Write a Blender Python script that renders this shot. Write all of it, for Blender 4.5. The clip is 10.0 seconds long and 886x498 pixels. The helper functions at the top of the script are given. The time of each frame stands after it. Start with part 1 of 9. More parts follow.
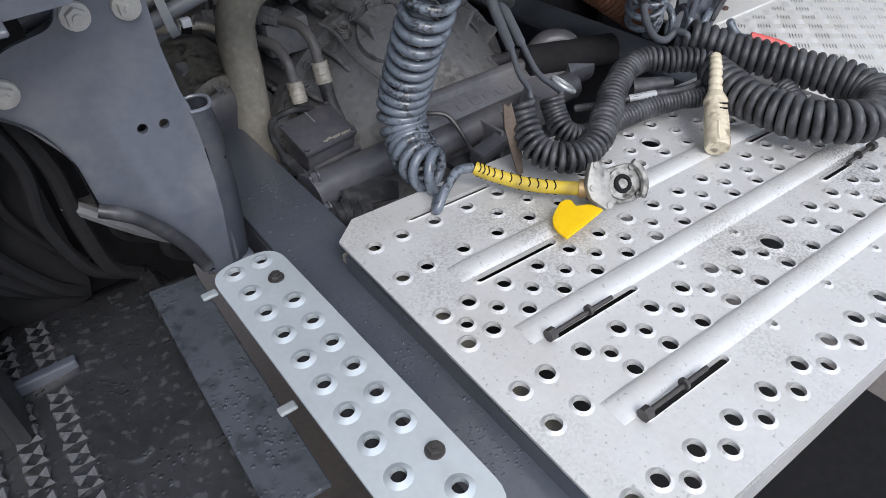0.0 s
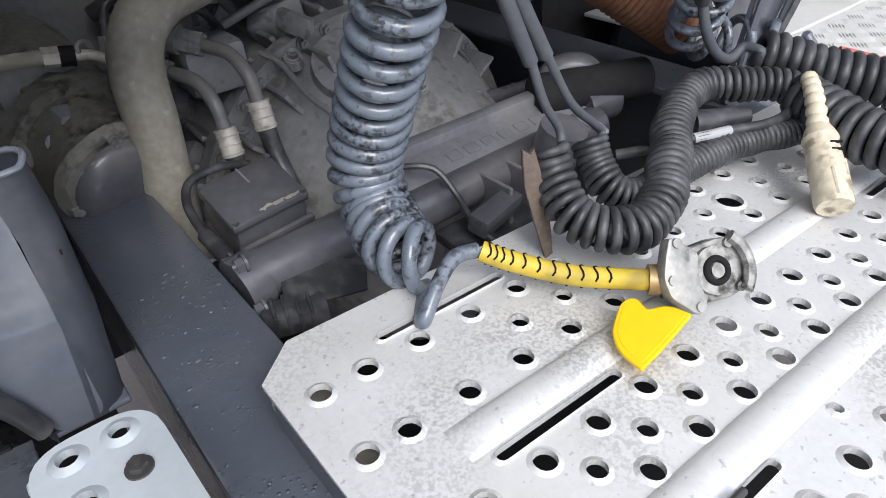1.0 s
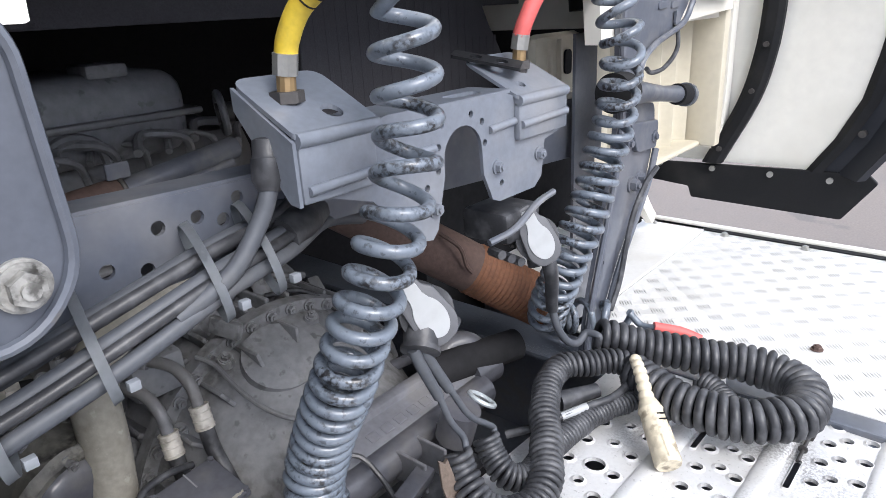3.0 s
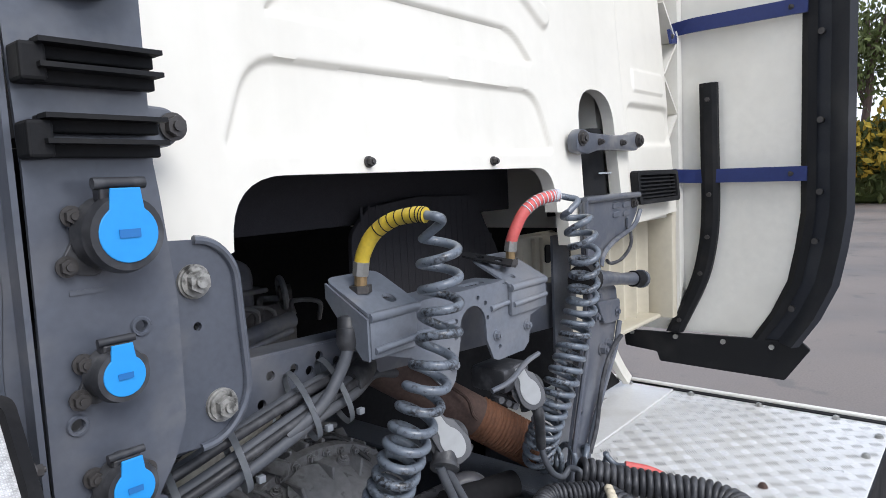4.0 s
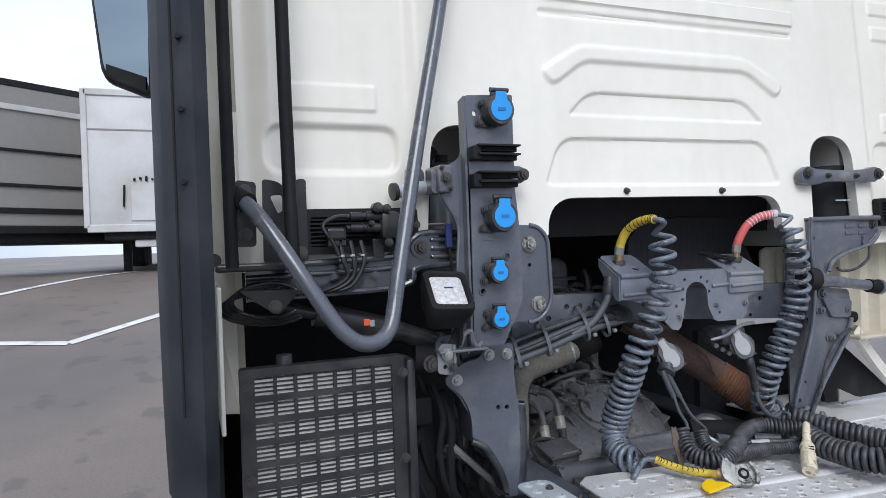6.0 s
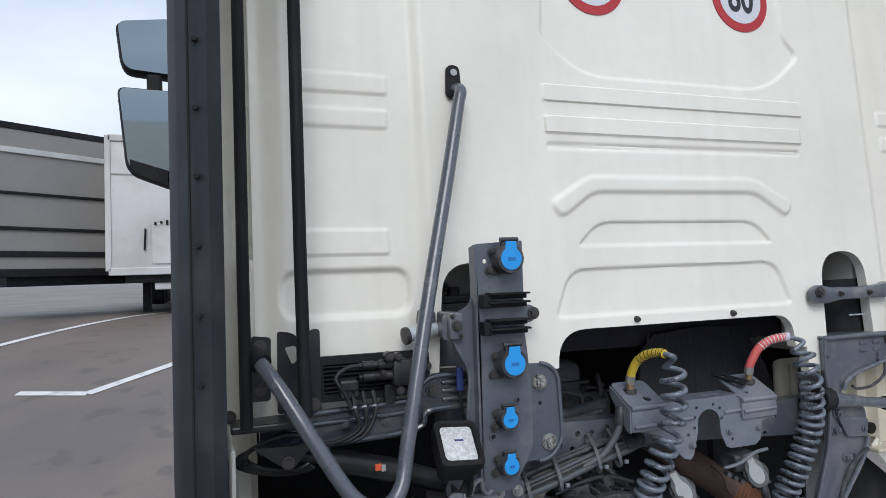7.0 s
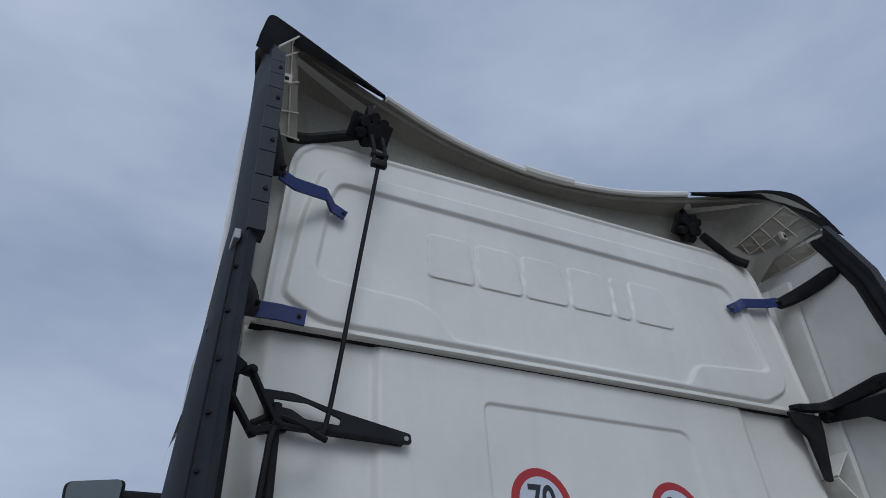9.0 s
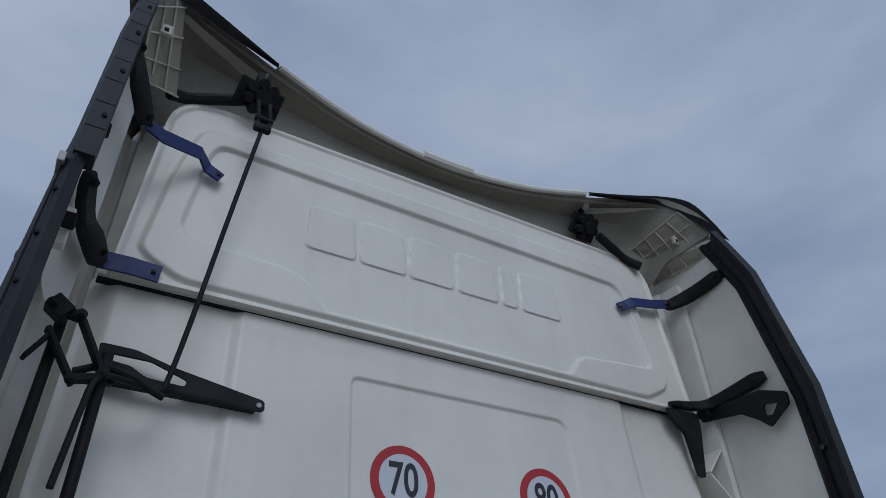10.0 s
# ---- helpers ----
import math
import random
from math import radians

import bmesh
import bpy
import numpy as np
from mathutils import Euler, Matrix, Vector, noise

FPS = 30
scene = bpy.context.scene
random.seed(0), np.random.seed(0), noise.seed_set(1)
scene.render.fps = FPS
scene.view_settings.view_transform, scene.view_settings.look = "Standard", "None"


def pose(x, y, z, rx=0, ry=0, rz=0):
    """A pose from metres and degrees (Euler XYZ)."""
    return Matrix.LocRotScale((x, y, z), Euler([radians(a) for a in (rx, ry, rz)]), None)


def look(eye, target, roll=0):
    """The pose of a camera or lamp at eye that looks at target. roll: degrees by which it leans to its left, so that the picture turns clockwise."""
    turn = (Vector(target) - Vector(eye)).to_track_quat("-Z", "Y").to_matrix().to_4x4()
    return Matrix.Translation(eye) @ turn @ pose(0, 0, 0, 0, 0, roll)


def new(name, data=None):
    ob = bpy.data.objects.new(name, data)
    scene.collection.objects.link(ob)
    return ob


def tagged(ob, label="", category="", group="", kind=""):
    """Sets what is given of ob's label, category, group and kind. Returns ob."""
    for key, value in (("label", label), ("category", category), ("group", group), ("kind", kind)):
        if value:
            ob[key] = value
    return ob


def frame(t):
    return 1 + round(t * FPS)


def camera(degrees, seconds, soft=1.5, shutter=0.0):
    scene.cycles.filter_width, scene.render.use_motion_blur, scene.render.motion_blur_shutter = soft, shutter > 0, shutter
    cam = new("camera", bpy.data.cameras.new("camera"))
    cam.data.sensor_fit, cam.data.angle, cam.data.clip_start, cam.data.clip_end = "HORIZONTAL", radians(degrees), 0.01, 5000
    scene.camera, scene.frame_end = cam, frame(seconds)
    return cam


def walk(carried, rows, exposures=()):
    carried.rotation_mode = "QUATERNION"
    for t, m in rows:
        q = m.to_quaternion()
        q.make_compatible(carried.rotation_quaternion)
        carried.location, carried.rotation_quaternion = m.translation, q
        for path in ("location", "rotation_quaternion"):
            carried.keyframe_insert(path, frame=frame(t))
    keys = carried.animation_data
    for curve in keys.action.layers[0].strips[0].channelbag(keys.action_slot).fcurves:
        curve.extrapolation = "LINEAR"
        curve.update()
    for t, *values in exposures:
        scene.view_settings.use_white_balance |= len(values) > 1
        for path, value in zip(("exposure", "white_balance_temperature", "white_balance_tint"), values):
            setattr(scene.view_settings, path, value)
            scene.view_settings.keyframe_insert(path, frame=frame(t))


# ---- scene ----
cam = camera(68.0, 10.0, 0.7)
PATH = [
    (0, (-0.658, -0.721, 1.589), (0.208, 0.552, 0.312), -3.6),
    (0.5, (-0.549, -0.519, 1.492), (0.349, 0.8, 0.286), -3.6),
    (1, (-0.491, -0.48, 1.439), (0.465, 0.833, 0.272), -4.2),
    (1.5, (-0.464, -0.492, 1.441), (0.61, 0.745, 0.294), -4.0),
    (2, (-0.478, -0.501, 1.475), (0.698, 0.685, 0.375), -3.7),
    (2.5, (-0.528, -0.511, 1.553), (0.783, 0.686, 0.632), -3.2),
    (3, (-0.583, -0.536, 1.655), (0.825, 0.706, 0.967), -3.2),
    (3.2, (-0.609, -0.549, 1.695), (0.836, 0.707, 1.117), -2.8),
    (4.3, (-0.981, -0.815, 1.732), (0.525, 0.497, 1.619), -2.4),
    (4.5, (-1.068, -0.886, 1.72), (0.383, 0.488, 1.624), -2.6),
    (5, (-1.174, -1.089, 1.69), (0.05, 0.491, 1.615), -2.5),
    (5.5, (-1.227, -1.302, 1.619), (-0.315, 0.478, 1.579), -2.2),
    (5.7, (-1.236, -1.37, 1.605), (-0.453, 0.47, 1.594), -2.5),
    (6.8, (-1.225, -1.479, 1.888), (-0.551, 0.404, 1.829), -1.4),
    (7, (-1.225, -1.472, 1.907), (-0.551, 0.41, 1.981), -1.8),
    (7.5, (-1.241, -1.518, 2.04), (-0.566, 0.328, 2.412), -1.6),
    (8, (-1.28, -1.552, 2.167), (-0.579, 0.208, 2.807), -1.7),
    (8.5, (-1.322, -1.617, 2.237), (-0.598, 0.03, 3.111), -1.6),
    (9, (-1.344, -1.655, 2.27), (-0.623, -0.153, 3.376), -1.5),
    (9.5, (-1.233, -1.626, 2.237), (-0.49, -0.187, 3.411), -1.7),
    (10, (-1.111, -1.617, 2.16), (-0.242, -0.24, 3.321), -2.1),
]
walk(cam, [(t, look(eye, target, roll)) for t, eye, target, roll in PATH], [(0, 0.78, 6350, 12), (0.5, 1.0, 6400, 12), (1.0, 1.16, 6450, 12), (1.5, 1.22, 6450, 12), (2.0, 1.28, 6400, 12), (2.5, 1.34, 6350, 13), (3.0, 1.52, 6350, 13), (3.2, 1.5, 6350, 13), (3.7, 1.02, 6280, 12), (4.5, 0.66, 6200, 12), (5.5, 0.61, 6100, 12), (7, 0.3, 6150, 10), (7.5, 0.08, 6200, 10), (8.0, -0.25, 5950, 10), (8.5, -0.44, 5750, 10), (9.3, -0.8, 5550, 10), (10, -0.85, 5550, 10)])

# ---- light ----
import mathutils

world = bpy.data.worlds.new("overcast_sky")
scene.world = world
world.use_nodes = True
wn, wl = world.node_tree.nodes, world.node_tree.links
wn.clear()
sky = wn.new("ShaderNodeTexSky")
sky.sky_type, sky.sun_disc = "NISHITA", False
sky.sun_elevation, sky.sun_rotation = radians(48), radians(200)
sky.air_density, sky.dust_density = 1.0, 3.0
coord = wn.new("ShaderNodeTexCoord")
stretch = wn.new("ShaderNodeMapping")
stretch.inputs["Scale"].default_value = (1.0, 1.0, 2.6)
cloud = wn.new("ShaderNodeTexNoise")
cloud.inputs["Scale"].default_value, cloud.inputs["Detail"].default_value, cloud.inputs["Roughness"].default_value = 1.8, 7.0, 0.52
ramp = wn.new("ShaderNodeValToRGB")
ramp.color_ramp.elements[0].position, ramp.color_ramp.elements[0].color = 0.33, (0.46, 0.53, 0.66, 1)
ramp.color_ramp.elements[1].position, ramp.color_ramp.elements[1].color = 0.74, (0.84, 0.88, 0.95, 1)
dim = wn.new("ShaderNodeVectorMath")
dim.operation = "SCALE"
dim.inputs["Scale"].default_value = 0.05
blend = wn.new("ShaderNodeMixRGB")
blend.inputs["Fac"].default_value = 0.9
back = wn.new("ShaderNodeBackground")
back.inputs["Strength"].default_value = 1.0
wout = wn.new("ShaderNodeOutputWorld")
wl.new(coord.outputs["Generated"], stretch.inputs["Vector"])
wl.new(stretch.outputs["Vector"], cloud.inputs["Vector"])
wl.new(cloud.outputs["Fac"], ramp.inputs["Fac"])
wl.new(sky.outputs["Color"], dim.inputs[0])
wl.new(dim.outputs["Vector"], blend.inputs["Color1"])
wl.new(ramp.outputs["Color"], blend.inputs["Color2"])
wl.new(blend.outputs["Color"], back.inputs["Color"])
wl.new(back.outputs["Background"], wout.inputs["Surface"])

sun_lamp = bpy.data.lights.new("sun", "SUN")
sun_lamp.energy, sun_lamp.angle, sun_lamp.color = 1.42, radians(34), (1.0, 0.97, 0.92)
sun = new("sun", sun_lamp)
sun.matrix_world = look((-1.3, -5.1, 4.6), (0, 0, 0))


# ---- materials ----
def mat(name, color, rough=0.6, metal=0.0, var=0.12, scale=8.0, fine=90.0, bump=0.1, dirt=None, dirt_amount=0.0, dirt_scale=5.0, dirt_sharp=0.08, coat=0.0, spots=None, spot_scale=40.0, spot_amount=0.0, spec=0.5, streak=None, drops=0.0, grime=None):
    """Base colour with broad and fine variation, blotches of dirt, small specks and fine relief."""
    m = bpy.data.materials.new(name)
    m.use_nodes = True
    n, k = m.node_tree.nodes, m.node_tree.links
    p = n["Principled BSDF"]
    p.inputs["Metallic"].default_value = metal
    p.inputs["Coat Weight"].default_value, p.inputs["Coat Roughness"].default_value = coat, 0.1
    p.inputs["Specular IOR Level"].default_value = spec
    tc = n.new("ShaderNodeTexCoord")

    def noise_node(s, d=4.0):
        q = n.new("ShaderNodeTexNoise")
        q.inputs["Scale"].default_value, q.inputs["Detail"].default_value = s, d
        k.new(tc.outputs["Object"], q.inputs["Vector"])
        return q

    broad, small = noise_node(scale), noise_node(fine, 3.0)
    mixn = n.new("ShaderNodeMath")
    mixn.operation = "ADD"
    k.new(broad.outputs["Fac"], mixn.inputs[0])
    k.new(small.outputs["Fac"], mixn.inputs[1])
    hv = n.new("ShaderNodeMapRange")
    hv.inputs["From Min"].default_value, hv.inputs["From Max"].default_value = 0.6, 1.4
    hv.inputs["To Min"].default_value, hv.inputs["To Max"].default_value = 1 - var, 1 + var
    k.new(mixn.outputs[0], hv.inputs["Value"])
    sc = n.new("ShaderNodeVectorMath")
    sc.operation = "SCALE"
    sc.inputs[0].default_value = color
    k.new(hv.outputs[0], sc.inputs["Scale"])
    last = sc.outputs["Vector"]
    for tint, amount, s, sharp in ((dirt, dirt_amount, dirt_scale, dirt_sharp), (spots, spot_amount, spot_scale, 0.03)):
        if tint is None:
            continue
        d = noise_node(s, 6.0)
        r = n.new("ShaderNodeMapRange")
        r.inputs["From Min"].default_value, r.inputs["From Max"].default_value = 0.68 - amount * 0.3 - sharp, 0.68 - amount * 0.3 + sharp
        k.new(d.outputs["Fac"], r.inputs["Value"])
        x = n.new("ShaderNodeMixRGB")
        x.inputs["Color2"].default_value = (*tint, 1)
        f = n.new("ShaderNodeMath")
        f.operation = "MULTIPLY"
        f.inputs[1].default_value = min(1.0, 0.35 + amount)
        k.new(r.outputs[0], f.inputs[0])
        k.new(f.outputs[0], x.inputs["Fac"])
        k.new(last, x.inputs["Color1"])
        last = x.outputs["Color"]
    if grime is not None:
        # smears of dirt: fine marks gathered in broad patches
        tint, wide, close, low_, high_ = grime
        gate = n.new("ShaderNodeMath")
        gate.operation = "MULTIPLY"
        for slot_, (q, a_, b_) in enumerate(((noise_node(wide, 5.0), low_, high_), (noise_node(close, 6.0), 0.44, 0.60))):
            r = n.new("ShaderNodeMapRange")
            r.inputs["From Min"].default_value, r.inputs["From Max"].default_value = a_, b_
            k.new(q.outputs["Fac"], r.inputs["Value"])
            k.new(r.outputs[0], gate.inputs[slot_])
        x = n.new("ShaderNodeMixRGB")
        x.inputs["Color2"].default_value = (*tint, 1)
        k.new(gate.outputs[0], x.inputs["Fac"])
        k.new(last, x.inputs["Color1"])
        last = x.outputs["Color"]
    if streak is not None:
        mp = n.new("ShaderNodeMapping")
        mp.inputs["Scale"].default_value = (14.0, 14.0, 0.55)
        k.new(tc.outputs["Object"], mp.inputs["Vector"])
        d = n.new("ShaderNodeTexNoise")
        d.inputs["Scale"].default_value, d.inputs["Detail"].default_value = 1.0, 5.0
        k.new(mp.outputs["Vector"], d.inputs["Vector"])
        r = n.new("ShaderNodeMapRange")
        r.inputs["From Min"].default_value, r.inputs["From Max"].default_value, r.inputs["To Max"].default_value = 0.52, 0.85, 0.3
        k.new(d.outputs["Fac"], r.inputs["Value"])
        x = n.new("ShaderNodeMixRGB")
        x.inputs["Color2"].default_value = (*streak, 1)
        k.new(r.outputs[0], x.inputs["Fac"])
        k.new(last, x.inputs["Color1"])
        last = x.outputs["Color"]
    k.new(last, p.inputs["Base Color"])
    rr = n.new("ShaderNodeMapRange")
    rr.inputs["From Min"].default_value, rr.inputs["From Max"].default_value = 0.3, 0.7
    rr.inputs["To Min"].default_value, rr.inputs["To Max"].default_value = max(0.03, rough - 0.09), min(1, rough + 0.12)
    k.new(broad.outputs["Fac"], rr.inputs["Value"])
    k.new(rr.outputs[0], p.inputs["Roughness"])
    if bump:
        b = n.new("ShaderNodeBump")
        b.inputs["Strength"].default_value, b.inputs["Distance"].default_value = bump, 0.002
        k.new(small.outputs["Fac"], b.inputs["Height"])
        if drops:
            # beads of water standing on the paint
            v = n.new("ShaderNodeTexVoronoi")
            v.inputs["Scale"].default_value = drops
            k.new(tc.outputs["Object"], v.inputs["Vector"])
            r = n.new("ShaderNodeMapRange")
            r.inputs["From Min"].default_value, r.inputs["From Max"].default_value = 0.34, 0.16
            k.new(v.outputs["Distance"], r.inputs["Value"])
            patch = noise_node(14.0, 3.0)
            q = n.new("ShaderNodeMapRange")
            q.inputs["From Min"].default_value, q.inputs["From Max"].default_value = 0.48, 0.60
            k.new(patch.outputs["Fac"], q.inputs["Value"])
            w = n.new("ShaderNodeMath")
            w.operation = "MULTIPLY"
            k.new(r.outputs[0], w.inputs[0])
            k.new(q.outputs[0], w.inputs[1])
            b2 = n.new("ShaderNodeBump")
            b2.inputs["Strength"].default_value, b2.inputs["Distance"].default_value = 0.6, 0.002
            k.new(w.outputs[0], b2.inputs["Height"])
            k.new(b.outputs["Normal"], b2.inputs["Normal"])
            b = b2
        k.new(b.outputs["Normal"], p.inputs["Normal"])
    return m


WHITE = mat("white_paint", (0.80, 0.775, 0.70), 0.38, var=0.03, scale=2.2, fine=30, bump=0.02, dirt=(0.55, 0.53, 0.46), dirt_amount=0.18, dirt_scale=1.6, dirt_sharp=0.16, streak=(0.60, 0.58, 0.49))
WHITE_SIDE = mat("white_fibreglass", (0.82, 0.80, 0.73), 0.5, var=0.05, scale=3, fine=40, bump=0.05, dirt=(0.42, 0.40, 0.33), dirt_amount=0.16, dirt_scale=2.5, dirt_sharp=0.15)
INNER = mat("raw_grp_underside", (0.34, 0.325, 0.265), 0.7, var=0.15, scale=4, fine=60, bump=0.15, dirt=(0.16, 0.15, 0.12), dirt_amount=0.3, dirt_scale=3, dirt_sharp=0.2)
STEEL = mat("dark_grey_frame_paint", (0.092, 0.102, 0.124), 0.33, coat=0.8, var=0.18, scale=7, fine=120, bump=0.06, grime=((0.13, 0.125, 0.12), 5, 45, 0.50, 0.70), dirt=(0.19, 0.185, 0.175), dirt_amount=0.14, dirt_scale=6, dirt_sharp=0.15)
WATER = mat("standing_water_bead", (0.085, 0.097, 0.12), 0.22, var=0.05, scale=20, fine=100)
WET = mat("wet_dark_grey_paint", (0.088, 0.101, 0.126), 0.38, coat=0.7, var=0.16, scale=7, fine=120, bump=0.05, dirt=(0.15, 0.15, 0.15), dirt_amount=0.1, dirt_scale=9, dirt_sharp=0.15, drops=190)
HBPAINT = mat("pale_grey_bracket_paint", (0.150, 0.167, 0.198), 0.36, coat=0.5, var=0.16, scale=9, fine=110, bump=0.06, dirt=(0.26, 0.25, 0.24), dirt_amount=0.16, dirt_scale=8, dirt_sharp=0.14)
STEEL2 = mat("grey_bracket_paint", (0.086, 0.096, 0.120), 0.38, coat=0.6, var=0.14, scale=9, fine=110, bump=0.05, grime=((0.20, 0.195, 0.19), 5, 45, 0.52, 0.72), dirt=(0.26, 0.25, 0.24), dirt_amount=0.12, dirt_scale=8, dirt_sharp=0.14)
BLACK = mat("black_plastic", (0.011, 0.0115, 0.013), 0.62, spec=0.22, var=0.2, scale=12, fine=200, bump=0.12, dirt=(0.045, 0.043, 0.04), dirt_amount=0.12, dirt_scale=9, dirt_sharp=0.15)
GLOSSBLACK = mat("glossy_black_coating", (0.013, 0.0135, 0.0155), 0.42, coat=0.2, spec=0.4, var=0.2, scale=14, fine=160, bump=0.08, dirt=(0.08, 0.078, 0.073), dirt_amount=0.14, dirt_scale=14, dirt_sharp=0.16)
RUBBER = mat("black_rubber", (0.012, 0.012, 0.0135), 0.8, spec=0.2, var=0.2, scale=10, fine=160, bump=0.1, dirt=(0.06, 0.058, 0.055), dirt_amount=0.15, dirt_scale=10, dirt_sharp=0.15)
EDGE = mat("dark_blue_grey_edge_rubber", (0.021, 0.0235, 0.030), 0.6, spec=0.3, var=0.14, scale=6, fine=150, bump=0.06, dirt=(0.085, 0.085, 0.085), dirt_amount=0.12, dirt_scale=6, dirt_sharp=0.14)
TUBE = mat("grey_tube_paint", (0.082, 0.092, 0.113), 0.26, coat=0.55, var=0.12, scale=10, fine=160, bump=0.03, dirt=(0.2, 0.2, 0.2), dirt_amount=0.08, dirt_scale=20)
ENGINE = mat("grimy_gearbox_metal", (0.215, 0.218, 0.230), 0.50, var=0.25, scale=9, fine=70, bump=0.4, dirt=(0.25, 0.24, 0.215), dirt_amount=0.2, dirt_scale=7, dirt_sharp=0.12, spots=(0.05, 0.05, 0.05), spot_scale=38, spot_amount=0.12, grime=((0.07, 0.068, 0.066), 7, 60, 0.50, 0.70))
ENGINE2 = mat("dusty_cast_iron", (0.165, 0.167, 0.175), 0.45, coat=0.2, var=0.25, scale=12, fine=80, bump=0.3, dirt=(0.22, 0.205, 0.185), dirt_amount=0.25, dirt_scale=9, dirt_sharp=0.14)
PIPE = mat("dusty_beige_pipe", (0.33, 0.31, 0.265), 0.8, var=0.25, scale=12, fine=90, bump=0.35, dirt=(0.2, 0.185, 0.15), dirt_amount=0.32, dirt_scale=14, dirt_sharp=0.2, spots=(0.5, 0.48, 0.42), spot_scale=60, spot_amount=0.1)
GLOSSBEAM = mat("glossy_dark_beam_paint", (0.040, 0.046, 0.060), 0.12, coat=1.0, var=0.15, scale=8, fine=120, bump=0.05, dirt=(0.14, 0.135, 0.13), dirt_amount=0.12, dirt_scale=9, dirt_sharp=0.12)
RUST = mat("rusty_exhaust", (0.115, 0.073, 0.060), 0.82, var=0.3, scale=14, fine=120, bump=0.5, dirt=(0.05, 0.04, 0.036), dirt_amount=0.3, dirt_scale=8, dirt_sharp=0.15)
ALU = mat("worn_aluminium_plate", (0.67, 0.67, 0.67), 0.40, metal=0.25, var=0.07, scale=6, fine=170, bump=0.12, dirt=(0.50, 0.48, 0.43), dirt_amount=0.20, dirt_scale=7, dirt_sharp=0.16, spots=(0.16, 0.15, 0.14), spot_scale=180, spot_amount=0.04, grime=((0.22, 0.21, 0.20), 5.0, 300, 0.50, 0.78))
ALU2 = mat("clean_aluminium", (0.58, 0.63, 0.66), 0.42, metal=0.4, var=0.06, scale=14, fine=120, bump=0.04, dirt=(0.4, 0.42, 0.43), dirt_amount=0.15, dirt_scale=12)
CHEQUER = mat("chequer_aluminium", (0.79, 0.79, 0.78), 0.5, metal=0.3, var=0.06, scale=5, fine=120, bump=0.05, dirt=(0.5, 0.48, 0.43), dirt_amount=0.24, dirt_scale=6, dirt_sharp=0.14)
HOSE = mat("blue_grey_hose", (0.132, 0.156, 0.190), 0.36, coat=0.45, var=0.16, scale=25, fine=220, bump=0.08, spots=(0.012, 0.012, 0.014), spot_scale=120, spot_amount=0.22, dirt=(0.16, 0.185, 0.22), dirt_amount=0.04, dirt_scale=20, dirt_sharp=0.10, grime=((0.012, 0.012, 0.014), 16, 170, 0.50, 0.58))
CABLE = mat("black_cable", (0.030, 0.031, 0.035), 0.46, coat=0.1, var=0.2, scale=30, fine=200, bump=0.08, dirt=(0.15, 0.152, 0.16), dirt_amount=0.24, dirt_scale=40, dirt_sharp=0.14)
BUNDLE = mat("grey_sheathed_cable", (0.070, 0.076, 0.088), 0.55, var=0.18, scale=12, fine=140, bump=0.08, dirt=(0.14, 0.135, 0.13), dirt_amount=0.2, dirt_scale=12, dirt_sharp=0.12)
YELLOW = mat("yellow_sleeve", (0.62, 0.45, 0.045), 0.5, var=0.14, scale=30, fine=160, bump=0.1, dirt=(0.24, 0.18, 0.05), dirt_amount=0.3, dirt_scale=34, dirt_sharp=0.1)
YELLOW2 = mat("yellow_plastic_flap", (0.84, 0.53, 0.0), 0.45, var=0.06, scale=20, fine=100, bump=0.04)
RED = mat("red_sleeve", (0.62, 0.12, 0.11), 0.5, var=0.1, scale=30, fine=160, bump=0.1)
CREAM = mat("cream_plug", (0.66, 0.585, 0.44), 0.5, var=0.1, scale=30, fine=150, bump=0.1, grime=((0.20, 0.16, 0.11), 18, 90, 0.42, 0.64), dirt=(0.40, 0.34, 0.24), dirt_amount=0.25, dirt_scale=32, dirt_sharp=0.1)
BLUE = mat("blue_lid", (0.025, 0.31, 0.76), 0.42, var=0.05, scale=20, fine=150, bump=0.03)
STRAP = mat("dark_blue_strap", (0.023, 0.037, 0.140), 0.5, spec=0.35, var=0.12, scale=14, fine=120, bump=0.06)
ZINC = mat("zinc_bolt", (0.42, 0.42, 0.40), 0.38, metal=0.7, var=0.12, scale=30, fine=200, bump=0.06, dirt=(0.25, 0.23, 0.2), dirt_amount=0.2, dirt_scale=30)
DARKBOLT = mat("dull_steel_bolt", (0.085, 0.08, 0.078), 0.5, metal=0.6, var=0.2, scale=30, fine=200, bump=0.1)
BRASS = mat("dull_brass", (0.36, 0.25, 0.13), 0.45, metal=0.7, var=0.15, scale=30, fine=150, bump=0.08)
CAST = mat("cast_aluminium_coupling", (0.36, 0.355, 0.335), 0.55, metal=0.4, var=0.25, scale=26, fine=160, bump=0.35, dirt=(0.085, 0.08, 0.072), dirt_amount=0.30, grime=((0.04, 0.038, 0.034), 22, 110, 0.42, 0.60), dirt_scale=34, dirt_sharp=0.12)
WHITECAP = mat("white_reflector", (0.37, 0.38, 0.385), 0.35, var=0.05, scale=20, fine=90, bump=0.0, dirt=(0.25, 0.25, 0.25), dirt_amount=0.12, dirt_scale=30, dirt_sharp=0.1)
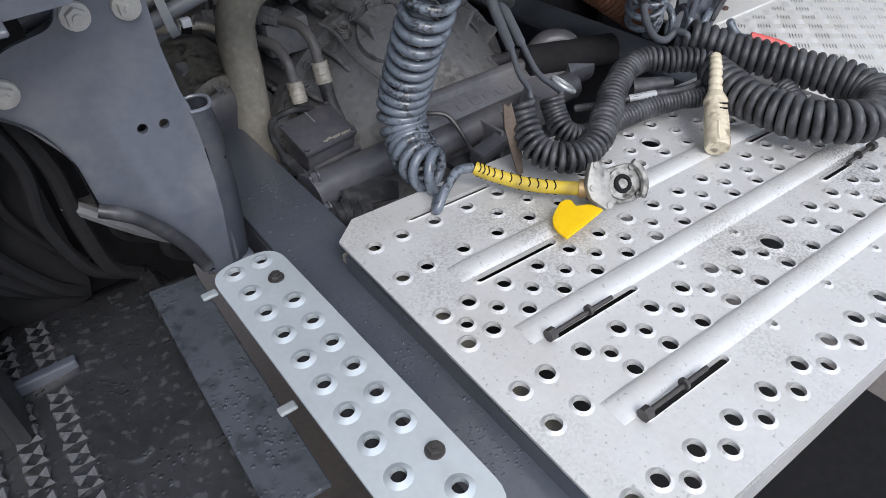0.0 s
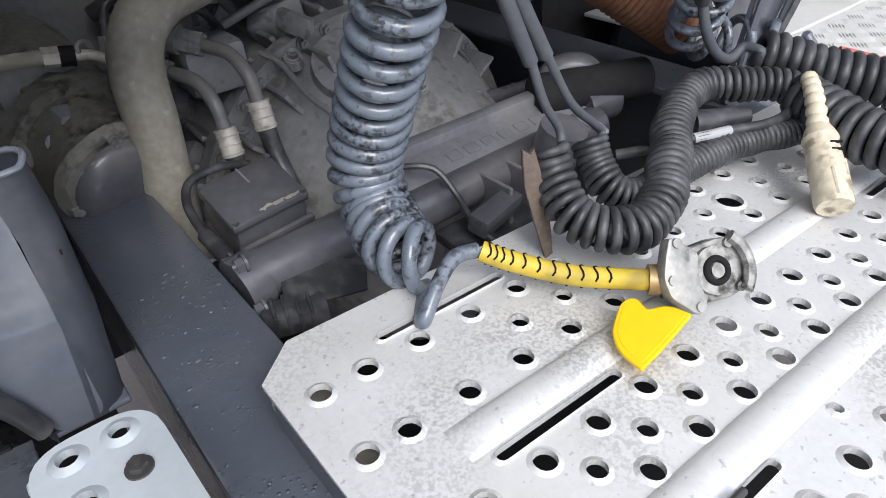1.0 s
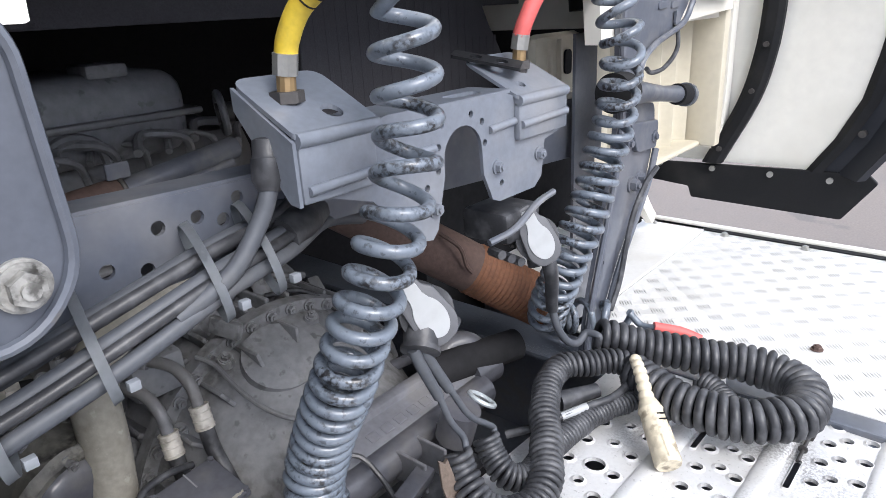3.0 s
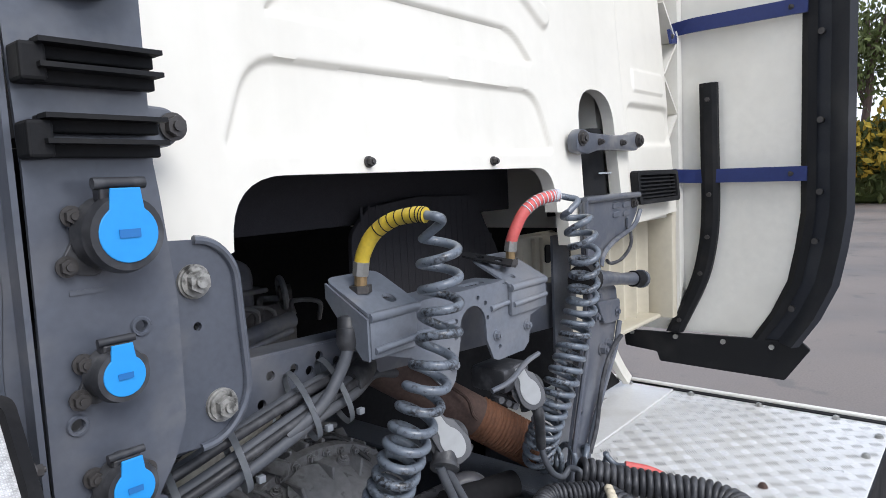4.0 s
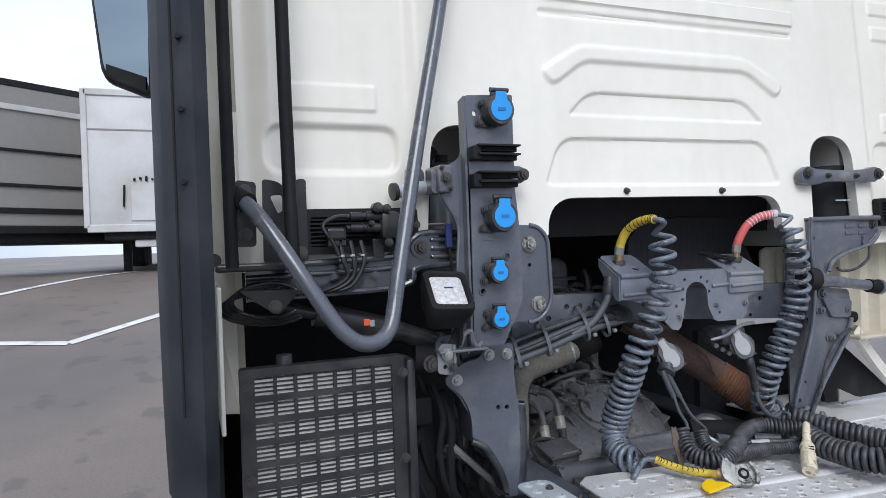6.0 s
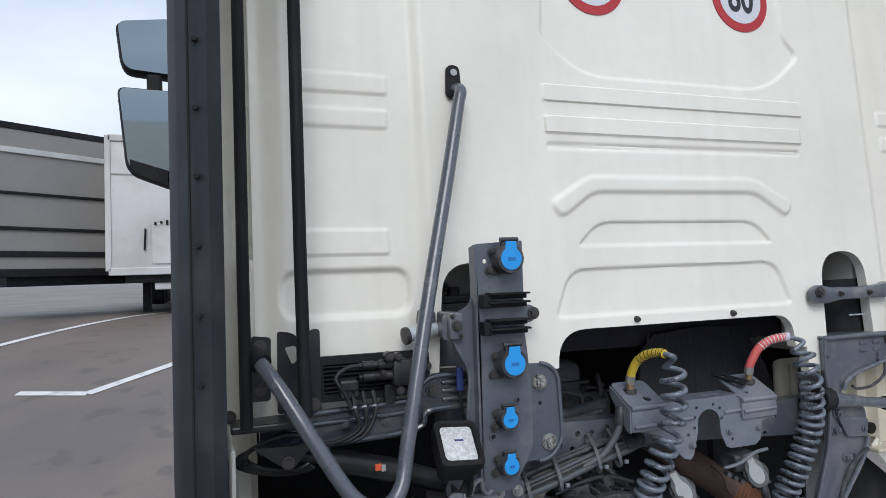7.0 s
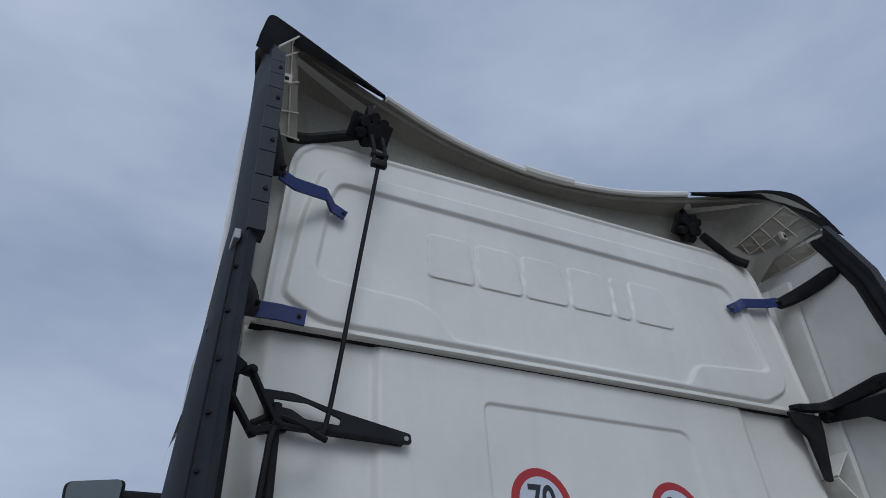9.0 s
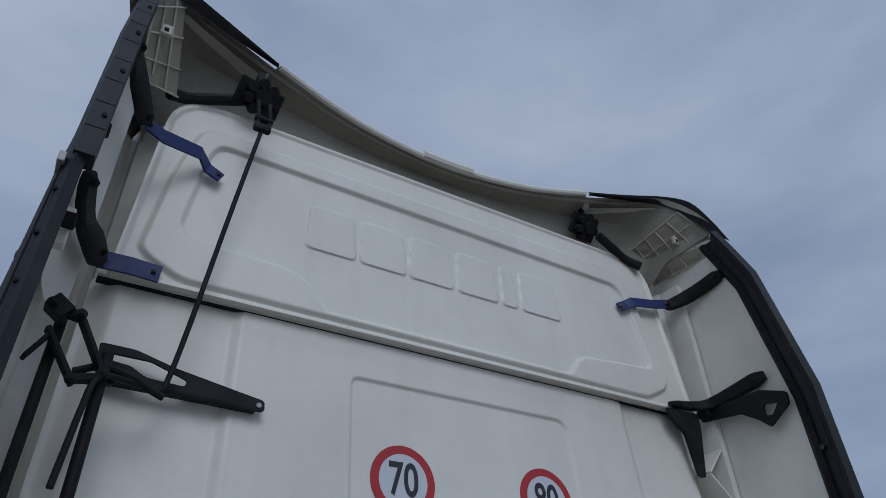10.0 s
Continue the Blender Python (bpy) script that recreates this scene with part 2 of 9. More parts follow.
ASPHALT = mat("wet_grey_asphalt", (0.180, 0.150, 0.130), 0.55, var=0.2, scale=0.5, fine=60, bump=0.4, dirt=(0.115, 0.105, 0.10), dirt_amount=0.40, dirt_scale=0.45, dirt_sharp=0.10, spots=(0.08, 0.075, 0.072), spot_scale=2.6, spot_amount=0.16)
LINE = mat("worn_white_road_paint", (0.68, 0.67, 0.66), 0.7, var=0.12, scale=3, fine=60, bump=0.1, dirt=(0.3, 0.29, 0.28), dirt_amount=0.2, dirt_scale=4)
SIGN_W = mat("white_sticker", (0.62, 0.64, 0.68), 0.4, var=0.03, scale=20, fine=90, bump=0.0)
SIGN_R = mat("red_sticker", (0.42, 0.025, 0.03), 0.4, var=0.05, scale=20, fine=90, bump=0.0)
SIGN_K = mat("black_print", (0.02, 0.022, 0.03), 0.45, var=0.05, scale=20, fine=90, bump=0.0)
FINS = mat("radiator_fins", (0.78, 0.76, 0.70), 0.6, metal=0.1, var=0.2, scale=30, fine=300, bump=0.3)
# near black: deep shade put into the colour, also used on small dark parts
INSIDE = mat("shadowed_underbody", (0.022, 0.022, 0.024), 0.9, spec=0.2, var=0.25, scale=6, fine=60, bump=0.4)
MESHY = mat("charcoal_insulation_foam", (0.050, 0.049, 0.055), 0.95, spec=0.2, var=0.15, scale=60, fine=400, bump=0.6)
TRAILER_W = mat("white_trailer_panel", (0.54, 0.545, 0.545), 0.5, var=0.05, scale=0.7, fine=12, bump=0.02, dirt=(0.34, 0.31, 0.26), dirt_amount=0.28, dirt_scale=1.2, dirt_sharp=0.15)
TRAILER_G = mat("grey_trailer_curtain", (0.25, 0.24, 0.225), 0.65, var=0.08, scale=0.8, fine=14, bump=0.05, dirt=(0.2, 0.2, 0.2), dirt_amount=0.2, dirt_scale=1.0, dirt_sharp=0.2)
SHELL = mat("cream_primer_shell", (0.56, 0.52, 0.42), 0.6, var=0.08, scale=4, fine=60, bump=0.05, dirt=(0.36, 0.32, 0.24), dirt_amount=0.22, dirt_scale=3, dirt_sharp=0.18)
SERVO = mat("oily_dark_metal", (0.088, 0.090, 0.104), 0.34, coat=0.3, var=0.22, scale=14, fine=90, bump=0.2, dirt=(0.18, 0.17, 0.155), dirt_amount=0.16, dirt_scale=14, dirt_sharp=0.1)
HEDGE = mat("autumn_hedge_leaves", (0.075, 0.095, 0.022), 0.75, var=0.5, scale=1.2, fine=20, bump=0.2)
HEDGE2 = mat("yellow_leaves", (0.34, 0.24, 0.02), 0.75, var=0.4, scale=1.2, fine=20, bump=0.2)

mirror_glass = bpy.data.materials.new("mirror_glass")
mirror_glass.use_nodes = True
mg = mirror_glass.node_tree.nodes["Principled BSDF"]
mg.inputs["Base Color"].default_value, mg.inputs["Metallic"].default_value, mg.inputs["Roughness"].default_value = (0.30, 0.36, 0.385, 1), 1.0, 0.03
LENS = bpy.data.materials.new("pressed_glass_lens")
LENS.use_nodes = True
lens_p = LENS.node_tree.nodes["Principled BSDF"]
lens_p.inputs["Roughness"].default_value = 0.22
lens_b, lens_w, lens_c = (LENS.node_tree.nodes.new("ShaderNode" + k) for k in ("Bump", "TexVoronoi", "MapRange"))
lens_t, lens_n, lens_m = (LENS.node_tree.nodes.new("ShaderNode" + k) for k in ("TexCoord", "TexNoise", "Math"))
lens_w.distance = "CHEBYCHEV"
lens_w.inputs["Scale"].default_value, lens_w.inputs["Randomness"].default_value = 520, 0.2
lens_n.inputs["Scale"].default_value = 140
LENS.node_tree.links.new(lens_t.outputs["Object"], lens_w.inputs["Vector"])
LENS.node_tree.links.new(lens_t.outputs["Object"], lens_n.inputs["Vector"])
lens_m.operation = "ADD"
LENS.node_tree.links.new(lens_w.outputs["Distance"], lens_m.inputs[0])
LENS.node_tree.links.new(lens_n.outputs["Fac"], lens_m.inputs[1])
lens_c.inputs["From Min"].default_value, lens_c.inputs["From Max"].default_value = 0.55, 1.15
lens_c.inputs["To Min"].default_value, lens_c.inputs["To Max"].default_value = 0.80, 0.42
LENS.node_tree.links.new(lens_m.outputs[0], lens_c.inputs["Value"])
LENS.node_tree.links.new(lens_c.outputs[0], lens_p.inputs["Base Color"])
lens_b.inputs["Strength"].default_value, lens_b.inputs["Distance"].default_value = 0.7, 0.0012
LENS.node_tree.links.new(lens_w.outputs["Distance"], lens_b.inputs["Height"])
LENS.node_tree.links.new(lens_b.outputs["Normal"], lens_p.inputs["Normal"])


# ---- builders ----
K, PIVOT = 0.0787, 1.77
SHEAR = Matrix(((1, 0, 0, 0), (0, 1, K, -K * PIVOT), (0, 0, 1, 0), (0, 0, 0, 1)))


def thing(name, label, category, at=(0, 0, 0), group="", kind=""):
    e = new(name)
    e.empty_display_size = 0.05
    e.location = at
    return tagged(e, label, category, group, kind)


def part(name, bm, material, parent=None, label="", smooth=False, lean=False):
    """Links a bmesh, in world coordinates, as one mesh under its thing. lean: laid on the leaning cab."""
    if lean:
        bm.transform(SHEAR)
    me = bpy.data.meshes.new(name)
    bmesh.ops.recalc_face_normals(bm, faces=bm.faces[:])
    bm.to_mesh(me)
    bm.free()
    me.materials.append(material)
    if smooth:
        me.polygons.foreach_set("use_smooth", [True] * len(me.polygons))
        me.set_sharp_from_angle(angle=radians(38))
    o = new(name, me)
    if parent is not None:
        root, off = parent, Vector()
        while root is not None:
            off += root.location
            root = root.parent
        o.parent = parent
        me.transform(Matrix.Translation(-off))
    if label:
        o["label"] = label
    return o


def soften(o):
    """Rounds the pressed collars of a plate, and leaves its flats flat."""
    for p in o.data.polygons:
        p.use_smooth = 0.12 < abs(p.normal.z) < 0.985
    o.data.set_sharp_from_angle(angle=radians(21))
    return o


def solo(name, bm, material, label, category, group="", kind="", smooth=False, lean=False):
    return tagged(part(name, bm, material, None, "", smooth, lean), label, category, group, kind)


def B():
    return bmesh.new()


def box(bm, x0, x1, y0, y1, z0, z1, bevel=0.0, m=None, seg=2):
    r = bmesh.ops.create_cube(bm, size=1.0)
    v = r["verts"]
    for q in v:
        q.co = Vector((x0 + (q.co.x + 0.5) * (x1 - x0), y0 + (q.co.y + 0.5) * (y1 - y0), z0 + (q.co.z + 0.5) * (z1 - z0)))
    if m is not None:
        bmesh.ops.transform(bm, matrix=m, verts=v)
    if bevel:
        e = list({e for q in v for e in q.link_edges})
        bmesh.ops.bevel(bm, geom=e, offset=bevel, segments=seg, affect="EDGES", profile=0.5)
    return bm


def cyl(bm, p0, p1, r0, r1=None, n=16, caps=True):
    p0, p1 = Vector(p0), Vector(p1)
    r1 = r0 if r1 is None else r1
    q = (p1 - p0).to_track_quat("Z", "Y").to_matrix().to_4x4()
    bmesh.ops.create_cone(bm, cap_ends=caps, segments=n, radius1=r0, radius2=r1, depth=(p1 - p0).length, matrix=Matrix.Translation((p0 + p1) / 2) @ q)
    return bm


def bolt(bm, p, d, r=0.011, h=0.008):
    """Hexagonal head on a washer, at p along d."""
    p, d = Vector(p), Vector(d).normalized()
    cyl(bm, p, p + d * h * 0.35, r * 1.35, n=18)
    cyl(bm, p + d * h * 0.3, p + d * h * 1.3, r, n=6)
    cyl(bm, p + d * h * 1.25, p + d * h * 1.7, r * 0.5, n=10)
    return bm


def smooth_path(pts, per=8):
    """Catmull-Rom through the points."""
    p = [Vector(q) for q in pts]
    p = [p[0] * 2 - p[1]] + p + [p[-1] * 2 - p[-2]]
    out = []
    for i in range(1, len(p) - 2):
        a, b, c, d = p[i - 1:i + 3]
        for j in range(per):
            t = j / per
            out.append(0.5 * ((2 * b) + (c - a) * t + (2 * a - 5 * b + 4 * c - d) * t * t + (3 * b - a - 3 * c + d) * t ** 3))
    out.append(p[-2].copy())
    return out


def frames(pts):
    """Tangent, normal and binormal along a line, carried with the least twist."""
    t = [(pts[min(i + 1, len(pts) - 1)] - pts[max(i - 1, 0)]).normalized() for i in range(len(pts))]
    n = t[0].orthogonal().normalized()
    out = []
    for i, d in enumerate(t):
        n = (n - d * n.dot(d)).normalized()
        out.append((d, n, d.cross(n)))
    return out


def tube(bm, pts, r, n=10, caps=True, radii=None):
    pts = [Vector(q) for q in pts]
    rings = []
    for i, (p, (d, a, b)) in enumerate(zip(pts, frames(pts))):
        rr = radii[i] if radii else r
        rings.append([bm.verts.new(p + (a * math.cos(2 * math.pi * k / n) + b * math.sin(2 * math.pi * k / n)) * rr) for k in range(n)])
    for u, v in zip(rings, rings[1:]):
        for k in range(n):
            bm.faces.new((u[k], u[(k + 1) % n], v[(k + 1) % n], v[k]))
    if caps:
        bm.faces.new(rings[0][::-1])
        bm.faces.new(rings[-1])
    return bm


def coil_line(path, radii, turns, per=20, wobble=0.0, phase=0.0, even=None):
    """A helix round a path. radii: coil radius along it. even: share of the turns reached along the path."""
    f = frames(path)
    n = int(turns * per)
    lens = [0.0]
    for a, b in zip(path, path[1:]):
        lens.append(lens[-1] + (b - a).length)
    lens = np.array(lens) / lens[-1]
    u = np.linspace(0, 1, n + 1)
    s = np.interp(u, np.linspace(0, 1, len(even)), even) if even else u
    rad = np.interp(s, np.linspace(0, 1, len(radii)), radii)
    out = []
    for i in range(n + 1):
        j = min(int(np.searchsorted(lens, s[i], side="right")) - 1, len(path) - 2)
        w = (s[i] - lens[j]) / max(1e-9, lens[j + 1] - lens[j])
        c = path[j].lerp(path[j + 1], w)
        d, a, b = f[j]
        d2, a2, b2 = f[j + 1]
        a, b = a.lerp(a2, w).normalized(), b.lerp(b2, w).normalized()
        th = phase + 2 * math.pi * u[i] * turns
        r = rad[i] * (1 + wobble * math.sin(2.3 * th * 0.37 + 1.1) + wobble * 0.6 * math.sin(th * 0.171))
        out.append(c + (a * math.cos(th) + b * math.sin(th)) * r)
    return out


def prism(bm, outline, h, place=None, bevel=0.0):
    """A plate from an outline in its own xy plane, h thick, moved by place."""
    v = [bm.verts.new((x, y, 0)) for x, y in outline]
    f = bm.faces.new(v)
    r = bmesh.ops.extrude_face_region(bm, geom=[f])
    top = [g for g in r["geom"] if isinstance(g, bmesh.types.BMVert)]
    bmesh.ops.translate(bm, vec=(0, 0, h), verts=top)
    every = v + top
    if bevel:
        ring = [e for e in {e for q in every for e in q.link_edges} if abs(e.verts[0].co.z - e.verts[1].co.z) < 1e-9]
        g = bmesh.ops.bevel(bm, geom=ring, offset=bevel, segments=2, affect="EDGES", profile=0.5)
        every = list({q for q in g["verts"]} | {q for q in every if q.is_valid})
    if place is not None:
        bmesh.ops.transform(bm, matrix=place, verts=[q for q in every if q.is_valid])
    return bm


def rounded(pts, r, n=5):
    """A polygon with its corners rounded."""
    out, c = [], len(pts)
    for i in range(c):
        a, b, d = (Vector(pts[i - 1]), Vector(pts[i]), Vector(pts[(i + 1) % c]))
        rr = r[i] if isinstance(r, (list, tuple)) else r
        rr = min(rr, (a - b).length * 0.49, (d - b).length * 0.49)
        p, q = b + (a - b).normalized() * rr, b + (d - b).normalized() * rr
        for k in range(n + 1):
            t = k / n
            v = p * (1 - t) ** 2 + b * 2 * t * (1 - t) + q * t * t
            out.append((v.x, v.y))
    return out


def circle(x, y, r, n=16):
    return [(x + r * math.cos(2 * math.pi * k / n), y + r * math.sin(2 * math.pi * k / n)) for k in range(n)]


def slot(x0, x1, y, w):
    """A slot with round ends along x."""
    r = w / 2
    a = [(x1 - r + r * math.sin(math.pi * k / 6), y - r * math.cos(math.pi * k / 6)) for k in range(7)]
    return a + [(x0 + r - r * math.sin(math.pi * k / 6), y + r * math.cos(math.pi * k / 6)) for k in range(7)]


def inside(x, y, poly):
    c, j = False, len(poly) - 1
    for i in range(len(poly)):
        (a, b), (d, e) = poly[i], poly[j]
        if (b > y) != (e > y) and x < (d - a) * (y - b) / (e - b) + a:
            c = not c
        j = i
    return c


def pierced(outline, holes, thick, height=None, lines=(), lips=0.0, lip_width=0.004):
    """A sheet with real openings. holes: polygons. lines: extra straight creases. height: z over the sheet. lips: raised collars round the holes."""
    pts, edges = [], []

    def ring(poly):
        s = len(pts)
        pts.extend(Vector(q) for q in poly)
        edges.extend((s + i, s + (i + 1) % len(poly)) for i in range(len(poly)))

    ring(outline)
    cuts = []
    for h in holes:
        c = sum((Vector(q) for q in h), Vector((0, 0))) / len(h)
        ring(h)
        cuts.append((c, h, max((Vector(q) - c).length for q in h)))
        if lips:
            ring([c + (Vector(q) - c) * (1 + lip_width / (Vector(q) - c).length) for q in h])
    for a, b in lines:
        s = len(pts)
        pts.extend((Vector(a), Vector(b)))
        edges.append((s, s + 1))
    vo, _, fo, *_ = mathutils.geometry.delaunay_2d_cdt(pts, edges, [], 1, 1e-6)
    keep = []
    for f in fo:
        c = sum((vo[i] for i in f), Vector((0, 0))) / len(f)
        if inside(c.x, c.y, outline) and not any((c - k).length < r and inside(c.x, c.y, h) for k, h, r in cuts):
            keep.append(f)
    rim = set()
    if lips:
        flat = [(Vector(q), k) for k, h, r in cuts for q in h]
        for i, v in enumerate(vo):
            if any((v - q).length < 1e-5 for q, k in flat if abs(v.x - q.x) < 1e-4):
                rim.add(i)
    bm = B()
    zf = height or (lambda x, y: 0.0)
    top = [bm.verts.new((v.x, v.y, zf(v.x, v.y) + (lips if i in rim else 0))) for i, v in enumerate(vo)]
    low = [bm.verts.new((v.x, v.y, zf(v.x, v.y) - thick)) for v in vo]
    count = {}
    for f in keep:
        bm.faces.new([top[i] for i in f])
        bm.faces.new([low[i] for i in reversed(f)])
        for i in range(len(f)):
            e = (f[i], f[(i + 1) % len(f)])
            count[e] = 1
    for a, b in count:
        if (b, a) not in count:
            bm.faces.new((top[b], top[a], low[a], low[b]))
    bmesh.ops.delete(bm, geom=[v for v in bm.verts if not v.link_faces], context="VERTS")
    return bm


# ---- ground and distance ----
def ground_height(x, y):
    s = min(1.0, max(0.0, (y - 1.5) / 11))
    f = min(1.0, max(0.0, (8 - x) / 6))
    return 1.3 * s * s * (3 - 2 * s) * f * f * (3 - 2 * f)


def sheet(xs, ys, f):
    bm = B()
    g = [[bm.verts.new((x, y, f(x, y))) for x in xs] for y in ys]
    for a, b in zip(g, g[1:]):
        for i in range(len(xs) - 1):
            bm.faces.new((a[i], a[i + 1], b[i + 1], b[i]))
    return bm


gx = [-900, -300, -100, -40] + [-20 + 1.0 * i for i in range(61)] + [60, 120, 300, 900]
gy = [-900, -300, -100, -40, -20, -10, -5] + [-2 + 0.75 * i for i in range(40)] + [40, 80, 300, 900]
solo("ground", sheet(gx, gy, ground_height), ASPHALT, "damp grey asphalt of a truck yard", "ground", kind="structure", smooth=True)


def road_line(points, w):
    bm = B()
    for (x0, y0), (x1, y1) in zip(points, points[1:]):
        d = Vector((x1 - x0, y1 - y0)).normalized()
        nx, ny = -d.y * w / 2, d.x * w / 2
        n = 14
        row = []
        for i in range(n + 1):
            x, y = x0 + (x1 - x0) * i / n, y0 + (y1 - y0) * i / n
            row.append([bm.verts.new((x + s * nx, y + s * ny, ground_height(x + s * nx, y + s * ny) + 0.008)) for s in (-1, 1)])
        for a, b in zip(row, row[1:]):
            bm.faces.new((a[0], a[1], b[1], b[0]))
    solo("road_marking", bm, LINE, "worn white parking line painted on asphalt", "road marking", group="parking lines", kind="structure")


road_line([(-3.29, 7.23), (-2.55, 7.03), (-1.73, 7.9), (-0.8, 8.9)], 0.13)
road_line([(-5.2, 7.9), (-4.05, 9.57), (-1.97, 12.8)], 0.13)


def trailer(name, label, x0, x1, y0, y1, z0, floor, top, skin, curtain):
    """A parked semi-trailer, its box, chassis and landing legs."""
    t = thing(name, label, "trailer", ((x0 + x1) / 2, y0, z0), group="parked trailers")
    part("box", box(B(), x0, x1, y0, y1, z0 + floor, z0 + top, 0.05), skin, t, smooth=True)
    bm = B()
    for x in (x0, x1):
        box(bm, x - 0.05, x + 0.05, y0 - 0.03, y0 + 0.09, z0 + floor - 0.02, z0 + top + 0.01, 0.015)
    box(bm, x0, x1, y0 - 0.03, y0 + 0.08, z0 + top - 0.1, z0 + top + 0.02, 0.015)
    box(bm, x0, x1, y0 - 0.03, y0 + 0.08, z0 + floor - 0.1, z0 + floor + 0.04, 0.015)
    part("corner_frame", bm, BLACK if curtain else TRAILER_W, t)
    part("chassis", box(B(), x0 + 0.25, x1 - 0.2, y0 + 0.1, y1, z0 + 0.75, z0 + floor - 0.05, 0.03), BLACK, t)
    for k, x in enumerate((x0 + 0.5, x1 - 0.5)):
        bm = box(B(), x - 0.08, x + 0.08, y0 + 1.6, y0 + 1.8, z0 + 0.03, z0 + 0.9, 0.01)
        box(bm, x - 0.16, x + 0.16, y0 + 1.55, y0 + 1.85, z0, z0 + 0.05, 0.01)
        part("landing_leg", bm, BLACK, t)
    if curtain:
        for f, h, c in ((0.80, 0.10, TRAILER_W), (0.52, 0.05, BLACK), (0.28, 0.06, BLACK), (0.10, 0.10, BLACK)):
            part("board", box(B(), x0 + 0.06, x1 - 0.06, y0 - 0.05, y0 - 0.005, z0 + floor + (top - floor) * f, z0 + floor + (top - floor) * f + h, 0.008), c, t)
        part("panel", box(B(), x0 + 0.05, x1 - 0.05, y0 - 0.012, y0 + 0.01, z0 + floor + 0.05, z0 + top - 0.1), TRAILER_G, t)
    else:
        part("seam", box(B(), x0 + 0.05, x1 - 0.05, y0 - 0.012, y0 + 0.01, z0 + top - 0.72, z0 + top - 0.695), TRAILER_G, t)
        bm = box(B(), x0 + 0.72, x0 + 1.45, y0 - 0.03, y0 + 0.01, z0 + floor + 0.1, z0 + floor + 0.85, 0.012)
        part("connector_panel", bm, TRAILER_W, t)
        for i in range(7):
            part("connector", box(B(), x0 + 0.77 + 0.1 * i, x0 + 0.81 + 0.1 * i, y0 - 0.08, y0, z0 + floor + 0.82 + 0.02 * (i % 2), z0 + floor + 0.87 + 0.02 * (i % 3), 0.01), BLACK, t)
        part("side_hose", cyl(B(), (x0 + 0.6, y0 - 0.04, z0 + floor + 0.35), (x0 + 0.62, y0 - 0.04, z0 + floor + 0.75), 0.018, n=8), BLACK, t)
        part("tool_box", box(B(), x0 + 0.75, x0 + 1.7, y0 + 0.15, y0 + 0.9, z0 + 0.62, z0 + 1.1, 0.02), TRAILER_W, t)
    for k in range(0 if curtain else 3):
        for x in (x0 + 0.35, x1 - 0.35):
            w = cyl(B(), (x - 0.17, y1 - 1.5 - 1.3 * k, z0 + 0.5), (x + 0.17, y1 - 1.5 - 1.3 * k, z0 + 0.5), 0.5, n=24)
            part("wheel", w, RUBBER, t)
    return t


trailer("box_trailer", "white box trailer parked with its front bulkhead showing", -2.92, -0.4, 11.75, 23.0, 1.15, 1.0, 3.46, TRAILER_W, False)
curtain = trailer("curtain_trailer", "grey trailer with an open load bay of boards", -2.9, 2.9, 0.0, 2.5, 1.15, 1.02, 3.62, TRAILER_G, True)
curtain.location, curtain.rotation_euler = (-2.38, 13.40, 1.15), (0, 0, radians(38))


def foliage(n, spread, size, seed):
    rng = np.random.default_rng(seed)
    bm = B()
    for _ in range(n):
        c = Vector(spread(rng))
        r = size * rng.uniform(0.6, 1.4)
        m = Matrix.Translation(c) @ Euler(rng.uniform(0, 6.28, 3)).to_matrix().to_4x4()
        q = [bm.verts.new(m @ Vector(p)) for p in ((-r, 0, 0), (0, -r * 0.5, r * 0.15), (r, 0, 0), (0, r * 0.5, r * 0.15))]
        bm.faces.new(q)
    return bm


hedge = thing("hedge", "tall autumn hedge of green and yellow leaves beside the yard", "hedge", (33, 3, 0), kind="stuff")
hedge_top = lambda y: 4.1 + 0.5 * math.sin(y * 1.1) + 0.3 * math.sin(y * 2.9 + 1)
part("green_leaves", foliage(9000, lambda g: (lambda y: (33 + g.uniform(-0.9, 0.9), y, g.uniform(0.0, 1.0) ** 0.8 * hedge_top(y)))(g.uniform(-14, 22)), 0.22, 3), HEDGE, hedge)
part("yellow_leaves", foliage(5000, lambda g: (lambda y: (32.6 + g.uniform(-0.9, 0.7), y, g.uniform(0.35, 1.0) * hedge_top(y)))(g.uniform(-14, 22)), 0.2, 4), HEDGE2, hedge)
part("core", box(B(), 33.2, 34.0, -14, 22, 0, 3.6, 0.3), HEDGE, hedge)
tree = thing("tree", "tree with thinning autumn crown behind the hedge", "tree", (38, 4.2, 0))
part("trunk", tube(B(), smooth_path([(38, 4.2, 0), (38.1, 4.3, 3), (37.9, 4.0, 6), (38, 4.2, 9)]), 0.2, 10, radii=[0.28 - 0.008 * i for i in range(25)]), RUST, tree)
for a in range(7):
    e = Vector((38 + 2.2 * math.cos(a * 0.9), 4.2 + 2.4 * math.sin(a * 0.9), 8.0 + 0.5 * (a % 3)))
    part("limb", tube(B(), smooth_path([(38, 4.2, 4 + 0.4 * a), (Vector((38, 4.2, 5 + 0.4 * a)) + e) / 2, e]), 0.07, 8), RUST, tree)
part("crown", foliage(3500, lambda g: (lambda v: (38 + v[0] * 2.7, 4.2 + v[1] * 2.9, 7.4 + v[2] * 2.6))(g.normal(0, 0.5, 3)), 0.16, 8), HEDGE, tree)

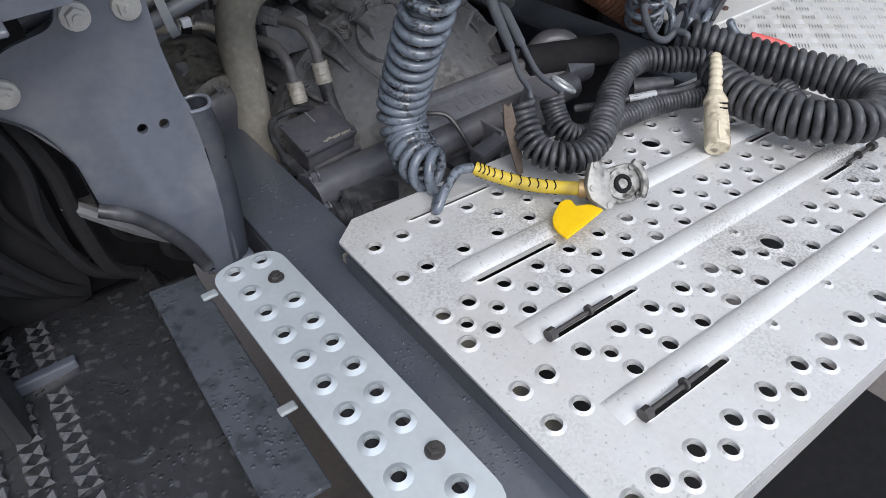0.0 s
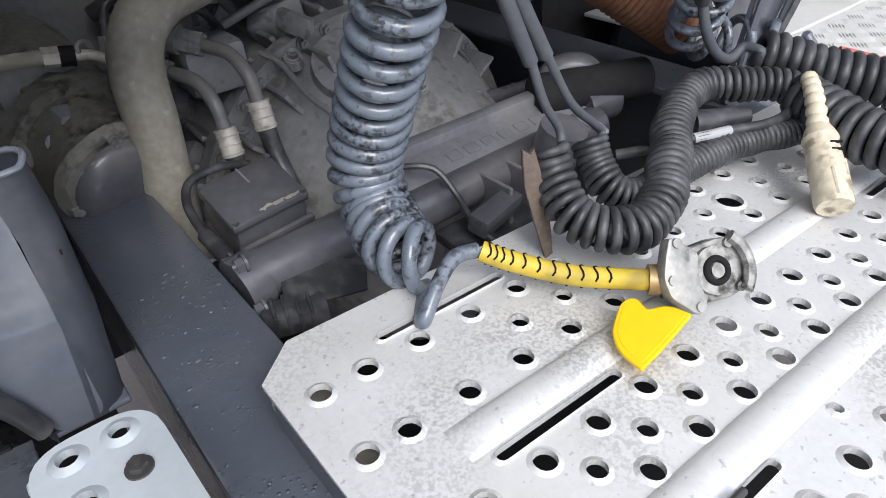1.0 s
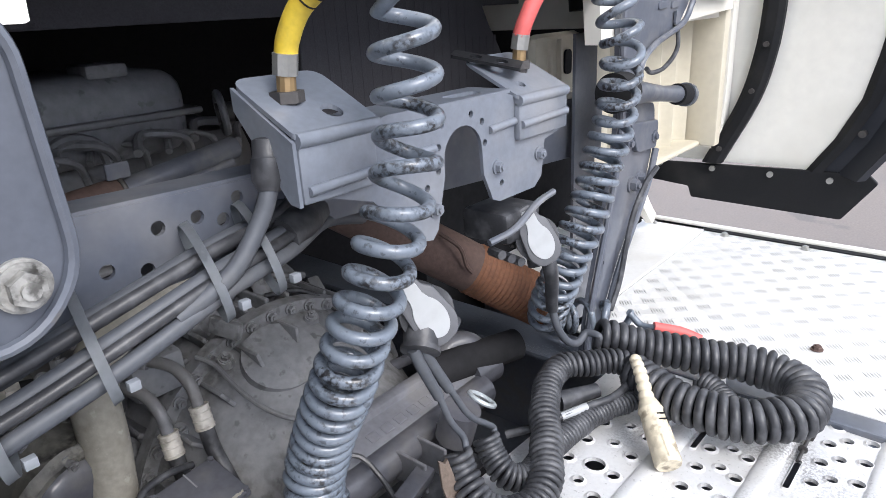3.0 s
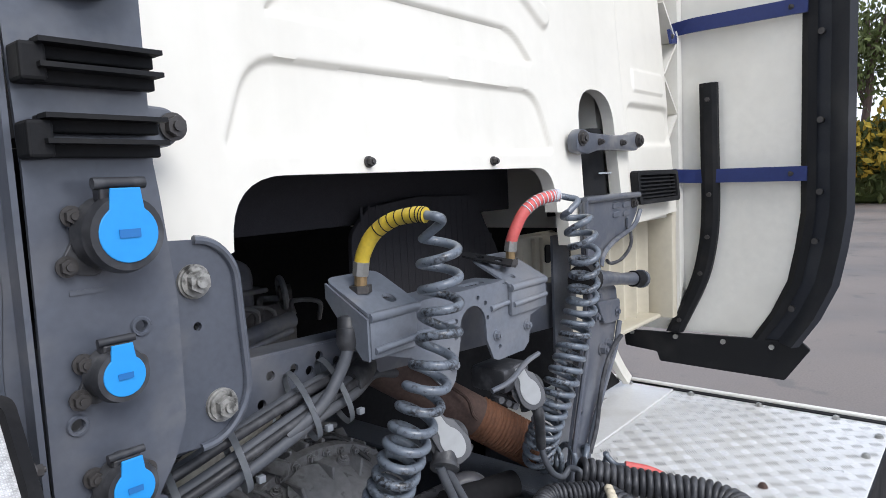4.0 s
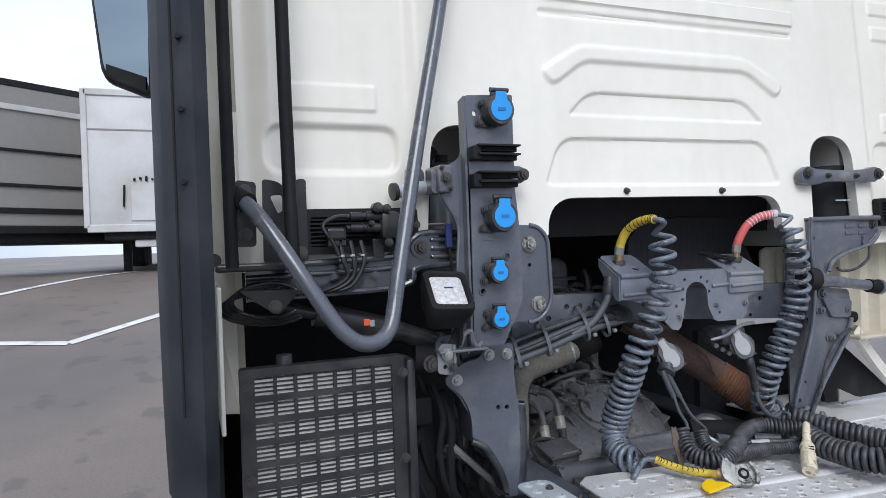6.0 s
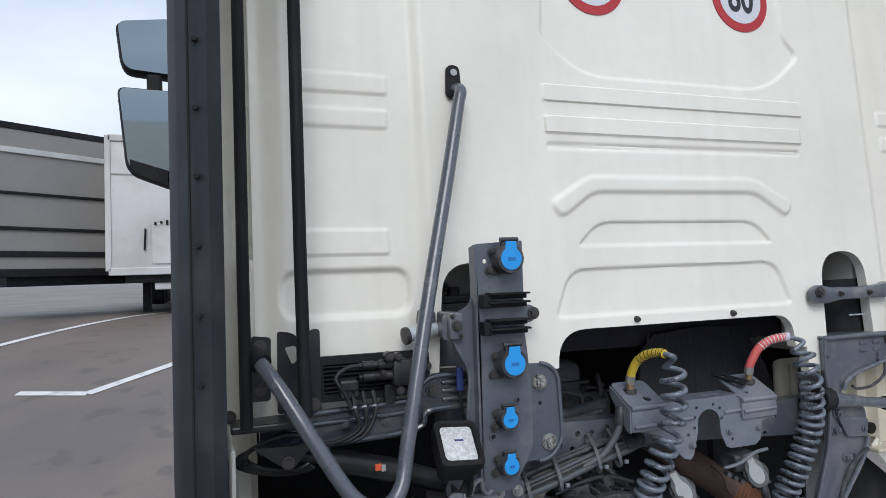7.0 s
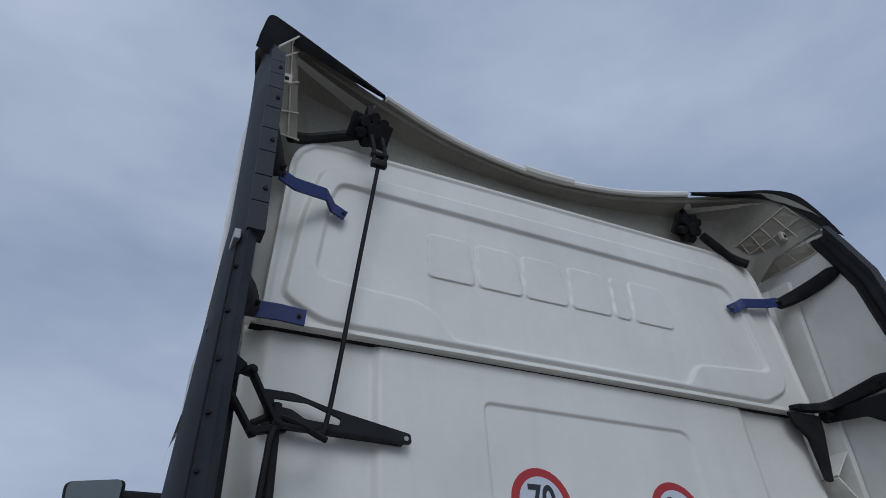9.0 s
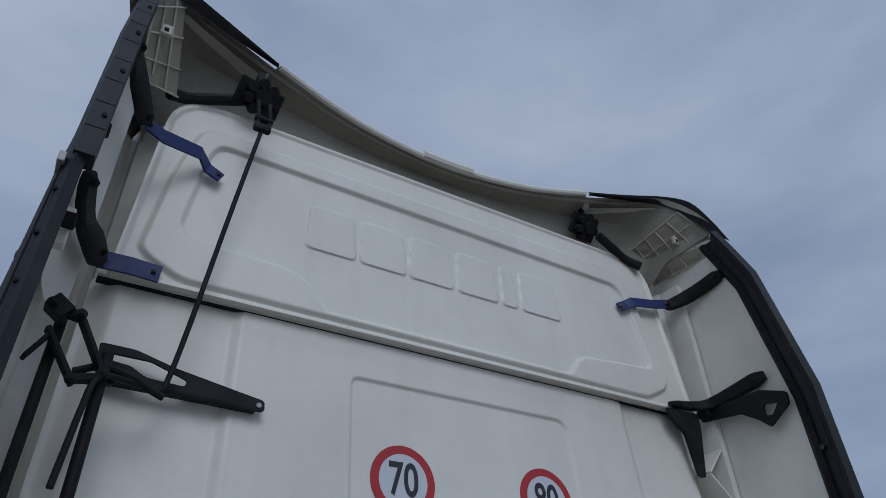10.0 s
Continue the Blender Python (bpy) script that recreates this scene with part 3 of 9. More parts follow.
fire = thing("parked_van", "orange and white van parked by the hedge", "van", (30.5, 4.9, 0))
part("body", box(B(), 30, 34, 4.0, 5.8, 0.35, 1.0, 0.12), mat("orange_paint", (0.55, 0.12, 0.02), 0.4), fire, smooth=True)
part("cabin", box(B(), 30.3, 34, 4.1, 5.7, 1.0, 1.75, 0.2), TRAILER_W, fire, smooth=True)
for y in (4.05, 5.75):
    for x in (30.8, 33.2):
        part("wheel", cyl(B(), (x, y - 0.1, 0.33), (x, y + 0.1, 0.33), 0.33, n=20), RUBBER, fire)


# ---- cab ----
def sd_poly(X, Z, poly):
    """Signed distance to a polygon, negative inside."""
    p = np.array(poly)
    d = np.full(X.shape, 1e9)
    s = np.ones(X.shape)
    n = len(p)
    j = n - 1
    for i in range(n):
        ex, ez = p[j] - p[i]
        wx, wz = X - p[i, 0], Z - p[i, 1]
        t = np.clip((wx * ex + wz * ez) / (ex * ex + ez * ez + 1e-12), 0, 1)
        d = np.minimum(d, (wx - ex * t) ** 2 + (wz - ez * t) ** 2)
        c1, c2, c3 = Z >= p[i, 1], Z < p[j, 1], ex * wz > ez * wx
        flip = (c1 & c2 & c3) | (~c1 & ~c2 & ~c3)
        s = np.where(flip, -s, s)
        j = i
    return s * np.sqrt(d)


def step(v, w):
    t = np.clip(v / w + 0.5, 0, 1)
    return t * t * (3 - 2 * t)


def relief(X, Z, raised, grooves):
    h = np.zeros(X.shape)
    for poly, depth, w in raised:
        h += depth * step(-sd_poly(X, Z, poly), w)
    for poly, depth, w in grooves:
        h -= depth * np.exp(-(sd_poly(X, Z, poly) / w) ** 2)
    return h


def panel_mesh(name, x0, x1, z0, z1, cell, height, openings, outline, back=0.03):
    """A pressed sheet in the xz plane with its relief, its openings and its outer edge; the edges turn back."""
    nx, nz = int((x1 - x0) / cell), int((z1 - z0) / cell)
    X, Z = np.meshgrid(np.linspace(x0, x1, nx + 1), np.linspace(z0, z1, nz + 1))
    solid = -sd_poly(X, Z, outline)
    for o in openings:
        solid = np.minimum(solid, sd_poly(X, Z, o))
    gz, gx_ = np.gradient(solid, Z[1, 0] - Z[0, 0], X[0, 1] - X[0, 0])
    g = np.hypot(gx_, gz) + 1e-9
    near = np.abs(solid) < cell * 0.75
    Xm = np.where(near, X - solid * gx_ / g, X)
    Zm = np.where(near, Z - solid * gz / g, Z)
    H = height(Xm, Zm)
    keepc = (solid[:-1, :-1] + solid[1:, :-1] + solid[:-1, 1:] + solid[1:, 1:]) > 0
    idx = np.arange(X.size).reshape(X.shape)
    q = np.stack([idx[:-1, :-1], idx[:-1, 1:], idx[1:, 1:], idx[1:, :-1]], -1)[keepc]
    V = np.stack([Xm.ravel(), -H.ravel(), Zm.ravel()], -1)
    e = np.concatenate([q[:, [0, 1]], q[:, [1, 2]], q[:, [2, 3]], q[:, [3, 0]]])
    key = np.sort(e, 1)
    _, inv, cnt = np.unique(key[:, 0].astype(np.int64) * X.size + key[:, 1], return_inverse=True, return_counts=True)
    rim = e[cnt[inv.ravel()] == 1]
    used = np.unique(q)
    remap = np.full(X.size, -1)
    remap[used] = np.arange(len(used))
    V, q, rim = V[used], remap[q], remap[rim]
    rv = np.unique(rim)
    rm = np.full(len(V), -1)
    rm[rv] = np.arange(len(rv)) + len(V)
    W = V[rv] + np.array([0, back, 0])
    sides = np.stack([rim[:, 1], rim[:, 0], rm[rim[:, 0]], rm[rim[:, 1]]], -1)
    me = bpy.data.meshes.new(name)
    me.from_pydata(np.concatenate([V, W]).tolist(), [], np.concatenate([q, sides]).tolist())
    me.transform(SHEAR)
    me.polygons.foreach_set("use_smooth", [True] * len(me.polygons))
    me.set_sharp_from_angle(angle=radians(50))
    return me


def mirrored(poly, c=0.02):
    return [(2 * c - x, z) for x, z in reversed(poly)]


def rr(x0, x1, z0, z1, r):
    return rounded([(x0, z0), (x1, z0), (x1, z1), (x0, z1)], r)


cab = thing("truck_cab", "white sleeper cab of a tractor unit seen from behind", "truck cab", (0, 0.1, 1.5))

side_l = rounded([(-1.3, 1.3), (-0.735, 1.3), (-0.735, 3.3), (-1.3, 3.3)], 0.02)
raised = [(side_l, -0.016, 0.04), (mirrored(side_l), -0.016, 0.04)]
outer_l = rounded([(-1.4, 1.2), (-1.085, 1.2), (-1.085, 3.3), (-1.4, 3.3)], 0.02)
raised += [(outer_l, -0.03, 0.06), (mirrored(outer_l), -0.03, 0.06)]
small_panels = [rr(-1.03, -0.810, 2.345, 2.391, 0.006), rr(-1.03, -0.812, 2.260, 2.305, 0.006), rr(-1.03, -0.821, 1.956, 2.016, 0.010)]
for q in small_panels:
    raised += [(q, 0.005, 0.004), (mirrored(q), 0.005, 0.004)]
low = rr(-1.072, -0.776, 1.815, 1.92, 0.04)
raised += [(low, -0.013, 0.016), (mirrored(low), -0.013, 0.016)]
sign_panel = rounded([(-0.372, 3.013), (0.466, 3.013), (0.468, 2.60), (0.53, 2.55), (0.38, 2.43), (-0.262, 2.43), (-0.385, 2.53), (-0.372, 2.6)], [0.03, 0.05, 0.1, 0.06, 0.1, 0.1, 0.06, 0.1])
raised += [(sign_panel, -0.009, 0.010)]
raised += [(rr(-0.392, 0.502, 2.352, 2.398, 0.006), 0.006, 0.004), (rr(-0.39, 0.49, 2.266, 2.312, 0.006), 0.006, 0.004)]
groove_line = [(-0.382, 2.229), (0.475, 2.235), (0.475, 2.241), (-0.382, 2.235)]
arch = rounded([(-0.392, 2.080), (-0.272, 2.152), (0.285, 2.154), (0.425, 2.085), (0.398, 2.043), (0.285, 2.114), (-0.262, 2.110), (-0.362, 2.040)], 0.03)
raised += [(arch, 0.009, 0.015)]
raised += [(rounded([(-0.317, 1.968), (-0.253, 2.029), (0.274, 2.030), (0.336, 1.968)], [0.01, 0.04, 0.04, 0.01]), -0.008, 0.007)]
raised += [(rounded([(-0.397, 1.785), (-0.348, 1.906), (0.338, 1.912), (0.386, 1.788)], [0.02, 0.05, 0.05, 0.02]), -0.009, 0.008)]
mid_open = rounded([(-0.42, 1.2), (0.378, 1.2), (0.378, 1.756), (-0.398, 1.753)], [0.01, 0.01, 0.065, 0.085], 8)
left_open = rounded([(-0.765, 1.2), (-0.52, 1.2), (-0.545, 1.93), (-0.695, 1.93)], [0.01, 0.01, 0.09, 0.09], 8)
right_open = rounded([(0.478, 1.2), (0.708, 1.2), (0.690, 1.937), (0.515, 1.937)], [0.01, 0.01, 0.085, 0.085], 8)
wall_edge = [(-1.13, 1.60), (-0.77, 1.60), (-0.76, 1.66), (0.42, 1.66), (0.42, 1.585), (1.12, 1.62), (1.12, 3.165), (-1.13, 3.165)]
wall_me = panel_mesh("back_wall", -1.14, 1.14, 1.45, 3.17, 0.0045, lambda X, Z: relief(X, Z, raised, [(groove_line, 0.006, 0.005)]) + 0.004 * np.exp(-((Z - 3.12) / 0.04) ** 2), [mid_open, left_open, right_open], wall_edge)
wall_me.materials.append(WHITE)
o = new("back_wall", wall_me)
o.parent = cab
wall_me.transform(Matrix.Translation(-cab.location))

up_edge = rounded([(-1.10, 3.155), (1.16, 3.155), (1.13, 3.935), (-1.06, 3.935)], [0.01, 0.01, 0.16, 0.16], 8)
pad = rounded([(-0.948, 3.815), (-1.005, 3.58), (-1.043, 3.26), (-1.018, 3.232), (-0.915, 3.178), (0.90, 3.176), (1.025, 3.238), (1.062, 3.30), (0.965, 3.785), (0.92, 3.830)], [0.06, 0.05, 0.02, 0.02, 0.03, 0.03, 0.03, 0.03, 0.05, 0.05])
field = rounded([(-0.885, 3.750), (-0.912, 3.688), (-0.950, 3.372), (-0.921, 3.333), (-0.610, 3.320), (-0.535, 3.286), (-0.482, 3.198), (0.505, 3.198), (0.575, 3.290), (0.975, 3.323), (0.928, 3.678), (0.886, 3.730)], [0.04, 0.03, 0.03, 0.03, 0.06, 0.05, 0.02, 0.02, 0.05, 0.03, 0.04, 0.04])
up_raised = [(rounded([(x * 0.986 + 0.0005, 3.545 + (z - 3.545) * 0.966) for x, z in up_edge[::2]], 0.01), -0.008, 0.012), (pad, 0.016, 0.020), (field, -0.015, 0.016)]
# six plain raised blocks where the maker's name is pressed into the sheet
for a, w, top in ((-0.565, 0.185, 3.625), (-0.368, 0.185, 3.625), (-0.175, 0.190, 3.625), (0.030, 0.185, 3.625), (0.232, 0.075, 3.625), (0.325, 0.195, 3.625)):
    up_raised.append((rounded([(a, 3.435), (a + w, 3.435), (a + w - 0.012, top), (a + 0.012, top)], 0.022), 0.007, 0.0055))
up_me = panel_mesh("upper_panel", -1.13, 1.19, 3.14, 3.95, 0.0045, lambda X, Z: relief(X, Z, up_raised, []) + 0.036, [], up_edge, 0.06)
up_me.materials.append(WHITE)
o = new("upper_panel", up_me)
o.parent = cab
up_me.transform(Matrix.Translation(-cab.location))

part("seam_lip", box(B(), -1.12, 1.16, -0.008, 0.03, 3.1500, 3.1585, 0.002), WHITE, cab, lean=True)
# dark strip for the joint and the painted shadow below its lip
part("seam_gap_shade", box(B(), -1.12, 1.16, -0.0045, 0.03, 3.1468, 3.1502), INSIDE, cab, lean=True)
part("shell", box(B(), -1.15, 1.15, 0.055, 2.1, 1.95, 3.9, 0.08), WHITE, cab, lean=True)
part("lower_shell", box(B(), -1.16, -0.77, 0.05, 2.0, 1.60, 1.95), WHITE, cab, lean=True)
part("lower_shell", box(B(), 0.70, 1.16, 0.05, 2.0, 1.60, 1.95), WHITE, cab, lean=True)
for z, xs in ((1.77, (-0.16, 0.16)),):
    for x in xs:
        part("rivet", bolt(B(), (x, -0.001, z), (0, -1, 0), 0.0065, 0.008), DARKBOLT, cab, lean=True)

# roof deflector with its hollow underside
rim = [(-1.27, -0.24, 3.97), (-1.24, -0.16, 4.13), (-1.17, -0.07, 4.235), (-0.98, 0.0, 4.215), (-0.75, 0.05, 4.165), (-0.4, 0.12, 4.12), (0.0, 0.15, 4.105), (0.4, 0.12, 4.12), (0.75, 0.05, 4.165), (0.98, 0.0, 4.215), (1.17, -0.07, 4.235), (1.24, -0.16, 4.13), (1.27, -0.24, 3.97)]
rim_line = smooth_path(rim, 5)


def loft(curves):
    bm = B()
    g = [[bm.verts.new(p) for p in c] for c in curves]
    for a, b in zip(g, g[1:]):
        for i in range(len(a) - 1):
            bm.faces.new((a[i], a[i + 1], b[i + 1], b[i]))
    return bm


def wall_top(p):
    return Vector((max(-1.12, min(1.15, p.x * 0.93)), 0.20, 3.93 if abs(p.x) < 1.1 else 3.93 - (abs(p.x) - 1.1) * 1.2))


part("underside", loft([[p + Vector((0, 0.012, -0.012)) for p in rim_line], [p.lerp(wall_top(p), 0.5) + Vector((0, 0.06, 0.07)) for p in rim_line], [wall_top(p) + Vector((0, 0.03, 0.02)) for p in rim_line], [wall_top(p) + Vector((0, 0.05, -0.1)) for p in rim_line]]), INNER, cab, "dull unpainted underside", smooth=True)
def tucked(p):
    return 1.0 if abs(p.x) > 0.76 else 0.0


part("roof_skin", loft([[p + Vector((0, 0.05 * tucked(p), 0.012 - 0.06 * tucked(p))) for p in rim_line], [Vector((p.x * 0.955, p.y + 0.35, p.z + 0.02 - 0.06 * tucked(p))) for p in rim_line], [Vector((p.x * 0.88, p.y * 0.98 + 1.0, p.z * 0.98 - 0.15)) for p in rim_line], [p * 0.96 + Vector((0, 1.9, -0.7)) for p in rim_line]]), WHITE, cab, smooth=True)
part("roof_lip", tube(B(), rim_line[20:41], 0.014, 8), WHITE_SIDE, cab, smooth=True)
edge_out = [(-1.275, -0.25, 3.88), (-1.262, -0.20, 4.03), (-1.238, -0.12, 4.205), (-1.172, -0.06, 4.262), (-0.98, 0.0, 4.238), (-0.76, 0.045, 4.178)]
edge_in = [(-1.232, -0.225, 3.885), (-1.200, -0.165, 4.00), (-1.165, -0.10, 4.11), (-1.10, -0.045, 4.165), (-0.955, 0.006, 4.172), (-0.76, 0.046, 4.154)]
edge_out_far = [(1.262, -0.27, 3.86), (1.285, -0.20, 4.04), (1.295, -0.12, 4.205), (1.215, -0.05, 4.262), (0.98, 0.0, 4.215), (0.765, 0.045, 4.178)]
edge_in_far = [(1.215, -0.24, 3.885), (1.225, -0.16, 4.03), (1.212, -0.10, 4.125), (1.165, -0.04, 4.195), (0.965, 0.008, 4.180), (0.765, 0.046, 4.158)]
for a, b in ((edge_out, edge_in), (edge_out_far, edge_in_far)):
    a, b = smooth_path(a, 5), smooth_path(b, 5)
    bm = loft([a, [(p + q) / 2 + Vector((0, -0.010, -0.006)) for p, q in zip(a, b)], b])
    bmesh.ops.solidify(bm, geom=bm.faces[:], thickness=0.014)
    part("edge_strip", bm, RUBBER, cab, "black rubber edge strip", smooth=True)
part("lip_clip", tube(B(), [p + Vector((0, -0.004, 0.004)) for p in rim_line[29:33]], 0.021, 8), WHITE, cab, "pale clip on the roof lip", smooth=True)
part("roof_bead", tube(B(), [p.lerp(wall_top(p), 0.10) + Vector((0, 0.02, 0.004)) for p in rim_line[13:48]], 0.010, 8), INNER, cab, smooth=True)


# side fairings
def fairing(s, inward=0.0, tip=0.0):
    name = "side_fairing"
    t = thing(name, "white side fairing with a black rubber trailing edge", "fairing", (s * 1.27, 0, 1.2), group="side fairings")
    zs = [1.215, 1.3, 1.4, 1.5, 1.6, 1.9, 2.3, 2.5, 2.7, 2.9, 3.1, 3.2, 3.4, 3.63, 3.8, 3.92]
    ys = list(np.interp(zs, [1.215, 1.3, 1.4, 1.57, 3.1, 3.63, 3.89, 4.2], [-0.30, -0.355, -0.40, -0.434, -0.44, -0.36, -0.262, -0.10]))

    w = 0.15 if s < 0 else 0.135

    def tight(x, z):
        """The near fairing draws in towards its top."""
        x -= inward
        k = 1.0 if s > 0 else float(np.interp(z, (2.5, 3.1, 3.2), (1.0, 0.55, 0.45)))
        return x if x < 1.224 else 1.224 + (x - 1.224) * k

    def loop(prof):
        rows = []
        for z, y in zip(zs, ys):
            rows.append([Vector((s * tight(x, z), yy(y), z)) for x, yy in prof])
        bm = loft(rows)
        return bm

    fo, fi, mo, mi_ = (1.30, 1.27, 1.305, 1.275) if s > 0 else (1.250, 1.240, 1.282, 1.262)
    part("panel", loop([(fo, lambda y: 0.30), (mo, lambda y: -0.02), (1.30, lambda y: y + w - 0.01), (1.272, lambda y: y + w - 0.01), (mi_, lambda y: -0.02), (fi, lambda y: 0.30), (fo, lambda y: 0.30)]), WHITE_SIDE, t, smooth=True)
    part("trailing_edge", loop([(1.306, lambda y: y + w), (1.29, lambda y: y + 0.06), (1.218 + tip, lambda y: y), (1.198 + tip, lambda y: y + 0.016), (1.262, lambda y: y + w * 0.5), (1.266, lambda y: y + w), (1.306, lambda y: y + w)]), EDGE, t, "dark blue-grey rubber trailing edge", smooth=True)
    part("inner_flange", loop([(1.268, lambda y: y + w - 0.015), (1.255, lambda y: y + w - 0.035), (1.252, lambda y: y + w - 0.012), (1.268, lambda y: y + w + 0.006)]), BLACK, t)
    for z in (1.32, 1.52, 1.66, 1.86, 2.1, 2.35, 2.6, 2.9):
        y = float(np.interp(z, zs, ys))
        part("rivet", cyl(B(), (s * 1.262, y + w - 0.045, z), (s * 1.245, y + w - 0.045, z), 0.009, n=10), DARKBOLT, t)
    if s < 0:
        # moulded seam with small pins, and the clipped segments of the upper edge
        part("edge_seam", tube(B(), [(-tight(1.272, z), y + 0.026, z) for z, y in zip(zs[2:11], ys[2:11])], 0.0022, 6), INSIDE, t)
        for k in range(13):
            z = 1.75 + 0.105 * k
            y = float(np.interp(z, zs, ys))
            part("pin", cyl(B(), (-tight(1.262, z), y + 0.022, z), (-tight(1.262, z), y + 0.012, z), 0.004, n=8), INSIDE, t)
        for k in range(9):
            z0, z1 = 3.10 + 0.086 * k, 3.10 + 0.086 * k + 0.083
            y0, y1 = (float(np.interp(z, zs, ys)) for z in (z0, z1))
            bm = box(B(), -1.228, -1.188, -0.003, 0.05, 0, 1, 0.0)
            for v in bm.verts:
                v.co.y += y0 + (y1 - y0) * v.co.z
                v.co.z = z0 + (z1 - z0) * v.co.z
            part("clip_segment", bm, EDGE, t)
            if k % 2:
                part("clip_rivet", cyl(B(), (-1.200, (y0 + y1) / 2 - 0.002, (z0 + z1) / 2), (-1.200, (y0 + y1) / 2 - 0.008, (z0 + z1) / 2), 0.0055, n=8), INSIDE, t)
        part("joint_strip", box(B(), -1.250, -1.236, -0.43, -0.36, 3.075, 3.10, 0.002), WHITECAP, t, "bright joint strip")
    # return lip towards the cab, with a lattice of stiffening webs
    lip = loft([[Vector((s * 1.13, 0.075 + K * (z - PIVOT), z)), Vector((s * 1.14, 0.15 + K * (z - PIVOT), z)), Vector((s * 1.235, 0.15, z)), Vector((s * 1.245, 0.05, z)), Vector((s * tight((1.268 if s > 0 else 1.252) + inward, z), 0.045, z)), Vector((s * tight((1.268 if s > 0 else 1.216) + inward, z), 0.30, z))] for z in (1.28, 1.8, 2.5, 3.1, 3.2, 3.8)])
    part("return_lip", lip, WHITE_SIDE, t)
    for i in range(11 if s > 0 else 0):
        z = 1.86 + 0.11 * i
        m = Matrix.Translation((s * 1.188, 0.10, z)) @ Euler((0, s * radians(45 if i % 2 else -45), 0)).to_matrix().to_4x4()
        part("web", box(B(), -0.072, 0.072, -0.05, 0.06, -0.0035, 0.0035, 0.0, m), WHITE_SIDE, t)
    return t


fairing(1)
fairing(-1, 0.022, 0.026)


# ---- chassis and walkway ----
def rail(s):
    """A C-section frame rail."""
    t = thing("frame_rail", "dark grey painted steel chassis rail, damp on top", "chassis rail", (s * 0.40, 0, 0.76), group="chassis rails")
    a, b = (-0.458, -0.352) if s < 0 else (0.352, 0.458)
    web = (a, a + 0.012) if s < 0 else (b - 0.012, b)
    part("top_flange", box(B(), a, b, -3.0, 2.2, 1.016, 1.03, 0.005), WET, t, "wet top flange", smooth=True)
    part("web", box(B(), web[0], web[1], -3.0, 2.2, 0.77, 1.016), STEEL, t)
    part("bottom_flange", box(B(), a, b, -3.0, 2.2, 0.756, 0.77, 0.004), STEEL, t)
    return t


rail(-1)
rail(1)
rng = random.Random(11)
verts, faces = [], []
for i in range(520):
    x, y = rng.uniform(-0.456, -0.356), rng.uniform(-0.62, 0.16)
    if math.sin(31 * x + 17 * y) + math.sin(13 * y - 47 * x) < rng.uniform(-1.2, 1.0):
        continue
    r = 0.0007 + 0.0024 * rng.random() ** 2.2
    ax, ay, turn, base = rng.uniform(0.8, 1.5), rng.uniform(0.7, 1.0), rng.uniform(0, 3.1), len(verts)
    for h, f_ in ((0.0, 1.0), (0.20, 0.84), (0.33, 0.48)):
        for q in range(8):
            u, v = math.cos(q * math.pi / 4) * ax * f_ * r, math.sin(q * math.pi / 4) * ay * f_ * r
            verts.append((x + u * math.cos(turn) - v * math.sin(turn), y + u * math.sin(turn) + v * math.cos(turn), 1.0301 + h * r))
    verts.append((x, y, 1.0301 + 0.37 * r))
    for k in range(2):
        faces += [(base + 8 * k + q, base + 8 * k + (q + 1) % 8, base + 8 * k + 8 + (q + 1) % 8, base + 8 * k + 8 + q) for q in range(8)]
    faces += [(base + 16 + q, base + 16 + (q + 1) % 8, base + 24) for q in range(8)]
beads = bpy.data.meshes.new("rain_beads")
beads.from_pydata(verts, [], faces)
beads.polygons.foreach_set("use_smooth", [True] * len(beads.polygons))
beads.materials.append(WATER)
tagged(new("rain_beads", beads), "beads of rain water on the chassis rail", "rain drops", kind="stuff")
solo("crossmember", box(B(), -0.35, 0.35, -1.35, -1.2, 0.78, 1.0, 0.02), STEEL, "dark steel crossmember between the chassis rails", "crossmember")
# near-black sheet added below the rails in place of the shade there
solo("frame_shadow_plate", box(B(), -0.345, 0.345, -1.2, 2.1, 0.60, 0.62), INSIDE, "added near-black sheet for the shade under the gearbox", "under tray")


def walk_height(x, y):
    z = 1.063 - 0.0414 * x + 0.0247 * y
    return z


holes = []


def punch(y, r, start, pitch, edge=(), least=-1.0):
    """One row of punched holes along x."""
    xs = list(edge) + [start + pitch * i for i in range(16)]
    holes.extend((x, y, r) for x in xs if least < x < 0.44)


punch(-0.152, 0.0088, -0.282, 0.0535, (-0.373, -0.332))
punch(-0.187, 0.0076, -0.204, 0.0525)
punch(-0.219, 0.0088, -0.286, 0.0545, (-0.376, -0.341))
punch(-0.297, 0.0088, -0.287, 0.0525, (-0.375, -0.339))
punch(-0.323, 0.0076, -0.318, 0.0522, (-0.362,))
punch(-0.346, 0.0088, -0.292, 0.0540, (-0.378, -0.344))
punch(-0.425, 0.0088, -0.289, 0.0538, (-0.375, -0.340))
punch(-0.4445, 0.0076, -0.268, 0.0540)
punch(-0.473, 0.0088, -0.264, 0.0548, (-0.377, -0.340))
punch(-0.569, 0.0088, -0.293, 0.0555, (-0.376, -0.343))
punch(-0.587, 0.0078, -0.322, 0.0546)
big = [(0.030, -0.439, 0.0145), (0.101, -0.189, 0.0145)]
holes = [h for h in holes if all(math.hypot(h[0] - b[0], h[1] - b[1]) > 0.027 for b in big)] + big
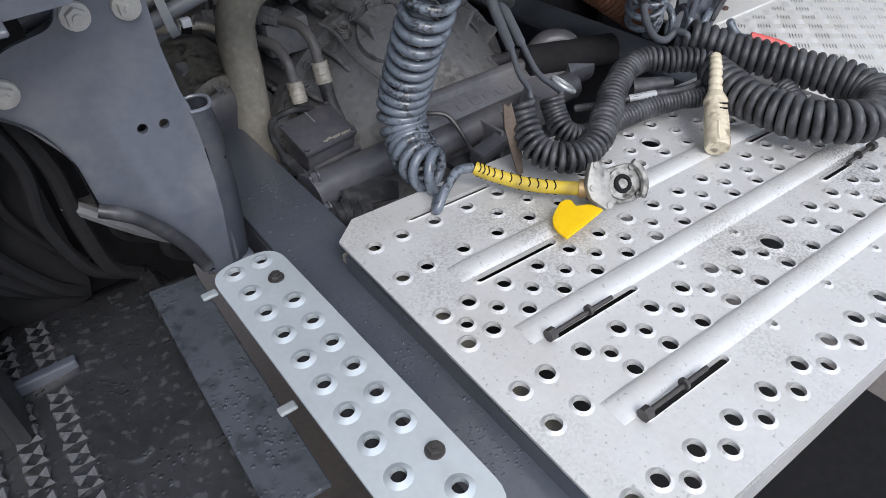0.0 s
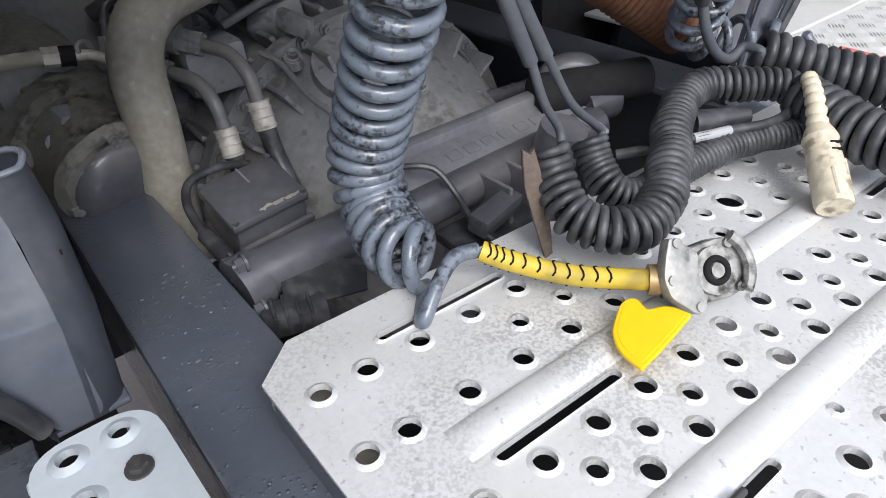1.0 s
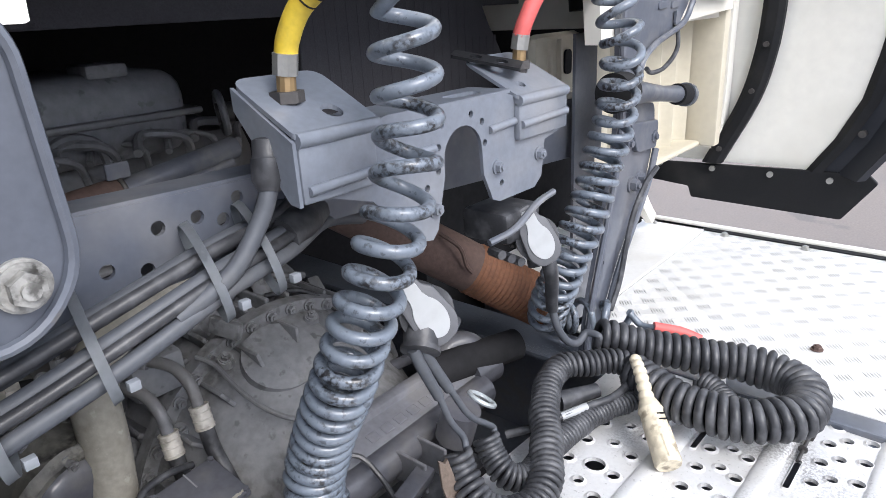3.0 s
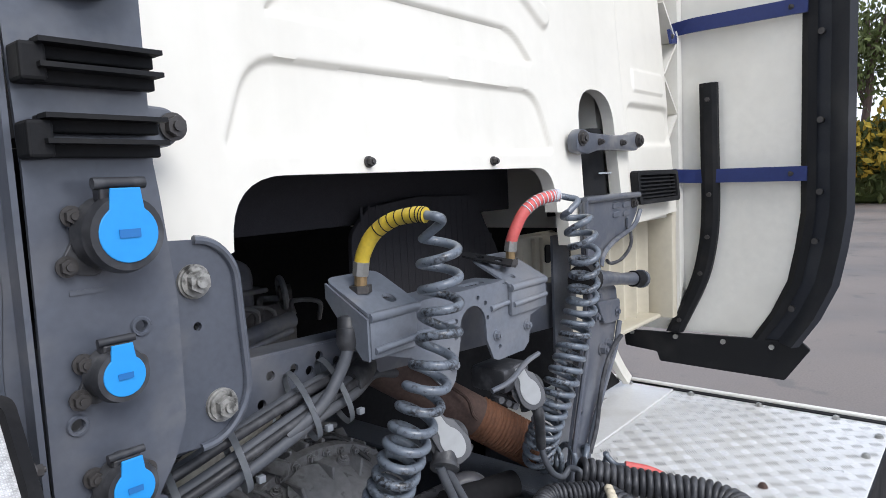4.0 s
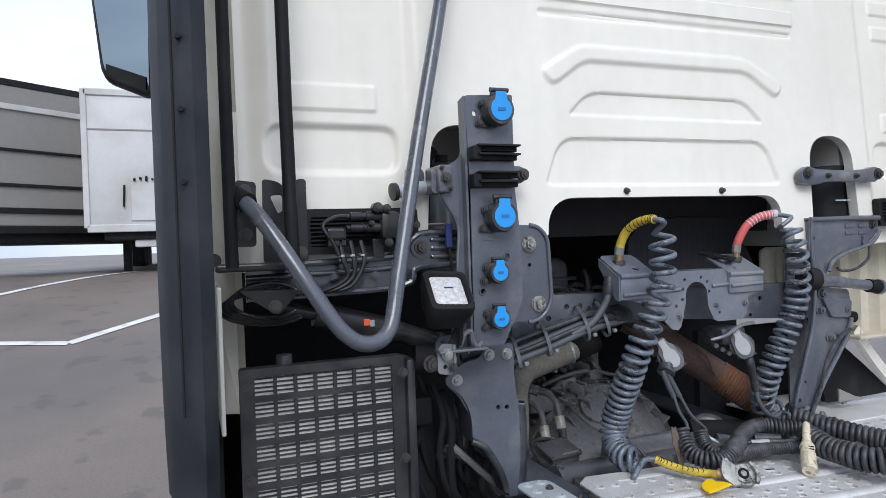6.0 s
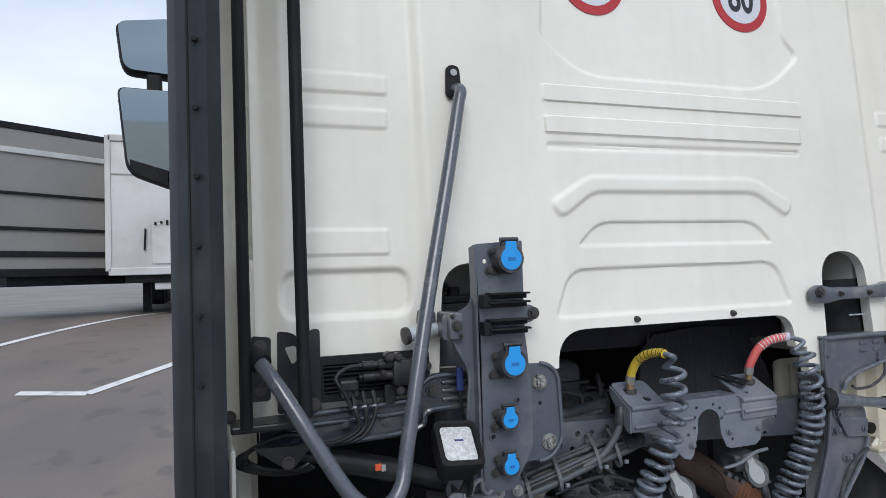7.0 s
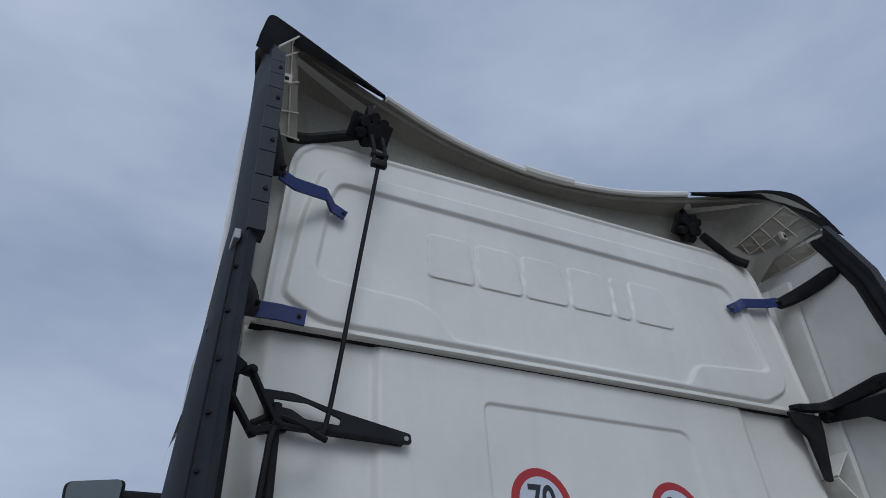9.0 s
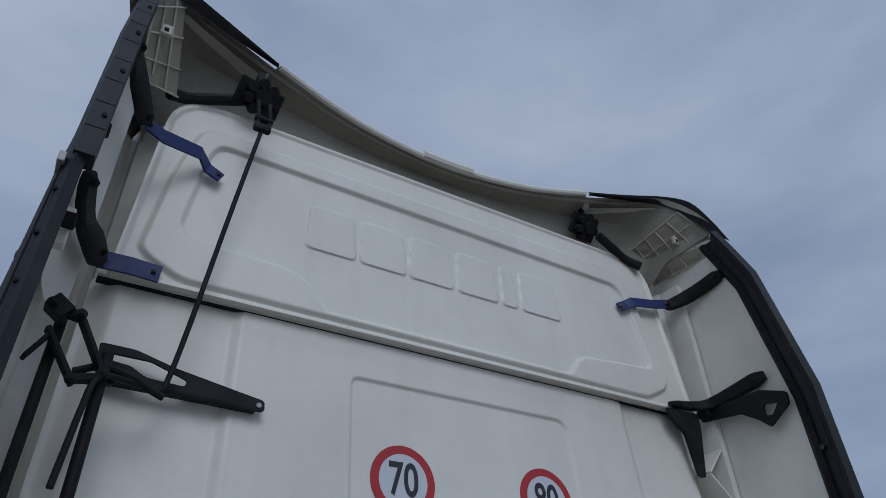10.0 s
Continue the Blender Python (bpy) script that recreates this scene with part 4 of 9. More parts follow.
slots = [slot(-0.308, -0.172, -0.130, 0.010), slot(-0.311, -0.186, -0.2762, 0.010), slot(0.222, 0.312, -0.2765, 0.010), slot(-0.302, -0.170, -0.3935, 0.009), slot(0.215, 0.29, -0.401, 0.009), slot(-0.302, -0.177, -0.520, 0.009)]
small = [(0.010, -0.399, 0.0042), (-0.095, -0.397, 0.0042), (-0.096, -0.521, 0.0042), (0.013, -0.521, 0.0042), (0.123, -0.521, 0.0042), (0.19, -0.262, 0.004)]
outline = [(-0.403, -0.116), (-0.366, -0.084), (0.462, -0.084), (0.462, -0.617), (-0.403, -0.617)]
walkway = thing("walkway_plate", "worn aluminium walkway plate with punched anti-slip holes and slots", "walkway plate", (0, -0.35, 1.06))
soften(part("plate", pierced(outline, [circle(*h) for h in holes] + slots + [circle(*h, 8) for h in small], 0.004, walk_height, (), 0.0022), ALU, walkway))
for yc in (-0.2515, -0.3715, -0.4975):
    prof = [(-0.0160, 0.0002), (-0.0135, 0.0032), (-0.009, 0.0056), (0.0, 0.0065), (0.009, 0.0056), (0.0135, 0.0032), (0.0160, 0.0002)]
    xs_ = [-0.325, -0.315, -0.295, -0.1, 0.1, 0.3, 0.44, 0.452, 0.458]
    sc_ = [0.02, 0.5, 1, 1, 1, 1, 1, 0.5, 0.02]
    part("ridge", loft([[Vector((x, yc + a, walk_height(x, yc + a) + h * k)) for a, h in prof] for x, k in zip(xs_, sc_)]), ALU, walkway, smooth=True)
bm = B()
for y0, y1 in ((-0.617, -0.612),):
    box(bm, -0.403, 0.462, y0, y1, 1.005, 1.045)
part("rear_lip", bm, ALU, walkway)
bm = box(B(), -0.400, -0.395, -0.61, -0.12, 1.03, 1.055)
part("side_lip", bm, STEEL, walkway)
for x, c in ((-0.375, PIPE), (0.43, STEEL)):
    part("support", box(B(), x - 0.022, x + 0.022, -0.60, -0.10, 1.03, 1.045, 0.004), c, walkway, "muddy support strip")


def pin(x0, x1, y):
    """A loose clamp bolt lying in a slot."""
    z = walk_height(x0, y) + 0.008
    t = thing("slot_bolt", "rusty steel bolt with a collar lying in a walkway slot", "bolt", (x0, y, z), group="slot bolts")
    part("shank", cyl(B(), (x0, y, z), (x1, y, z - 0.003), 0.0028, n=10), DARKBOLT, t, smooth=True)
    bm = cyl(B(), (x0 - 0.006, y, z), (x0 + 0.003, y, z), 0.0074, n=8)
    part("head", bm, DARKBOLT, t)
    part("collar", cyl(B(), (x0 * 0.42 + x1 * 0.58, y, z), (x0 * 0.38 + x1 * 0.62, y, z), 0.0065, n=10), DARKBOLT, t)


pin(-0.303, -0.212, -0.393)
pin(-0.302, -0.212, -0.519)
pin(0.352, 0.285, -0.400)

step_holes = [(-0.533 + 0.0008 * i, y, 0.0075) for i, y in enumerate((-0.103, -0.145, -0.186, -0.228, -0.271, -0.313, -0.356, -0.398, -0.440, -0.482))]
step_holes += [(-0.499 + 0.001 * i, y, 0.0075) for i, y in enumerate((-0.102, -0.187, -0.229, -0.270, -0.311, -0.353, -0.396, -0.480))]
step_plate = thing("step_plate", "narrow light grey aluminium step plate with raised anti-slip holes", "step plate", (-0.51, -0.3, 1.088))
soften(part("plate", pierced(rounded([(-0.559, -0.083), (-0.474, -0.083), (-0.462, -0.522), (-0.552, -0.522)], 0.032, 6), [circle(*h) for h in step_holes], 0.004, lambda x, y: 1.089, (), 0.0028, 0.006), ALU2, step_plate))
for y in (-0.141, -0.439):
    part("bolt", bolt(B(), (-0.498 + (0.01 if y < -0.3 else 0), y, 1.089), (0, 0, 1), 0.007, 0.005), DARKBOLT, step_plate, "dull bolt head")
# mount coloured near black for the shade below the step plate
part("mount", box(B(), -0.535, -0.488, -0.50, -0.10, 1.03, 1.083, 0.004), INSIDE, step_plate)

# chequer-plate deck over the tank on the far side
deck = thing("chequer_deck", "light chequer-plate aluminium deck beside the walkway", "deck", (0.9, -0.15, 1.03))
part("sheet", box(B(), 0.478, 1.225, -0.53, 0.06, 1.024, 1.03, 0.002), CHEQUER, deck)
part("front_sheet", box(B(), 0.56, 1.225, 0.062, 0.42, 1.026, 1.034, 0.002), CHEQUER, deck, "plain sheet")
bm = B()
cellw = 0.036
CHEQUER2 = mat("worn_tread_bars", (0.56, 0.56, 0.55), 0.34, metal=0.6, var=0.06, scale=5, fine=120, bump=0.05)
for i in range(20):
    for j in range(16):
        cx, cy = 0.497 + cellw * i, -0.51 + cellw * j
        a = radians(38) if (i + j) % 2 else radians(128)
        m = Matrix.Translation((cx + 0.01, cy, 1.030)) @ Euler((0, 0, a)).to_matrix().to_4x4()
        for k in range(5):
            v = (k - 2) * 0.0056
            q = [bm.verts.new(m @ Vector(p)) for p in ((-0.0155, v, 0), (0, v - 0.0019, 0), (0.0155, v, 0), (0, v + 0.0019, 0), (0, v, 0.0014))]
            for u, w in ((0, 1), (1, 2), (2, 3), (3, 0)):
                bm.faces.new((q[u], q[w], q[4]))
tagged(part("tread", bm, CHEQUER2, deck), kind="stuff")
part("edge_rail", box(B(), 1.225, 1.245, -0.53, 0.42, 0.99, 1.042, 0.004), WHITE_SIDE, deck)
part("gap", box(B(), 1.205, 1.225, -0.52, 0.40, 1.031, 1.034), RUBBER, deck)
part("side_wall", box(B(), 0.478, 1.225, -0.535, -0.528, 0.55, 1.028), BLACK, deck)
part("tank_body", box(B(), 0.60, 1.21, -0.52, 0.40, 0.45, 1.02, 0.04), STEEL, deck)
for x, y in ((0.655, -0.344), (0.95, -0.50), (1.19, -0.40), (1.19, -0.2), (1.19, 0.0), (1.19, 0.2), (0.70, 0.1), (0.90, 0.22), (1.1, -0.51)):
    part("bolt", bolt(B(), (x, y, 1.031), (0, 0, 1), 0.008, 0.006), RUST if x < 0.8 else ZINC, deck)


# ---- behind the cab ----
def XZ(y0):
    """Lays an outline in x and z at depth y0; thickness goes towards the back of the truck."""
    return Matrix(((1, 0, 0, 0), (0, 0, -1, y0), (0, 1, 0, 0), (0, 0, 0, 1)))


def YZ(x0, s=1):
    return Matrix(((0, 0, s, x0), (1, 0, 0, 0), (0, 1, 0, 0), (0, 0, 0, 1)))


def flat(bm, m):
    bm.transform(m)
    return bm


def plate(name, outline, y0, h, material, parent, holes=(), label="", lean=False):
    """An upright plate, pierced if it has holes."""
    return part(name, flat(pierced(outline, holes, h), XZ(y0 - h)), material, parent, label, lean=lean)


def torus_pts(c, axis, r, n=24):
    q = Vector(axis).to_track_quat("Z", "Y")
    return [Vector(c) + q @ Vector((r * math.cos(2 * math.pi * k / n), r * math.sin(2 * math.pi * k / n), 0)) for k in range(n + 1)]


# hollow under the cab: foam lining, plus near-black panels added to stand for shade
hollow = thing("cab_underside", "foam lining and added near-black panels for shade under the cab floor", "insulation", (0, 0.6, 1.5))
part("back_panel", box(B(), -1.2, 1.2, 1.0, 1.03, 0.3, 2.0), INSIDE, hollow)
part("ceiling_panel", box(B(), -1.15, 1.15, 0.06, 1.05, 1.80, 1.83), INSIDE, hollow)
foam = rounded([(0.04, 1.46), (0.60, 1.46), (0.55, 1.57), (0.512, 1.622), (0.480, 1.680), (0.452, 1.702), (0.25, 1.707), (0.10, 1.69), (0.05, 1.64)], 0.012)
part("foam_panel", flat(prism(B(), foam, 0.012, None, 0.002), XZ(0.29)), MESHY, hollow, "ribbed foam lining panel")
part("upper_lining", box(B(), -0.47, 0.66, 0.306, 0.312, 1.655, 1.80, 0.002), MESHY, hollow, "dark fabric lining")
for i in range(21):
    x = 0.08 + 0.0225 * i
    part("foam_rib", box(B(), x - 0.004, x + 0.004, 0.2772, 0.279, 1.47, 1.695 if x < 0.46 else 1.60, 0.0008), MESHY, hollow)
# unseen side panels, added to block the view and keep the hollow dark
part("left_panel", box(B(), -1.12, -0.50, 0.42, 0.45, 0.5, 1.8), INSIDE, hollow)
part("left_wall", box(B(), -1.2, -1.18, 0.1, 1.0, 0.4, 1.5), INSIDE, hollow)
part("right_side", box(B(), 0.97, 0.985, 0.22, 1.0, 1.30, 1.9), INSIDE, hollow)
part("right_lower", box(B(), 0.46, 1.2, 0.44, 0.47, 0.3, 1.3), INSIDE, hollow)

engine = thing("engine_top", "dusty dark engine cover and pipes deep under the cab", "engine", (-0.2, 0.6, 1.3))
part("block", box(B(), -0.42, 0.2, 0.64, 1.0, 1.0, 1.47, 0.06), ENGINE2, engine, smooth=True)
part("cover", box(B(), -0.27, 0.02, 0.56, 0.88, 1.44, 1.585, 0.045, None, 4), ENGINE, engine, smooth=True)
part("cover_ledge", box(B(), -0.28, 0.03, 0.545, 0.89, 1.505, 1.517, 0.005), ENGINE2, engine, smooth=True)
part("cover_arch", tube(B(), smooth_path([(-0.24, 0.556, 1.45), (-0.225, 0.556, 1.485), (-0.19, 0.556, 1.495), (-0.155, 0.556, 1.48), (-0.145, 0.556, 1.45)]), 0.009, 8), ENGINE2, engine, smooth=True)
part("top_block", box(B(), -0.14, -0.07, 0.58, 0.66, 1.575, 1.60, 0.008), ENGINE, engine, smooth=True)
part("brown_pipe", cyl(B(), (-0.34, 0.42, 1.415), (-0.185, 0.44, 1.425), 0.024, n=16), RUST, engine, "rust-brown pipe", smooth=True)
part("pipe_clamp", tube(B(), torus_pts((-0.187, 0.44, 1.425), (1, 0.1, 0.06), 0.025, 20), 0.004, 6, False), DARKBOLT, engine)
part("cross_pipe", cyl(B(), (-0.185, 0.44, 1.425), (0.03, 0.47, 1.45), 0.019, n=14), STEEL2, engine, smooth=True)
part("thin_pipe", cyl(B(), (-0.26, 0.41, 1.40), (0.0, 0.43, 1.435), 0.007, n=10), STEEL2, engine, smooth=True)
part("clip_plate", box(B(), -0.205, -0.17, 0.425, 0.432, 1.448, 1.472, 0.002), STEEL2, engine)
part("hose_loop", tube(B(), torus_pts((0.06, 0.54, 1.50), (0.9, -0.4, 0.1), 0.035, 22), 0.007, 8, False), ENGINE2, engine, smooth=True)
part("pulley_hub", cyl(B(), (0.05, 0.54, 1.50), (0.075, 0.525, 1.502), 0.018, n=16), DARKBOLT, engine, smooth=True)
for i in range(7):
    a = Vector((-0.30 + 0.06 * i, 0.50 + 0.02 * (i % 3), 1.455 + 0.01 * (i % 2)))
    part("hose", tube(B(), smooth_path([a, a + Vector((0.03, 0.04, 0.02)), a + Vector((0.09, 0.02, 0.01)), a + Vector((0.12, 0.06, -0.04))]), 0.006 + 0.002 * (i % 2), 8), ENGINE2, engine, smooth=True)

# crossbeam with holes, and the cable bundle tied to it
beam = thing("crossbeam", "grey painted steel crossbeam with punched holes behind the cab", "crossbeam", (0, 0.08, 1.45))
beam_holes = [circle(x, z, 0.0075, 12) for x, z in ((-0.362, 1.442), (-0.325, 1.431), (-0.307, 1.469), (-0.265, 1.469), (-0.237, 1.459), (-0.217, 1.478), (-0.183, 1.462), (-0.40, 1.472), (0.37, 1.45), (0.33, 1.40))]
plate("web", [(-0.47, 1.405), (-0.1, 1.425), (0.2, 1.40), (0.60, 1.38), (0.60, 1.485), (-0.1, 1.492), (-0.47, 1.502)], 0.08, 0.006, STEEL2, beam, beam_holes)
bm = B()
prism(bm, [(-0.47, 1.498), (-0.1, 1.488), (0.6, 1.481), (0.6, 1.488), (-0.1, 1.496), (-0.47, 1.506)], 0.05, XZ(0.125))
part("top_flange", bm, STEEL2, beam)
bm = B()
prism(bm, [(-0.47, 1.399), (-0.1, 1.419), (0.6, 1.374), (0.6, 1.380), (-0.1, 1.426), (-0.47, 1.406)], 0.07, XZ(0.145))
part("bottom_flange", bm, STEEL2, beam)

TIE = mat("grey_nylon_tie", (0.20, 0.215, 0.235), 0.45, var=0.1, scale=30, fine=150, bump=0.05)
bundle = thing("cable_bundle", "bundle of dark cables and hoses tied with plastic straps", "cable bundle", (-0.3, 0.02, 1.4))
for i, (dy, dz, r, c) in enumerate(((0.0, 0.0, 0.0085, BUNDLE), (0.025, -0.018, 0.010, CABLE), (-0.012, -0.022, 0.0085, BUNDLE), (0.03, 0.012, 0.0105, BUNDLE), (0.045, -0.03, 0.008, CABLE), (0.012, 0.018, 0.007, CABLE), (-0.010, -0.004, 0.0065, CABLE))):
    pts = [(-0.62, 0.03 + dy, 1.352 + dz - 0.01 * (i % 3)), (-0.50, 0.02 + dy, 1.374 + dz), (-0.40, 0.012 + dy, 1.402 + dz), (-0.29, 0.01 + dy, 1.432 + dz * 0.8), (-0.20, 0.03 + dy, 1.440 + dz * 0.8), (-0.10, 0.09 + dy, 1.44 + dz), (0.02, 0.16 + dy, 1.40 + dz)]
    part("cable", tube(B(), smooth_path(pts), r, 10), c, bundle, smooth=True)
part("sleeve", tube(B(), smooth_path([(-0.20, 0.035, 1.432), (-0.15, 0.06, 1.436), (-0.09, 0.11, 1.43)]), 0.024, 12), CABLE, bundle, "black corrugated sleeve", smooth=True)
for x, z in ((-0.405, 1.40), (-0.292, 1.43), (-0.232, 1.436), (-0.49, 1.376)):
    c, along = Vector((x, 0.025, z)), Vector((0.96, 0, 0.28)) * 0.0048
    bm = B()
    ring_ = [c + Vector((0.010 * math.sin(a), 0.046 * math.sin(a + 0.6), 0.043 * math.cos(a))) for a in np.linspace(0, 2 * math.pi, 26)]
    g = [[bm.verts.new(p - along), bm.verts.new(p + along)] for p in ring_]
    for u, v in zip(g, g[1:]):
        bm.faces.new((u[0], u[1], v[1], v[0]))
    bmesh.ops.solidify(bm, geom=bm.faces[:], thickness=0.0018)
    box(bm, x + 0.002, x + 0.012, -0.026, -0.018, z - 0.030, z - 0.021, 0.001)
    part("strap", bm, TIE, bundle, "grey cable tie", smooth=True)
part("branch_cable", tube(B(), smooth_path([(-0.225, -0.005, 1.53), (-0.235, -0.012, 1.50), (-0.25, -0.01, 1.47), (-0.285, -0.008, 1.432), (-0.34, 0.0, 1.405)]), 0.009, 10), BUNDLE, bundle, smooth=True)
part("branch_boot", tube(B(), [Vector((-0.222, -0.003, 1.548)).lerp(Vector((-0.234, -0.012, 1.500)), t) for t in (0, 0.05, 0.35, 0.4, 0.8, 1.0)], 0, 16, radii=[0.010, 0.0145, 0.0145, 0.0165, 0.0160, 0.0105]), CABLE, bundle, "black rubber cable boot", smooth=True)


# stepped bracket that holds the two air couplings
hb = thing("hose_bracket", "grey pressed-steel bracket carrying the air hose couplings", "bracket", (0, -0.03, 1.5))


def tilted_top(x0, x1, holes_, slots_=()):
    """A top plate falling towards the back, with a turned-down front edge."""
    g = lambda x, y: (1.583 if x0 < 0 else 1.572) + 0.50 * (y - 0.004)
    o = rounded([(x0, -0.052), (x1, -0.052), (x1, 0.040), (x0, 0.040)], [0.006, 0.006, 0.018, 0.018])
    part("top_plate", pierced(o, [circle(*h) for h in holes_] + list(slots_), 0.005, g), HBPAINT, hb)
    part("shoulder", tube(B(), [(x0 + 0.002, -0.0500, g(0, -0.052) - 0.006), (x1 - 0.002, -0.0500, g(0, -0.052) - 0.006)], 0.0075, 10), HBPAINT, hb, smooth=True)


tilted_top(-0.226, -0.120, [(-0.160, -0.028, 0.011)])
tilted_top(0.128, 0.250, [(0.165, -0.03, 0.007)])
part("open_flap", flat(pierced(rounded([(-0.022, -0.045), (0.022, -0.045), (0.016, 0.05), (-0.016, 0.05)], 0.006), [slot(-0.010, 0.010, 0.018, 0.018), slot(-0.010, 0.010, -0.018, 0.018)], 0.004), Matrix.Translation((0.152, 0.012, 1.588)) @ Euler((radians(12), radians(-8), radians(28))).to_matrix().to_4x4()), BLACK, hb, "black slotted tongue")
arch_cut = [(0.0235 + 0.0365 * math.cos(q), 1.487 + 0.036 * math.sin(q)) for q in np.linspace(math.pi, 0, 12)]
front = [(-0.224, 1.545), (-0.224, 1.489), (-0.180, 1.484), (-0.130, 1.468), (-0.060, 1.402), (-0.040, 1.398), (-0.030, 1.408), (-0.013, 1.470)] + arch_cut + [(0.062, 1.455), (0.080, 1.418), (0.095, 1.412), (0.178, 1.412), (0.196, 1.425), (0.204, 1.475), (0.252, 1.484), (0.252, 1.535), (0.15, 1.540), (0.10, 1.552), (-0.10, 1.554), (-0.13, 1.548)]
fh = [circle(x, z, 0.0045, 10) for x, z in ((-0.015, 1.530), (-0.022, 1.505), (-0.024, 1.478), (-0.045, 1.462), (0.061, 1.522), (0.066, 1.495), (0.040, 1.534), (0.100, 1.436), (0.190, 1.488), (0.222, 1.500))]
plate("front_plate", front, -0.038, 0.005, HBPAINT, hb, fh)
part("top_flange", flat(pierced(rounded([(-0.125, -0.040), (0.13, -0.040), (0.13, 0.03), (-0.125, 0.03)], 0.006), [slot(0.030, 0.095, -0.012, 0.024)], 0.005), Matrix.Translation((0, 0, 1.553))), HBPAINT, hb)
for a, b, z, y in ((-0.124, -0.030, 1.506, -0.044), (-0.218, -0.128, 1.504, -0.053), (0.075, 0.130, 1.512, -0.044), (0.134, 0.246, 1.510, -0.053)):
    part("pressed_rib", tube(B(), [(a, y, z - 0.003), (b, y, z)], 0.0050, 10), HBPAINT, hb, smooth=True)
for x in (-0.2285, 0.2475):
    bm = B()
    prism(bm, [(-0.050, 1.548 if x < 0 else 1.540), (0.036, 1.594 if x < 0 else 1.584), (0.036, 1.572), (-0.036, 1.489), (-0.050, 1.487)], 0.004, YZ(x))
    part("cheek", bm, HBPAINT, hb)
for a, b in ((-0.224, -0.126), (0.13, 0.250)):
    part("front_lip", box(B(), a, b, -0.052, -0.040, 1.488 if a < 0 else 1.486, 1.548 if a < 0 else 1.538, 0.004), HBPAINT, hb, smooth=True)
for x, z in ((0.090, 1.459), (0.188, 1.458), (-0.035, 1.435)):
    part("bolt", bolt(B(), (x, -0.043, z), (0, -1, 0), 0.0075, 0.007), HBPAINT, hb)


def coupling(c, sleeve_mat, path, label):
    """A brass union, zinc nut and ribbed sleeve on a bracket."""
    t = thing("hose_union", label, "hose fitting", c, group="hose unions")
    c = Vector(c)
    part("lock_nut", cyl(B(), c + Vector((0, 0, -0.004)), c + Vector((0, 0, 0.007)), 0.017, n=6), DARKBOLT, t)
    part("union", cyl(B(), c + Vector((0, 0, 0.005)), c + Vector((0.001, -0.001, 0.024)), 0.0095, n=12), BRASS, t)
    part("nut", cyl(B(), c + Vector((0.001, 0, 0.022)), c + Vector((0.002, -0.003, 0.042)), 0.0125, n=8), ZINC, t)
    line = smooth_path(path, 12)
    part("sleeve", tube(B(), line, 0.0115, 14), sleeve_mat, t, smooth=True)
    f = frames(line)
    for k in range(int(len(line) * 0.45), len(line), 3 if sleeve_mat is RED else 4):
        d, a, b = f[k]
        part("slit", tube(B(), [line[k] + (a * math.cos(q) + b * math.sin(q)) * 0.0117 for q in np.linspace(0.2 + (k % 2), 4.6 + (k % 2), 12)], 0.0009 if sleeve_mat is YELLOW else 0.0015, 5), RUBBER if sleeve_mat is YELLOW else SIGN_W, t)
    part("stub", cyl(B(), c + Vector((0, 0, -0.03)), c + Vector((0, 0, -0.004)), 0.012, n=8), DARKBOLT, t)
    return line[-1]


y_end = coupling((-0.190, 0.000, 1.581), YELLOW, [(-0.186, 0.001, 1.612), (-0.184, -0.004, 1.635), (-0.178, -0.022, 1.664), (-0.170, -0.055, 1.684), (-0.165, -0.095, 1.691), (-0.163, -0.112, 1.690)], "brass air union with a slit yellow sleeve")
r_end = coupling((0.206, 0.0, 1.574), RED, [(0.207, -0.002, 1.612), (0.213, -0.008, 1.635), (0.230, -0.018, 1.668), (0.258, -0.032, 1.690), (0.290, -0.048, 1.698), (0.302, -0.055, 1.698)], "brass air union with a slit red sleeve")

# long blue-grey air coil
yellow_hose = thing("air_coil", "blue-grey coiled air hose with a yellow sleeve and coupling head", "air hose", (-0.2, -0.08, 1.2))
line = smooth_path([(-0.145, -0.118, 1.655), (-0.145, -0.118, 1.60), (-0.148, -0.118, 1.55), (-0.165, -0.121, 1.50), (-0.186, -0.108, 1.43), (-0.208, -0.084, 1.35), (-0.217, -0.050, 1.27), (-0.220, -0.018, 1.205), (-0.227, -0.006, 1.15), (-0.230, -0.022, 1.116), (-0.238, -0.054, 1.103), (-0.238, -0.080, 1.099), (-0.230, -0.097, 1.099)], 10)
coil = coil_line(line, [0.027, 0.0275, 0.028, 0.0285, 0.029, 0.0295, 0.029, 0.028], 28, 22, 0.02, 2.2, list(np.cumsum([0] + [0.042] * 5 + [0.034] * 3 + [0.027] * 3 + [0.022] * 6 + [0.018] * 11) / sum([0.042] * 5 + [0.034] * 3 + [0.027] * 3 + [0.022] * 6 + [0.018] * 11)))
head_in = smooth_path([y_end, y_end + Vector((0.004, -0.018, -0.003)), (coil[0] + y_end) / 2 + Vector((0.012, -0.022, 0.006)), coil[0]], 6)
tail = smooth_path([coil[-1], (-0.254, -0.119, 1.0705), (-0.268, -0.136, 1.073), (-0.266, -0.140, 1.080), (-0.246, -0.131, 1.095), (-0.220, -0.123, 1.107), (-0.198, -0.128, 1.107)], 7)
part("coil", tube(B(), head_in + coil[1:] + tail[1:], 0.0068, 12), HOSE, yellow_hose, smooth=True)
sl = smooth_path([(-0.196, -0.130, 1.106), (-0.180, -0.150, 1.098), (-0.150, -0.188, 1.089), (-0.122, -0.222, 1.089), (-0.108, -0.240, 1.091)], 8)
